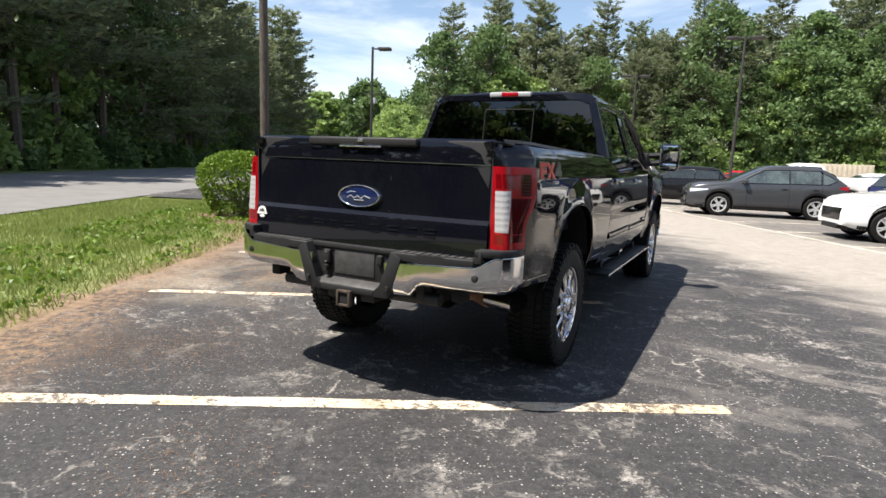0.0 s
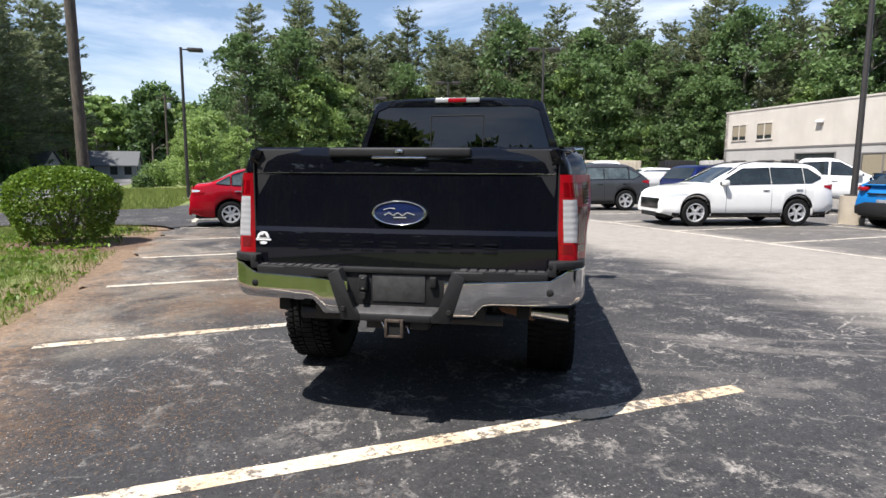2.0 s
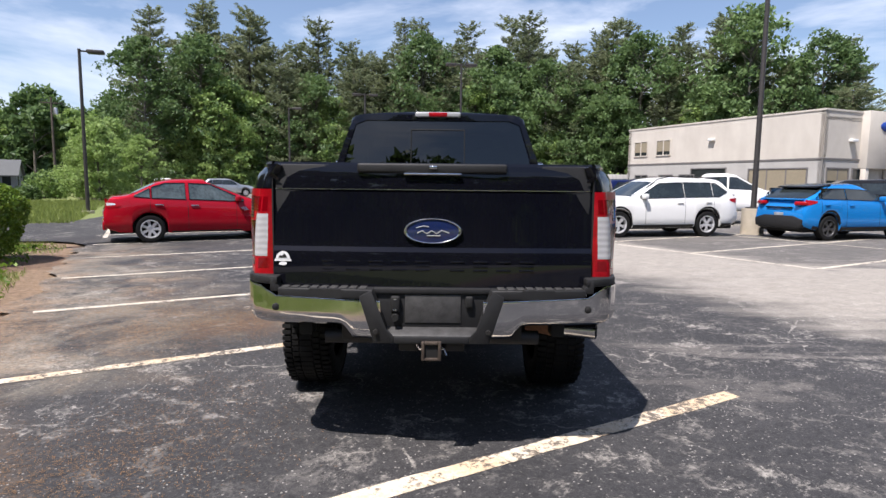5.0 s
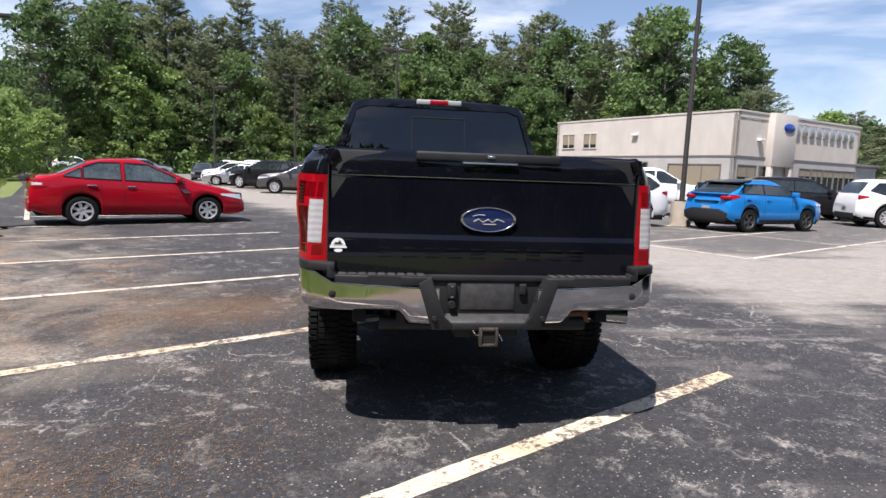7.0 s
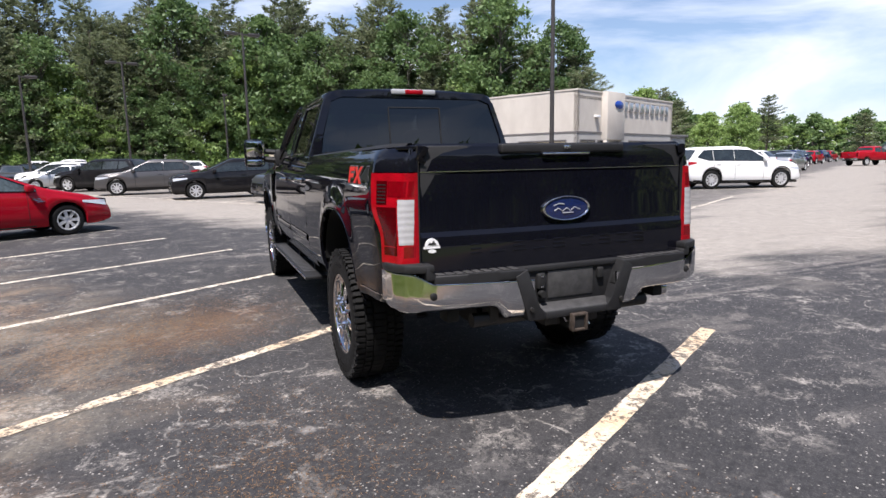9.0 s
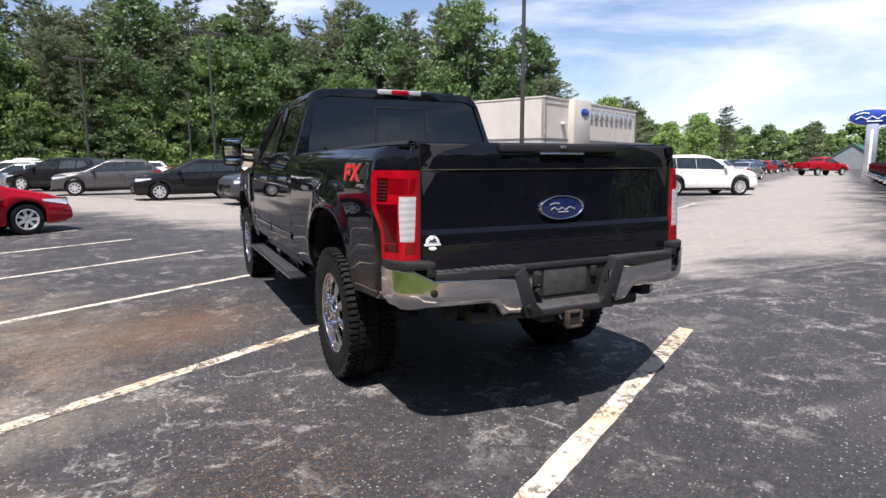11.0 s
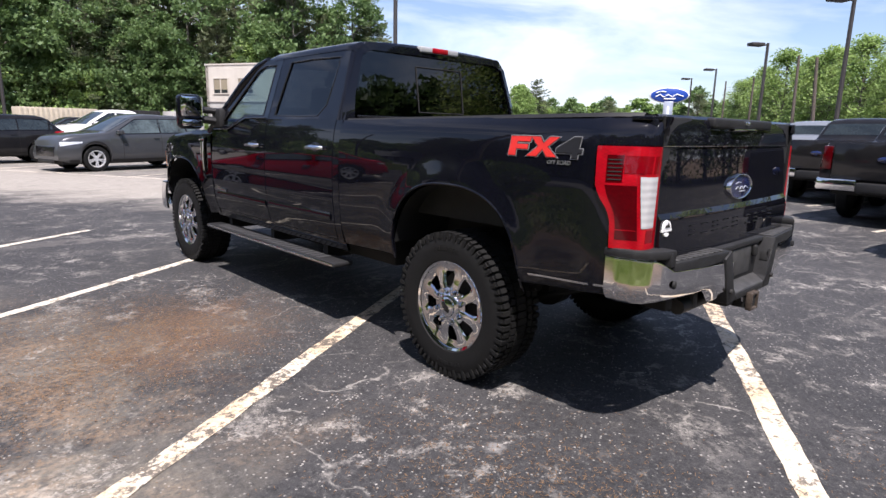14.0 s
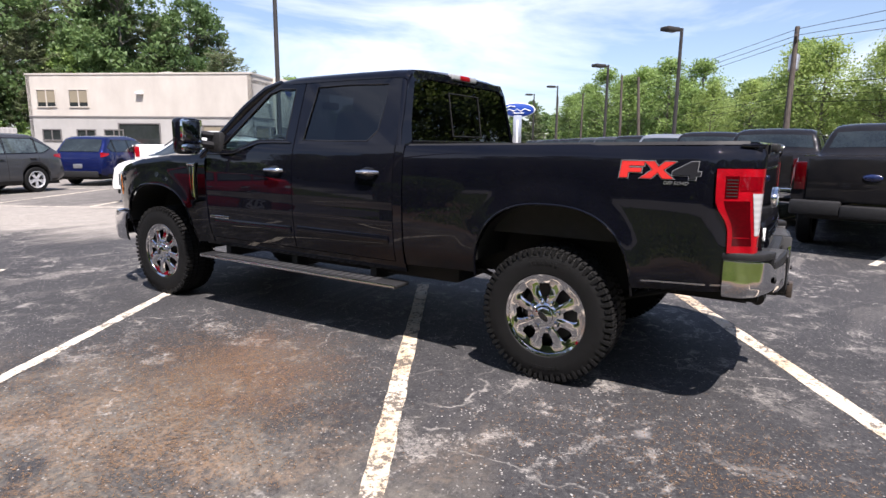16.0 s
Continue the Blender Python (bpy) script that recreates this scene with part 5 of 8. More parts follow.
def wire(a, b, sag, name="cable"):
    a, b = Vector(a), Vector(b)
    pts = [a.lerp(b, t) - Vector((0, 0, sag * 4 * t * (1 - t))) for t in (k / 14 for k in range(15))]
    tagged(part(name, tube(pts, 0.013, 5), M_CHASSIS), "black overhead cable sagging between poles", "cable", "overhead cables")


for dz, sg, rise in ((7.15, 0.5, 2.4), (6.85, 0.6, 1.8), (6.6, 0.7, 1.2), (4.5, 0.5, 0.9), (4.0, 0.6, 0.9), (3.7, 0.7, 0.8)):
    foot = (29 + 0.105 * dz, -0.2, dz)
    wire(foot, (4, -34, dz + rise), sg)
    wire(foot, (85, 33, dz + 0.9), sg)
utility_pole(Vector((-62, 12, -0.05)), 9.0, 0, 10, False, 0.14)
wire((-62, 12, 6.6), (-46, 66, 7.2), 0.9)
wire((-62, 12, 5.6), (-46, 66, 6.0), 0.9)

pylon = thing("pylon_sign", "blue oval sign on a grey pylon", "sign", Matrix.Translation((42.4, 20.2, 0)) @ Matrix.Rotation(radians(-62), 4, "Z"))
part("pylon", box(-0.36, 0.36, -0.2, 0.2, -0.05, 4.0, 0.05), M_SILVER, pylon)
part("pylon_panel", box(-0.08, 0.08, -0.22, 0.22, 0.6, 3.6, 0.02), M_WHITE, pylon)
face = lathe([(0.0, 0.16), (0.9, 0.15), (0.97, 0.10), (1.0, 0.0), (0.97, -0.10), (0.9, -0.15), (0.0, -0.16)], 48, "z")
part("oval_rim", face, M_WHITE, pylon).matrix_basis = Matrix.Translation((0, 0, 4.45)) @ Matrix.Rotation(math.pi / 2, 4, "X") @ Matrix.Diagonal((1.5, 0.60, 1, 1))
face = lathe([(0.0, 0.19), (0.88, 0.18), (0.92, 0.16), (0.92, -0.16), (0.88, -0.18), (0.0, -0.19)], 48, "z")
sign_strokes = (((-0.8, 0.15), (-0.5, 0.26), (-0.2, 0.22)), ((-0.8, -0.10), (-0.55, 0.05), (-0.3, -0.12), (-0.05, 0.05), (0.2, -0.12), (0.45, 0.08), (0.85, -0.08)), ((-0.3, -0.24), (0.4, -0.24)))
for side in (-1, 1):
    for pts in sign_strokes:
        part("sign_stroke", tube([(side * x * 1.25, -side * 0.205, 4.45 + z * 1.15) for x, z in pts], 0.045, 6), M_WHITE, pylon)
part("oval_face", face, M_SIGNBLUE, pylon).matrix_basis = Matrix.Translation((0, 0, 4.45)) @ Matrix.Rotation(math.pi / 2, 4, "X") @ Matrix.Diagonal((1.5, 0.60, 1, 1))


def house(p, turn, L, W, H, wallm, roofm, label):
    ob = thing("house", label, "house", Matrix.Translation(p) @ Matrix.Rotation(radians(turn), 4, "Z"))
    part("wall", box(-L / 2, L / 2, -W / 2, W / 2, -0.1, H), wallm, ob)
    part("gable", slab([(-W / 2, H), (W / 2, H), (0, H + W * 0.35)], -L / 2, L / 2, "yz"), wallm, ob)
    for s in (-1, 1):
        part("roof_slope", slab([(s * (W / 2 + 0.4), H - 0.28), (0, H + W * 0.35), (0, H + W * 0.35 + 0.15), (s * (W / 2 + 0.4), H - 0.13)], -L / 2 - 0.3, L / 2 + 0.3, "yz"), roofm, ob)
    for x in (-L * 0.3, L * 0.1, L * 0.35):
        for y in (-1, 1):
            w = part("window", box(x - 0.45, x + 0.45, min(y * W / 2, y * (W / 2 + 0.03)), max(y * W / 2, y * (W / 2 + 0.03)), 1.0, 2.2), M_WINGLASS, ob)
    for y in (-1.2, 1.2):
        part("window", box(L / 2, L / 2 + 0.03, y - 0.4, y + 0.4, 1.0, 2.2), M_WINGLASS, ob)
    return ob


M_ROOFGREY = plain("grey_roof", (0.085, 0.09, 0.095), 0.6, var=0.1)
M_ROOFGREEN = plain("green_metal_roof", (0.05, 0.17, 0.11), 0.5, var=0.1)
M_SIDING = stucco("pale_blue_siding", (0.17, 0.19, 0.20, 1), (0.23, 0.25, 0.265, 1))
house(Vector((-58.5, 71.5, -0.4)), 28, 7, 5, 2.4, M_SIDING, M_ROOFGREY, "small pale house with a grey gabled roof")
house(Vector((-63.5, 62.5, -0.4)), 20, 6, 5, 2.4, M_GREYWALL, M_ROOFGREY, "small grey house behind shrubs")
house(Vector((128, 69, 0)), 20, 9, 7, 2.6, M_SIDING, M_ROOFGREEN, "low building with a green metal roof")
for x, y, turn, mt in ((9, 64, 5, M_CONCRETE), (16, 63, 5, M_STEEL), (20, 62, 5, M_GREYWALL)):
    c = thing("shipping_container", "weathered corrugated storage container", "container", Matrix.Translation((x, y, 0)) @ Matrix.Rotation(radians(turn), 4, "Z"), "storage containers")
    part("container_body", box(-3.2 if mt is M_CONCRETE else -1.6, 3.2 if mt is M_CONCRETE else 1.6, -1.2, 1.2, 0.0, 2.6, 0.03), mt, c)
    for k in range(16 if mt is M_CONCRETE else 8):
        part("rib", box(-3.05 + k * 0.4 if mt is M_CONCRETE else -1.5 + k * 0.4, -2.9 + k * 0.4 if mt is M_CONCRETE else -1.35 + k * 0.4, -1.24, -1.19, 0.15, 2.5), mt, c)

# ---- trees, hedge, grass ----
def quads(centres, ups, sides, w, h):
    """Many small leaves at once: arrays of centre, long axis and cross axis."""
    a = sides * (w / 2)[:, None]
    b = ups * (h / 2)[:, None]
    v = np.stack([centres - b, centres + a * 0.9, centres + b, centres - a * 0.9], 1).reshape(-1, 3)
    n = len(centres)
    f = np.arange(n * 4).reshape(n, 4)
    return v, f


def darts(centres, ups, sides, w, h):
    """The same with three corners, for trees."""
    a = sides * (w / 2)[:, None]
    b = ups * (h / 2)[:, None]
    v = np.stack([centres - b - a, centres - b * 0.6 + a, centres + b], 1).reshape(-1, 3)
    return v, np.arange(len(centres) * 3).reshape(-1, 3)


def leaf_mesh(name, v, f, material):
    me = bpy.data.meshes.new(name)
    me.vertices.add(len(v))
    me.vertices.foreach_set("co", v.astype(np.float32).ravel())
    me.loops.add(f.size)
    me.loops.foreach_set("vertex_index", f.astype(np.int32).ravel())
    me.polygons.add(len(f))
    me.polygons.foreach_set("loop_start", np.arange(0, f.size, f.shape[1], dtype=np.int32))
    me.materials.append(material)
    me.update(calc_edges=True)
    return me


def unit(a):
    return a / np.maximum(np.linalg.norm(a, axis=1, keepdims=True), 1e-9)


def broad_tree(seed, height=15.0, spread=4.2, base=2.5, material=None, leaves=7600, size=0.38, clumps_n=120, puff=1.0, tilt=0.9):
    """A leafy tree: forked trunk and limbs, and a crown of leaf clumps with gaps."""
    rng = np.random.default_rng(seed)
    rr = random.Random(seed)
    ob = thing("deciduous_tree", "leafy green broad-leaved tree at the wood's edge", "tree", None, "wood edge trees")
    limbs = [tube([(0, 0, -0.2), (0.05, 0.02, height * 0.3), (0.1, -0.1, height * 0.6), (0, 0, height * 0.9)], [0.24, 0.18, 0.11, 0.03], 8)]
    clumps = []
    for k in range(clumps_n):
        t = rr.random() ** 0.8
        z = base + (height - base) * t
        env = spread * (math.sin(math.pi * min(1, 0.16 + 0.84 * t)) ** 0.7)
        a = rr.uniform(0, 2 * math.pi)
        rad = env * math.sqrt(rr.uniform(0.15, 1.0))
        c = (rad * math.cos(a), rad * math.sin(a), z)
        clumps.append((c, rr.uniform(0.40, 1.15) * spread / 4.2 * puff))
        if k % 5 == 0:
            limbs.append(tube([(0.05, 0, max(base * 0.6, z - 2.2)), (c[0] * 0.5, c[1] * 0.5, z - 0.8), c], [0.08, 0.05, 0.02], 4, False))
    part("trunk", join(*limbs), M_BARK2, ob)
    per = leaves // len(clumps)
    cs = []
    for c, r in clumps:
        d = unit(rng.normal(size=(per, 3)))
        rad = r * rng.uniform(0.25, 1.15, (per, 1)) ** 0.7
        p = np.array(c) + d * rad * np.array([1.15, 1.15, 0.75])
        cs.append(p)
    p = np.concatenate(cs)
    up = unit(rng.normal(size=p.shape) * np.array([1, 1, 0.9 / tilt]) + np.array([0, 0, -0.3]))
    sd = unit(np.cross(up, unit(rng.normal(size=p.shape) + np.array([0, 0, tilt]))))
    s = rng.uniform(0.6, 1.3, len(p)) * size
    v, f = darts(p, up, sd, s * 0.9, s)
    part("crown", leaf_mesh("crown", v, f, material or M_LEAF), None, ob)
    return ob


def pine_tree(seed, height=22.0, spread=5.0, base=5.0, tufts=58, size=0.60):
    """A white pine: straight trunk, whorls of long level branches, each a flat plume of needle sprays."""
    rng = np.random.default_rng(seed)
    rr = random.Random(seed)
    ob = thing("pine_tree", "tall white pine with layered plumes of needles", "tree", None, "wood edge trees")
    limbs = [tube([(0, 0, -0.2), (0.1, 0.05, height * 0.35), (0.0, 0.1, height * 0.7), (0, 0, height)], [0.30, 0.23, 0.13, 0.03], 7)]
    cs, ups, sds, ss = [], [], [], []
    z = base
    while z < height - 0.3:
        t = (z - base) / (height - base)
        env = spread * min(1.0, 1.18 * (1.0 - t) ** 0.50) * (0.76 + 0.24 * math.sin(z * 1.3 + seed)) + 0.5
        a0 = rr.uniform(0, 2 * math.pi)
        n_br = rr.choice((6, 7, 8)) if t < 0.85 else 6
        for k in range(n_br):
            a = a0 + 2 * math.pi * (k + rr.uniform(-0.3, 0.3)) / n_br
            ln = env * rr.uniform(0.45, 1.15)
            rise = (rr.uniform(-0.16, 0.06) + 0.45 * t) * ln
            tip = np.array([math.cos(a) * ln, math.sin(a) * ln, rise])
            o = np.array([0, 0, z + rr.uniform(-0.5, 0.5)])
            limbs.append(tube([o, o + tip], [0.045, 0.012], 3, False))
            n = int(tufts * (0.30 + 0.95 * ln / spread))
            f = rng.uniform(0.10, 1.05, n) ** 0.60
            side = np.array([-math.sin(a), math.cos(a), 0])
            lat = rng.normal(0, 0.25, n) * ln * (1.20 - f)
            p = o + tip * f[:, None] + side * lat[:, None] + rng.normal(0, 1, (n, 3)) * np.array([0.16, 0.16, 0.13])
            p[:, 2] += 0.10 * ln * f ** 2 - np.abs(lat) * 0.10
            cs.append(p)
            up = unit(np.array([math.cos(a), math.sin(a), 0.30]) + side * np.sign(lat)[:, None] * 0.7 + rng.normal(0, 0.42, (n, 3)))
            ups.append(up)
            sds.append(unit(np.cross(up, unit(rng.normal(0, 0.8, (n, 3)) + np.array([0, 0, 0.6])))))
            ss.append(rng.uniform(0.55, 1.25, n) * size)
        z += rr.uniform(0.62, 1.15)
    part("trunk", join(*limbs), M_BARK, ob)
    s = np.concatenate(ss)
    v, f = darts(np.concatenate(cs), np.concatenate(ups), np.concatenate(sds), s * 0.40, s)
    part("crown", leaf_mesh("crown", v, f, M_NEEDLE), None, ob)
    return ob


def shrub(seed, r=1.6, h=2.2, material=None, leaves=1050, size=0.30):
    rng = np.random.default_rng(seed)
    ob = thing("shrub", "wild leafy undergrowth shrub below the trees", "shrub", None, "undergrowth")
    part("stem", join(*[tube([(0, 0, -0.1), (math.cos(a) * r * 0.5, math.sin(a) * r * 0.5, h * 0.7)], [0.04, 0.015], 5) for a in (0.3, 1.7, 3.1, 4.6)]), M_BARK2, ob)
    d = unit(rng.normal(size=(leaves, 3)))
    d[:, 2] = np.abs(d[:, 2])
    lump = 0.8 + 0.2 * np.sin(d[:, 0] * 5 + seed) * np.cos(d[:, 1] * 4)
    p = d * (rng.uniform(0.5, 1.0, leaves) ** 0.5 * lump)[:, None] * np.array([r, r, h])
    up = unit(rng.normal(size=p.shape))
    sd = unit(np.cross(up, rng.normal(size=p.shape) + np.array([0, 0, 0.8])))
    s = rng.uniform(0.6, 1.3, leaves) * size
    v, f = darts(p, up, sd, s * 0.9, s)
    part("crown", leaf_mesh("crown", v, f, material or M_LEAF), None, ob)
    return ob


PINES = [pine_tree(3, 24, 5.4, 4.0), pine_tree(8, 21, 5.8, 3.0), pine_tree(15, 25, 5.0, 7.0)]
LEAFY = [broad_tree(5, 15, 4.8, 1.2), broad_tree(9, 12, 4.2, 0.8, M_LEAF2), broad_tree(21, 18, 5.2, 1.8)]
FARLEAFY = [broad_tree(31, 14, 5.0, 0.6, M_LEAF, 2700, 0.72, 50), broad_tree(35, 12, 4.6, 0.5, M_LEAF2, 2500, 0.72, 46)]
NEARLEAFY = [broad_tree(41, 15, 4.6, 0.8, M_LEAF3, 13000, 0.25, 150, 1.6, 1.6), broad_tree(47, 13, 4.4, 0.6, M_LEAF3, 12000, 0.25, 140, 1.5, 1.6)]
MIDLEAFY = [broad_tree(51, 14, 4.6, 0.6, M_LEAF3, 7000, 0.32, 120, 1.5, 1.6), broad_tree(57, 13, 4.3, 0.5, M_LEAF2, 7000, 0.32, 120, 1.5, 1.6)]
SHRUBS = [shrub(4), shrub(7, 2.0, 2.8, M_LEAF2)]
used = set()


def plant(kind, k, x, y, s=1.0, turn=None, z=0.0, wide=1.0):
    """Sets the first of a kind in place, and copies of it after that."""
    proto = kind[k % len(kind)]
    turn = (x * 37 + y * 53) % 360 if turn is None else turn
    m = Matrix.Translation((x, y, z - 0.03)) @ Matrix.Rotation(radians(turn), 4, "Z")
    if proto.name not in used:
        used.add(proto.name)
        proto.matrix_basis = m
        proto.scale = (s * wide, s * wide, s)
        return proto
    c = copy_thing(proto, m)
    c.scale = (s * wide, s * wide, s)
    return c


rt = random.Random(12)


def ring(bearing, r):
    """A place by its bearing from +y, in degrees, and its distance from the stalls."""
    return math.sin(radians(bearing)) * r, -4 + math.cos(radians(bearing)) * r


# wood behind the lot, from the drive to behind the building
b = -26.6
while b < 32:
    k = 1.0 if b < 28 else 0.85
    if rt.random() < 0.38:
        plant(PINES, rt.choice((0, 1)), *ring(b + rt.uniform(-0.5, 0.5), 88 + rt.uniform(-1.5, 1.5)), rt.uniform(0.75, 1.0) * k)
    else:
        plant(LEAFY, rt.randrange(3), *ring(b + rt.uniform(-0.5, 0.5), 88 + rt.uniform(-1.5, 1.5)), rt.uniform(0.95, 1.4) * k)
    plant(PINES, rt.randrange(3), *ring(b + rt.uniform(-0.9, 0.9), 94 + rt.uniform(-3, 3)), rt.uniform(0.84, 1.12) * k)
    plant(PINES, rt.randrange(3), *ring(b + 1.1 + rt.uniform(-0.8, 0.8), 100 + rt.uniform(-2, 3)), rt.uniform(0.88, 1.16) * k)
    if rt.random() < 0.8:
        plant(LEAFY, rt.randrange(3), *ring(b + 1.0, 86 + rt.uniform(-1, 1)), rt.uniform(0.6, 0.95) * k)
    plant(SHRUBS, rt.randrange(2), *ring(b + rt.uniform(-1, 1), 84.5), rt.uniform(1.0, 1.8))
    plant(SHRUBS, rt.randrange(2), *ring(b + 1.2, 85), rt.uniform(1.0, 1.7))
    b += 2.25
# grove across the road
v = 14.0
while v < 112:
    p = uv(-22.0 - rt.uniform(0, 1.5), v)
    plant(PINES, rt.randrange(3), p.x, p.y, rt.uniform(0.85, 1.05))
    p = uv(-25 - rt.uniform(0, 2), v + 1.2)
    plant(LEAFY, rt.randrange(3), p.x, p.y, rt.uniform(0.9, 1.2))
    p = uv(-30 - rt.uniform(0, 3), v + 2.4)
    plant(FARLEAFY, rt.randrange(2), p.x, p.y, rt.uniform(0.9, 1.1))
    p = uv(-21.2 - rt.uniform(0, 0.8), v + rt.uniform(-1, 1))
    plant(SHRUBS, rt.randrange(2), p.x, p.y, rt.uniform(0.7, 1.3))
    p = uv(-23.5, v + rt.uniform(-1, 1))
    plant(SHRUBS, rt.randrange(2), p.x, p.y, rt.uniform(1.0, 1.6))
    v += 5.2
# brush beside the drive
for x, y, s, kind in ((-22.5, 34.5, 0.42, LEAFY), (-24.5, 36, 0.36, LEAFY), (-21.5, 38, 0.38, LEAFY), (-26, 40, 0.5, LEAFY), (-28, 46, 0.55, LEAFY)):
    plant(kind, 1, x, y, s)
for i in range(12):
    p = uv(-6.5 + rt.uniform(-1, 1) + i * 0.1, 48 + i * 3)
    plant(SHRUBS, rt.randrange(2), p.x, p.y, rt.uniform(0.6, 1.2))
# far trees along the road and beyond the lot to the east
for i in range(30):
    b = -43 + i * 0.55 + rt.uniform(-0.2, 0.2)
    plant(FARLEAFY, rt.randrange(2), *ring(b, rt.uniform(140, 175)), rt.uniform(1.0, 1.45))
for i in range(70):
    b = 40 + i * 0.8 + rt.uniform(-0.4, 0.4)
    plant(FARLEAFY, rt.randrange(2), *ring(b, rt.uniform(135, 175)), rt.uniform(0.55, 0.8) * (1.0 if 6 < i < 44 else 1.35), None, 0.0, 1.3)
    if i % 9 == 4:
        plant(PINES, rt.randrange(3), *ring(b, 135), rt.uniform(0.40, 0.55), None, 0.0, 1.4)
# trees behind the row of pickups, and by the annex
for i in range(34):
    p = uv(16 + i * 3.0, -33 - rt.uniform(0, 6) + max(0, i - 10) * 0.6)
    grown = 1.3 if i < 6 else 0.92 if i < 15 else 0.78 if i < 20 else 1.0
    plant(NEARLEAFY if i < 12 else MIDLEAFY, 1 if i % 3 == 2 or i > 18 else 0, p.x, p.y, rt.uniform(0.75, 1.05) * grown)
    if i in (5, 8, 10):
        plant(PINES, i, p.x - 1.5, p.y - 4, 0.62)
for x, y, s, kind in ((50, 70, 0.78, PINES), (64, 68, 0.55, PINES), (50, 72, 0.55, LEAFY), (47, 52, 0.75, LEAFY), (44, 60, 0.6, PINES), (52, 47, 0.5, LEAFY), (56, 46, 0.55, LEAFY), (60, 50, 0.62, LEAFY)):
    plant(kind, 1, x, y, s, None, 0.0, 1.45 if kind is PINES else 1.0)

# unseen trees added south and along the road behind the stalls, to darken reflections
for i in range(16):
    p = uv(-24 + i * 2.8, -47 - rt.uniform(0, 5))
    plant(FARLEAFY, i, p.x, p.y, rt.uniform(0.85, 1.2))
    p = uv(-22.6 + i * 2.8, -53 - rt.uniform(0, 4))
    plant(FARLEAFY, i + 1, p.x, p.y, rt.uniform(1.0, 1.3))
    p = uv(-23.2 + i * 2.8, -45 - rt.uniform(0, 2))
    plant(SHRUBS, i, p.x, p.y, rt.uniform(1.1, 1.7))
for i in range(16):
    p = uv(-23 - rt.uniform(0, 3), 10 - i * 3.6)
    plant(FARLEAFY, i, p.x, p.y, rt.uniform(0.9, 1.2))
    for du, dv in ((0.8, 0.0), (1.6, 1.8)):
        p = uv(-23 + du - rt.uniform(0, 1), 10 - i * 3.6 - dv)
        plant(SHRUBS, i, p.x, p.y, rt.uniform(1.3, 1.9))


def hedge():
    """A clipped cushion of a bush, narrower at the foot."""
    rng = np.random.default_rng(2)
    ob = thing("clipped_bush", "rounded clipped evergreen bush at the lawn's edge", "bush", Matrix.Translation((-8.30, 5.88, -0.05)) @ Matrix.Rotation(radians(20), 4, "Z") @ Matrix.Diagonal((0.92, 0.92, 0.98, 1)))
    part("stem", join(*[tube([(0, 0, 0), (math.cos(a) * 0.5, math.sin(a) * 0.45, 0.9)], [0.05, 0.02], 6) for a in (0.2, 1.3, 2.2, 3.5, 4.4, 5.4)]), M_BARK2, ob)
    n = 15000
    th = rng.uniform(0, 2 * np.pi, n)
    zz = rng.uniform(0.03, 1, n) ** 0.85
    wid = np.interp(zz, [0, 0.2, 0.45, 0.72, 0.9, 1.0], [0.66, 0.84, 0.99, 1.0, 0.80, 0.45]) * (1 + 0.035 * np.sin(th * 5) + 0.03 * np.sin(th * 9 + zz * 8))
    top = rng.random(n) < 0.42
    rad = np.where(top, np.sqrt(rng.random(n)), 0.86 + 0.16 * rng.random(n)) * wid
    hz = np.where(top, 1.0 - 0.30 * rad ** 3.2 + rng.uniform(-0.07, 0.03, n), zz)
    p = np.stack([np.cos(th) * rad * 1.06, np.sin(th) * rad * 0.98, hz * 1.42 + 0.08], 1)
    out = unit(np.stack([np.cos(th), np.sin(th), np.where(top, 1.4, 0.2)], 1))
    up = unit(rng.normal(size=(n, 3)) + out * 0.9)
    sd = unit(np.cross(up, rng.normal(size=(n, 3))))
    s = rng.uniform(0.045, 0.095, n)
    v, f = quads(p, up, sd, s * 0.7, s)
    part("foliage", leaf_mesh("foliage", v, f, M_HEDGE), None, ob)


hedge()


def inside(u, v):
    return u < lerp_list([(-40, -3.6), (-6, -3.5), (0, -3.5), (2.2, -3.4), (4.0, -3.2), (8, -3.1), (11.5, -2.7), (13, -3.2)], v)


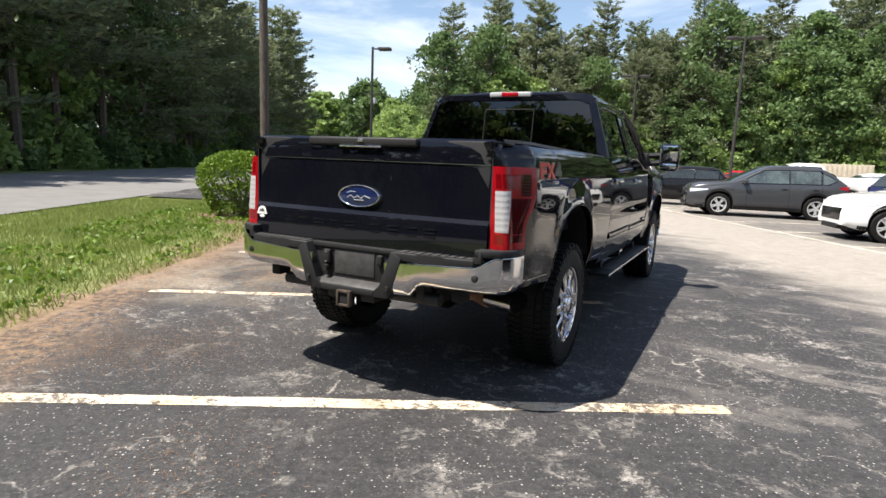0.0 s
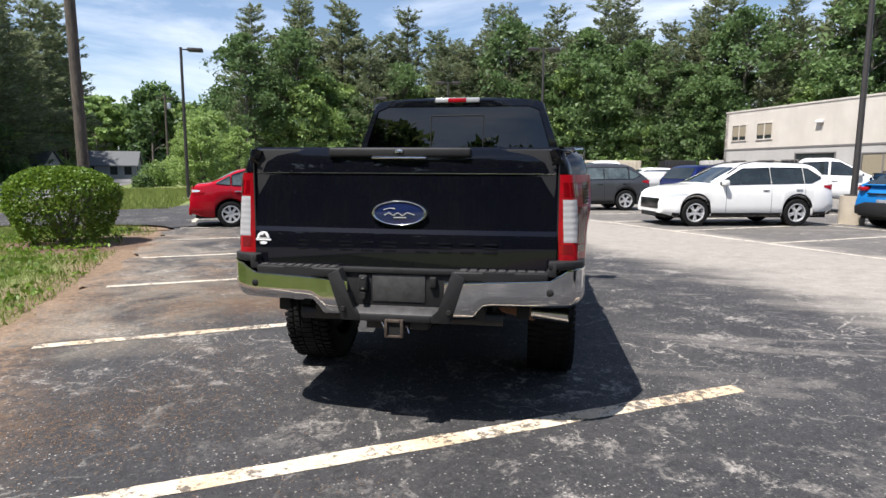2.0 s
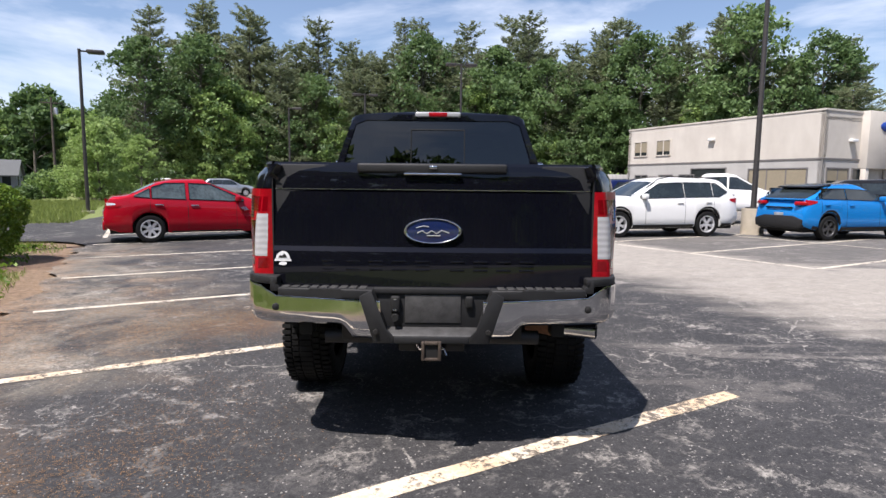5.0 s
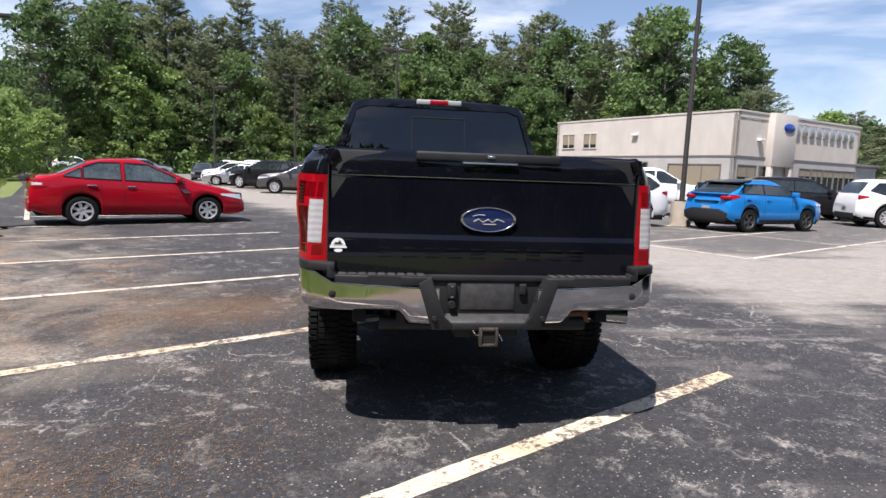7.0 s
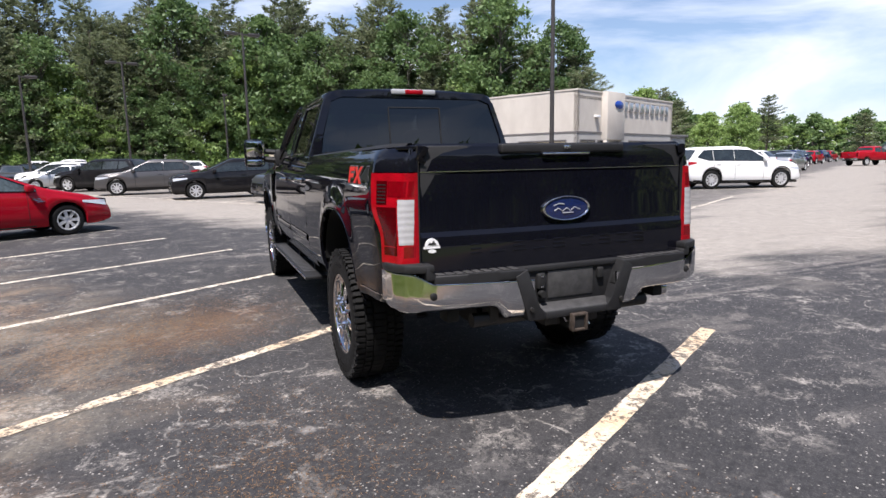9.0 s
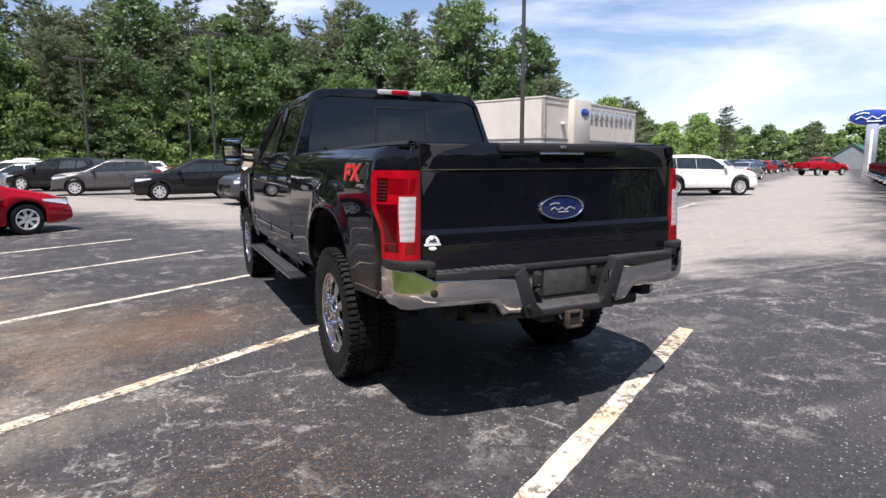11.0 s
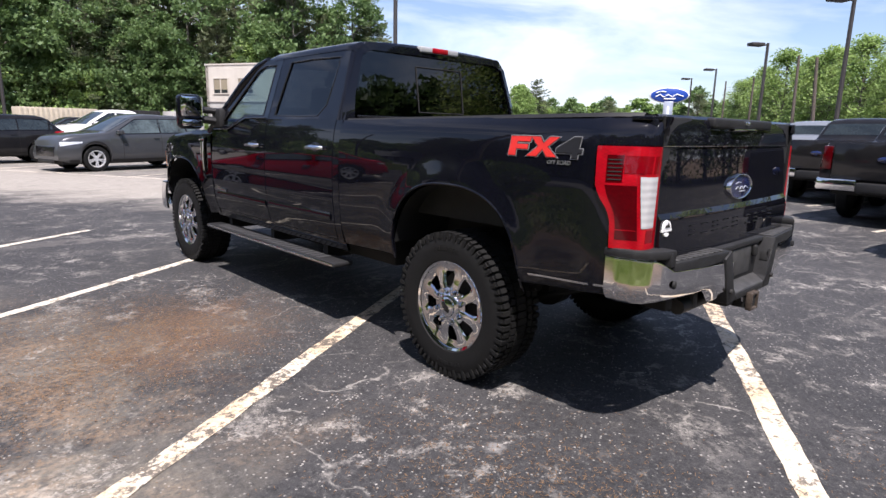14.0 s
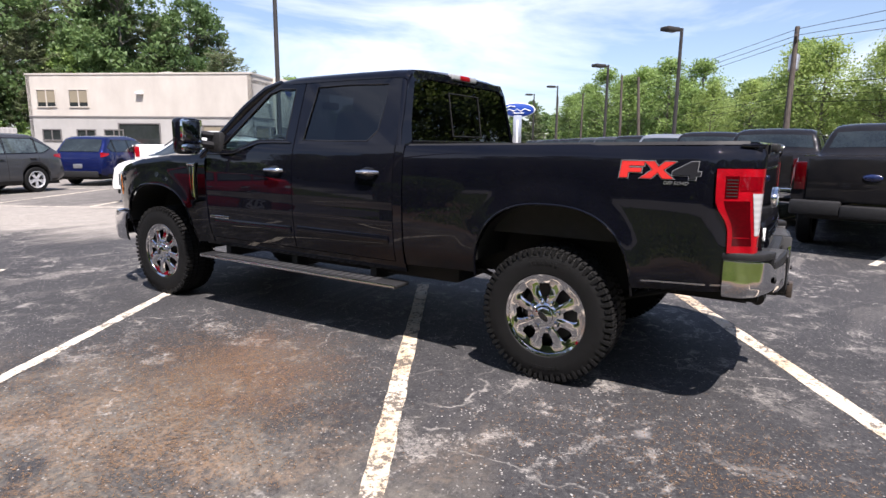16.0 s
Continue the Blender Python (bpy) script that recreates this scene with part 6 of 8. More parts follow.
def grass():
    """Blades on the lawn beside the stalls, thinner towards the bare verge."""
    rng = np.random.default_rng(6)
    n = 150000
    u = rng.uniform(-8.5, -2.6, n)
    v = rng.uniform(-7.0, 13.2, n)
    thin = np.interp(u, [-8.5, -4.6, -3.4, -2.6], [1, 0.95, 0.35, 0.08])
    clump = np.sin(u * 3.1 + np.sin(v * 2.3)) * np.sin(v * 2.7 + np.cos(u * 1.9))
    keep = (rng.random(n) < thin * (0.75 + 0.3 * clump)) & np.array([inside(a, b) for a, b in zip(u, v)]) & (np.hypot(u + 3.9, v - 9.1) > 1.25 + 0.5 * rng.random(n))
    u, v = u[keep], v[keep]
    n = len(u)
    x = u * DU.x + v * DV.x
    y = u * DU.y + v * DV.y
    hgt = rng.uniform(0.015, 0.060, n) * (1 + 0.5 * (rng.random(n) < 0.05))
    a = rng.uniform(0, 2 * np.pi, n)
    wd = rng.uniform(0.004, 0.011, n)
    base = np.stack([x, y, np.full(n, -0.05)], 1)
    sd = np.stack([np.cos(a), np.sin(a), np.zeros(n)], 1)
    tip = base + np.stack([rng.normal(0, 0.03, n), rng.normal(0, 0.03, n), hgt + 0.04], 1)
    vv = np.stack([base - sd * wd[:, None], base + sd * wd[:, None], tip], 1).reshape(-1, 3)
    k = 16000
    u2, v2 = rng.uniform(-8.3, -1.8, k), rng.uniform(19.2, 42.0, k)
    ok = u2 < -2.9 + 0.06 * (v2 - 19)
    b2 = np.stack([u2 * DU.x + v2 * DV.x, u2 * DU.y + v2 * DV.y, np.full(k, -0.05)], 1)[ok]
    a2 = rng.uniform(0, 2 * np.pi, len(b2))
    s2 = np.stack([np.cos(a2), np.sin(a2), np.zeros(len(b2))], 1) * 0.03
    t2 = b2 + np.stack([rng.normal(0, 0.05, len(b2)), rng.normal(0, 0.05, len(b2)), rng.uniform(0.10, 0.26, len(b2))], 1)
    vv = np.concatenate([vv, np.stack([b2 - s2, b2 + s2, t2], 1).reshape(-1, 3)])
    n = len(vv) // 3
    tagged(new("lawn_grass", leaf_mesh("lawn_grass", vv, np.arange(n * 3).reshape(n, 3), M_GRASS)), "short green grass thinning to bare soil", "grass", "", "stuff")


grass()


def weeds():
    """Low broad-leaved weeds along the verge."""
    rng = np.random.default_rng(16)
    k = 260
    u = rng.uniform(-6.2, -3.3, k)
    v = rng.uniform(0.5, 12.0, k)
    ok = np.array([inside(a + 0.1, b) for a, b in zip(u, v)])
    u, v = u[ok], v[ok]
    cs = np.stack([u * DU.x + v * DV.x, u * DU.y + v * DV.y, np.full(len(u), -0.02)], 1)
    p = np.repeat(cs, 16, 0) + rng.normal(0, 1, (len(cs) * 16, 3)) * np.array([0.09, 0.09, 0.0]) + np.array([0, 0, 0.05]) * rng.random((len(cs) * 16, 1))
    up = unit(rng.normal(size=p.shape) + np.array([0, 0, 0.7]))
    sd = unit(np.cross(up, rng.normal(size=p.shape)))
    s = rng.uniform(0.05, 0.11, len(p))
    vv, f = quads(p, up, sd, s * 0.6, s)
    tagged(new("verge_weeds", leaf_mesh("verge_weeds", vv, f, M_HEDGE)), "low broad-leaved weeds in the thin lawn", "weeds", "", "stuff")


weeds()


def litter():
    """Brown pine needles drifted on the asphalt and along the verge."""
    rng = np.random.default_rng(11)
    pts = []
    for u, v, su, sv, n in ((-2.0, 2.6, 0.55, 0.45, 2600), (-1.6, 0.3, 0.30, 0.35, 900), (-3.1, 5.0, 0.25, 2.6, 6600), (-3.3, 0.5, 0.25, 1.8, 3500), (-2.7, -0.2, 0.6, 0.5, 1200), (-1.3, -1.9, 0.25, 0.3, 500), (-3.0, 9.5, 0.3, 1.2, 1800), (-1.0, 2.55, 0.55, 0.4, 10400), (-0.5, 3.0, 0.4, 0.25, 1800), (-2.2, -0.35, 0.45, 0.30, 2600), (-1.7, 3.6, 0.8, 0.3, 5200)):
        pts.append(np.stack([rng.normal(u, su, n), rng.normal(v, sv, n)], 1))
    q = np.concatenate(pts)
    n = len(q)
    p = np.stack([q[:, 0] * DU.x + q[:, 1] * DV.x, q[:, 0] * DU.y + q[:, 1] * DV.y, np.full(n, 0.006) + rng.random(n) * 0.004], 1)
    a = rng.uniform(0, 2 * np.pi, n)
    up = np.stack([np.cos(a), np.sin(a), np.zeros(n)], 1)
    sd = np.stack([-np.sin(a), np.cos(a), np.zeros(n)], 1)
    s = rng.uniform(0.012, 0.034, n)
    v, f = quads(p, up, sd, s * 0.0 + 0.0036, s)
    tagged(new("needle_litter", leaf_mesh("needle_litter", v, f, M_LITTER)), "dry brown pine needles scattered on the asphalt", "litter", "", "stuff")


litter()

# ---- the black heavy-duty pickup ----
AX_R, AX_F, TYRE_R = 0.0, 4.057, 0.440
truck = thing("pickup_truck", "glossy black lifted crew-cab pickup with chrome bumpers, parked across stall lines", "pickup")
SIDE = [(0.56, 0.925), (0.66, 0.955), (0.76, 0.988), (0.92, 1.002), (1.06, 1.004), (1.22, 1.006), (1.36, 1.000), (1.44, 0.988), (1.49, 0.968), (1.52, 0.940), (1.54, 0.90)]


def arch(y, yw, half=0.522, base=0.60, rise=0.555, p=2.5):
    t = abs(y - yw) / half
    return base + rise * (1 - t ** p) ** (1 / p) if t < 1 else 0.0


def arch_near(y, z, yw, half, base, rise):
    """How far outside the wheel arch a place lies, in metres (rough)."""
    q = math.hypot((y - yw) / half, max(0.0, z - base) / rise) if z > base else abs(y - yw) / half
    return (q - 1) * half


def body_x(y, z, flare=True):
    x = smooth_list(SIDE, z, 0.03)
    if flare:
        for yw, args in ((AX_R, (0.522, 0.60, 0.555)), (AX_F, (0.545, 0.56, 0.545))):
            d = arch_near(y, z, yw, *args)
            if -0.05 < d < 0.16:
                t = 1 - max(0.0, d) / 0.16
                x += 0.018 * t * t * (3 - 2 * t)
    if y < -0.92:
        x -= lerp_list([(0.95, 0.100), (1.35, 0.150)], z) * ((-0.92 - y) / 0.25) ** 1.3
    if y > 4.35:
        x -= 0.16 * ((y - 4.35) / 0.60) ** 2
    return x


def cab_x(y, z):
    """The cab's side: body below the belt, leaning glass above it."""
    if z <= 1.50:
        return lerp_list([(0.56, 0.925), (0.66, 0.955), (0.76, 0.980), (0.90, 0.989), (0.925, 0.9965), (1.05, 0.993), (1.075, 0.9985), (1.25, 0.993), (1.36, 0.982), (1.44, 0.970), (1.50, 0.952)], z)
    return 0.952 - 0.335 * (z - 1.50) - 0.10 * max(0.0, z - 1.90) ** 1.5


def column_panel(ys, low, high, fx, rows=14, depth=0.022):
    """A panel of upright strips: low and high give its edges, fx its half width."""
    out = []
    for y in ys:
        a, b = low(y), high(y)
        out.append([(fx(y, a + (b - a) * j / rows), y, a + (b - a) * j / rows) for j in range(rows + 1)])
    return thick_in(grid(out), depth)


def thick_in(bm, depth):
    bmesh.ops.recalc_face_normals(bm, faces=bm.faces)
    if sum(f.normal.x * f.calc_area() for f in bm.faces) < 0:
        bmesh.ops.reverse_faces(bm, faces=bm.faces)
    bmesh.ops.solidify(bm, geom=list(bm.faces), thickness=depth)
    return bm


def both(name, make, material, label="", smooth=40.0, parent=None):
    """The same part on the right side and, mirrored, on the left."""
    obs = []
    for s in (1, -1):
        bm = make()
        if s < 0:
            mirror_x(bm)
        obs.append(part(name, bm, material, parent or truck, label, smooth))
    return obs


def spread(a, b, step, marks=()):
    n = max(2, int((b - a) / step))
    ys = {a + (b - a) * i / n for i in range(n + 1)}
    for yw, half in marks:
        for k in range(-14, 15):
            y = yw + half * math.sin(math.pi / 2 * k / 14)
            if a < y < b:
                ys.add(y)
        for y in (yw - half - 0.001, yw + half + 0.001):
            if a < y < b:
                ys.add(y)
    return sorted(ys)


def bed_low(y):
    return max(arch(y, AX_R), lerp_list([(-1.17, 0.745), (-0.55, 0.70), (0.54, 0.66), (1.1, 0.64)], y))


def bed_top(y):
    return lerp_list([(-1.17, 1.535), (1.1, 1.50)], y)


both("bed_side", lambda: column_panel(spread(-1.120, 1.098, 0.06, ((AX_R, 0.522),)), bed_low, bed_top, body_x, 18), M_BLACK)
both("bed_rail_cap", lambda: grid([[(body_x(y, 1.50) - 0.015, y, bed_top(y) - 0.006), (body_x(y, 1.50) - 0.03, y, bed_top(y) + 0.012), (min(0.84, body_x(y, 1.50) - 0.05), y, bed_top(y) + 0.012), (min(0.83, body_x(y, 1.50) - 0.06), y, bed_top(y) - 0.05), (min(0.83, body_x(y, 1.50) - 0.06), y, 0.98)] for y in spread(-1.065, 1.095, 0.1)]), M_PLASTIC)
both("rear_corner_post", lambda: box(0.838, 0.862, -1.128, -1.05, 0.90, 1.520, 0.008), M_BLACK)
part("bed_floor", box(-0.83, 0.83, -1.10, 1.095, 0.93, 0.98), M_PLASTIC, truck)
part("bed_front_wall", box(-0.86, 0.86, 1.05, 1.098, 0.70, 1.50, 0.01), M_BLACK, truck)


def arch_lip(yw, half, base, rise):
    pts = []
    for k in range(41):
        y = yw + half * math.sin(math.pi / 2 * (k - 20) / 20)
        z = max(base, arch(y, yw, half, base, rise))
        pts.append((body_x(y, z) - 0.004, y, z))
    pts = [(pts[0][0] - 0.012, pts[0][1], base - 0.0)] + pts[1:]
    return tube(pts, 0.008, 6)


def liner(yw, half, base, rise):
    rows = []
    for k in range(25):
        y = yw + half * 0.985 * math.sin(math.pi / 2 * (k - 12) / 12)
        z = max(base, arch(y, yw, half, base, rise)) - 0.006
        rows.append([(0.975, y, z), (0.52, y, z)])
    bm = grid(rows)
    n = len(rows)
    bm.verts.ensure_lookup_table()
    bm.faces.new([bm.verts[2 * i + 1] for i in range(n)])
    return bm


both("wheel_arch_lip", lambda: arch_lip(AX_R, 0.522, 0.64, 0.515), M_BLACK)
both("wheel_well_liner", lambda: liner(AX_R, 0.522, 0.60, 0.555), M_CHASSIS)
both("wheel_well_liner", lambda: liner(AX_F, 0.545, 0.56, 0.545), M_CHASSIS)
# bright metal strip stands in for the reflection along the lower flange
both("bed_side_seam", lambda: grid([[(body_x(y, z) + 0.0025, y, z) for z in (lerp_list([(-1.15, 0.785), (-0.56, 0.755)], y), lerp_list([(-1.15, 0.775), (-0.56, 0.745)], y))] for y in spread(-1.13, -0.58, 0.07)]), M_ALLOY, "thin bright reflection line of the lower bed flange")

# tailgate
TG = [(0.875, -1.184), (0.89, -1.200), (0.97, -1.199), (1.06, -1.196), (1.082, -1.193), (1.106, -1.178), (1.14, -1.175), (1.25, -1.170), (1.36, -1.165), (1.388, -1.164), (1.394, -1.158), (1.402, -1.167), (1.46, -1.165), (1.495, -1.161), (1.525, -1.152), (1.54, -1.134), (1.54, -1.09)]


def gate_y(x, z):
    return lerp_list(TG, z) + 0.030 * (x / 0.83) ** 2


gate = part("tailgate", thick(grid([[(x, y + 0.030 * (x / 0.83) ** 2, z) for z, y in TG] for x in [-0.828 + 1.656 * i / 24 for i in range(25)]]), 0.03, (0, -1, 0)), M_BLACK, truck, "gloss black tailgate with a folded ledge and embossed lower panel", 22)
part("gate_inner", box(-0.82, 0.82, -1.14, -1.085, 0.90, 1.53, 0.01), M_PLASTIC, gate)
for s in (-1, 1):
    part("gate_gap", box(min(s * 0.829, s * 0.836), max(s * 0.829, s * 0.836), -1.150, -1.10, 0.88, 1.53), M_CHASSIS, gate)
# metal strip paints the highlight on the upper crease of the black gate
part("split_highlight", grid([[(x, gate_y(x, 1.402) - 0.0025, 1.4005), (x, gate_y(x, 1.402) - 0.0025, 1.4045)] for x in [-0.82 + 1.64 * i / 12 for i in range(13)]]), M_ALLOY, gate, "thin bright strip for the light caught along the tailgate's seam")
part("gate_top_trim", moved(box(-0.39, 0.38, -0.035, 0.035, -0.028, 0.022, 0.012, 3), Matrix.Translation((0, -1.142, 1.515))), M_PLASTIC, gate, "matt black handle trim on the tailgate's top")
part("chrome_strip", box(-0.150, 0.145, -1.184, -1.166, 1.478, 1.489, 0.004), M_CHROME, gate)
part("rear_camera", join(box(-0.022, 0.022, -1.188, -1.155, 1.507, 1.527, 0.006), moved(lathe([(0.0, 0.012), (0.007, 0.010), (0.009, 0.0)], 12, "z"), Matrix.Translation((0, -1.186, 1.516)) @ Matrix.Rotation(math.pi / 2, 4, "X"))), M_ALLOY, gate)
# embossed lettering on the gate, as shallow bars
for i, x in enumerate((-0.57, -0.45, -0.33, -0.21, -0.09, 0.09, 0.21, 0.33, 0.45)):
    for z in ((1.034, 0.99) if i % 2 else (1.034, 1.012, 0.99)):
        part("embossed_bar", box(x, x + 0.075, gate_y(x, z) - 0.0028, gate_y(x, z) + 0.004, z - 0.005, z + 0.005, 0.002), M_BLACK, gate)
# dealer's round white sticker
SX, SZ, SK = -0.777, 1.030, 0.76
SY = gate_y(SX, SZ)
part("dealer_sticker", slab([(SX + 0.048 * SK * math.cos(math.pi * k / 16), SZ + 0.012 * SK + 0.052 * SK * math.sin(math.pi * k / 16)) for k in range(17)], SY - 0.006, SY + 0.004, "xz"), M_WHITE, gate, "white dealer sticker with a mountain shape")
part("sticker_bar", box(SX - 0.057 * SK, SX + 0.057 * SK, SY - 0.0055, SY + 0.004, SZ - 0.003 * SK, SZ + 0.010 * SK), M_WHITE, gate)
part("sticker_oval", slab([(SX + 0.028 * SK * math.cos(math.pi * k / 10), SZ - 0.020 * SK + 0.012 * SK * math.sin(math.pi * k / 10)) for k in range(20)], SY - 0.0055, SY + 0.004, "xz"), M_WHITE, gate)
part("sticker_peak", slab([(SX + a * SK, SZ + b * SK) for a, b in ((-0.030, 0.022), (-0.015, 0.040), (-0.005, 0.032), (0.010, 0.050), (0.030, 0.022))], SY - 0.008, SY - 0.005, "xz"), M_STEEL, gate)
# oval emblem
EM = Matrix.Translation((0, -1.171, 1.193)) @ Matrix.Rotation(math.pi / 2, 4, "X")
part("emblem_rim", lathe([(0.90, 0.016), (0.94, 0.022), (1.0, 0.018), (1.03, 0.0)], 64, "z"), M_CHROME, gate).matrix_basis = EM @ Matrix.Diagonal((0.150, 0.066, 1, 1))
emb = part("emblem_face", lathe([(0.0, 0.020), (0.5, 0.019), (0.91, 0.015), (0.93, 0.0)], 64, "z"), M_EMBLEM, gate, "deep blue oval emblem")
emb.matrix_basis = EM @ Matrix.Diagonal((0.150, 0.066, 1, 1))
for pts in (((-0.085, 0.016), (-0.05, 0.026), (-0.02, 0.022)), ((-0.08, -0.012), (-0.055, 0.002), (-0.03, -0.014), (-0.005, 0.002), (0.02, -0.014), (0.045, 0.004), (0.085, -0.010)), ((-0.03, -0.024), (0.04, -0.024))):
    part("emblem_stroke", tube([(x, z, 0.0215 - 0.004 * (x / 0.1) ** 2) for x, z in pts], 0.0026, 6), M_STROKE, gate).matrix_basis = EM

# tail lights
LAMP = [(0.955, -1.014), (1.07, -1.010), (1.12, -0.996), (1.185, -0.956), (1.23, -0.940), (1.40, -0.934)]


def lamp_point(z, t, off=0.014):
    """t goes from the lamp's front edge on the side (0) round the corner to its inner edge (1)."""
    yf = lerp_list(LAMP, z)
    if t < 0.55:
        y = yf + (-1.104 - yf) * (t / 0.55)
        return (body_x(y, z) + off, y, z)
    if t < 0.72:
        a = (t - 0.55) / 0.17 * math.pi / 2
        xc = body_x(-1.104, z) + off
        return (xc - 0.045 * (1 - math.cos(a)), -1.104 - 0.045 * math.sin(a), z)
    x1 = body_x(-1.104, z) + off - 0.045
    u = (t - 0.72) / 0.28
    return (x1 + (0.832 - x1) * u, -1.149 - 0.003 * math.sin(u * math.pi), z)


def lamp_strip(z0, z1, t0, t1, off, nz=10, nt=12, depth=0.006):
    def lim(v):
        return v if isinstance(v, tuple) else (v, v)
    rows = []
    for i in range(nz + 1):
        k = i / nz
        z = z0 + (z1 - z0) * k
        a = lim(t0)[0] + (lim(t0)[1] - lim(t0)[0]) * k
        b = lim(t1)[0] + (lim(t1)[1] - lim(t1)[0]) * k
        rows.append([lamp_point(z, a + (b - a) * j / nt, off) for j in range(nt + 1)])
    return thick_in(grid(rows), depth)


both("corner_top", lambda: slab([(0.835, -1.142), (0.845, -1.135), (0.868, -1.10), (0.905, -1.03), (0.835, -1.03)], 1.512, 1.530, "xy", 0.004), M_BLACK)
both("rear_corner", lambda: lamp_strip(1.404, 1.528, 0.0, 1.0, 0.002, 8, 24, 0.012), M_BLACK)
both("rear_corner", lambda: lamp_strip(0.880, 0.951, 0.0, 1.0, 0.002, 3, 24, 0.012), M_BLACK)
for lamp in both("tail_light", lambda: lamp_strip(0.955, 1.400, 0.0, 1.0, 0.014, 18, 24, 0.014), M_RED, "red tail lamp with a white reversing lens"):
    s = 1 if lamp.data.vertices[0].co.x > 0 else -1
    for nm, args, mt in (("reversing_lens", (1.050, 1.272, (0.63, 0.56), 0.997, 0.0185), M_RIBBED), ("inner_lens", (0.995, 1.232, 0.13, (0.60, 0.53), 0.0155), M_REDDARK), ("upper_lens", (1.285, 1.360, 0.36, 0.95, 0.0165), M_REDMID),
                         ("led_block", (1.245, 1.362, 0.14, 0.345, 0.0160), M_REDDARK), ("lower_lens", (0.985, 1.040, 0.69, 0.95, 0.0165), M_REDMID)):
        bm = lamp_strip(*args, 8, 10, 0.004)
        part(nm, bm if s > 0 else mirror_x(bm), mt, lamp)
    for k in range(6):
        bm = lamp_strip(1.255 + k * 0.017, 1.260 + k * 0.017, 0.16, 0.33, 0.0185, 1, 4, 0.003)
        part("led_bar", bm if s > 0 else mirror_x(bm), M_CHASSIS, lamp)
    bm = lamp_strip(1.036, 1.040, 0.14, 0.57, 0.0175, 1, 8, 0.003)
    part("lens_rib", bm if s > 0 else mirror_x(bm), M_RED, lamp)

# rear bumper
BPATH = [(0.985, -1.004), (0.985, -1.06), (0.968, -1.128), (0.925, -1.187), (0.86, -1.222), (0.78, -1.245), (0.62, -1.267), (0.46, -1.279), (0.36, -1.285), (0.26, -1.289)]
bumper = thing("rear_bumper", "", "")
bumper.parent = truck


def bumper_chrome():
    pts = []
    for (x0, y0), (x1, y1) in zip(BPATH, BPATH[1:]):
        for k in range(4):
            pts.append((x0 + (x1 - x0) * k / 4, y0 + (y1 - y0) * k / 4))
    pts.append(BPATH[-1])
    ln = [0.0]
    for p, q in zip(pts, pts[1:]):
        ln.append(ln[-1] + math.dist(p, q))
    rows = []
    for i, (x, y) in enumerate(pts):
        d = Vector(pts[min(i + 1, len(pts) - 1)]) - Vector(pts[max(i - 1, 0)])
        nx, ny = Vector((-d.y, d.x)).normalized()
        if nx * x + ny * (y + 0.6) < 0:
            nx, ny = -nx, -ny
        zt = lerp_list([(0.26, 0.842), (0.36, 0.845), (0.80, 0.860), (0.89, 0.912), (1.01, 0.922)], x)
        zl = lerp_list([(0.26, 0.640), (0.41, 0.645), (0.465, 0.712), (0.80, 0.712), (0.95, 0.708), (1.01, 0.704)], x)
        rows.append([(x + nx * o, y + ny * o, zl + (zt - zl) * t) for t, o in ((0, -0.045), (0.08, -0.022), (0.17, -0.008), (0.26, 0.0), (0.28, 0.002), (0.50, 0.0025), (0.75, 0.0025), (0.95, 0.002), (0.985, 0.002), (1, 0.001))])
    bm = grid(rows)
    bmesh.ops.recalc_face_normals(bm, faces=bm.faces)
    bmesh.ops.solidify(bm, geom=list(bm.faces), thickness=0.012)
    return bm


both("bumper_shell", bumper_chrome, M_CHROME, "polished chrome bumper section", 50, bumper)
both("step_pad", lambda: slab([(0.30, -1.286), (0.46, -1.279), (0.62, -1.266), (0.79, -1.242), (0.79, -1.165), (0.30, -1.165)], 0.852, 0.900, "xy", 0.008), M_PLASTIC, "", 40, bumper)
for k in range(9):
    both("tread_rib", lambda: box(0.335 + k * 0.050, 0.372 + k * 0.050, -1.268 + 0.004 * k, -1.185, 0.8995, 0.905, 0.002), M_SCUFF, "", 40, bumper)
both("bumper_end_cap", lambda: slab([(0.79, -1.243), (0.86, -1.221), (0.924, -1.186), (0.967, -1.127), (0.984, -1.06), (0.984, -0.99), (0.79, -0.99)], 0.915, 0.957, "xy", 0.010), M_PLASTIC, "", 40, bumper)
both("cap_slope", lambda: slab([(0.775, 0.880), (0.83, 0.880), (0.83, 0.945), (0.812, 0.945), (0.782, 0.905)], -1.236, -1.165, "xz", 0.004), M_PLASTIC, "", 40, bumper)
both("centre_wedge", lambda: slab([(0.300, 0.902), (0.368, 0.866), (0.294, 0.626), (0.19, 0.626), (0.19, 0.665), (0.232, 0.690)], -1.295, -1.19, "xz", 0.006), M_PLASTIC, "", 40, bumper)
both("wedge_socket", lambda: moved(box(-0.004, 0.004, -0.022, 0.022, -0.026, 0.026, 0.003), Matrix.Translation((0.2655, -1.262, 0.795)) @ Matrix.Rotation(radians(17), 4, "Y")), M_CHASSIS, "", 40, bumper)
part("centre_lip", box(-0.191, 0.191, -1.298, -1.19, 0.626, 0.664, 0.007), M_PLASTIC, bumper)
part("lip_slope", slab([(-1.293, 0.655), (-1.293, 0.668), (-1.214, 0.700), (-1.214, 0.655)], -0.236, 0.236, "yz", 0.003), M_SCUFF, bumper, "scuffed sloping sill under the plate recess")
part("centre_step", box(-0.302, 0.302, -1.236, -1.163, 0.872, 0.901, 0.006), M_PLASTIC, bumper)
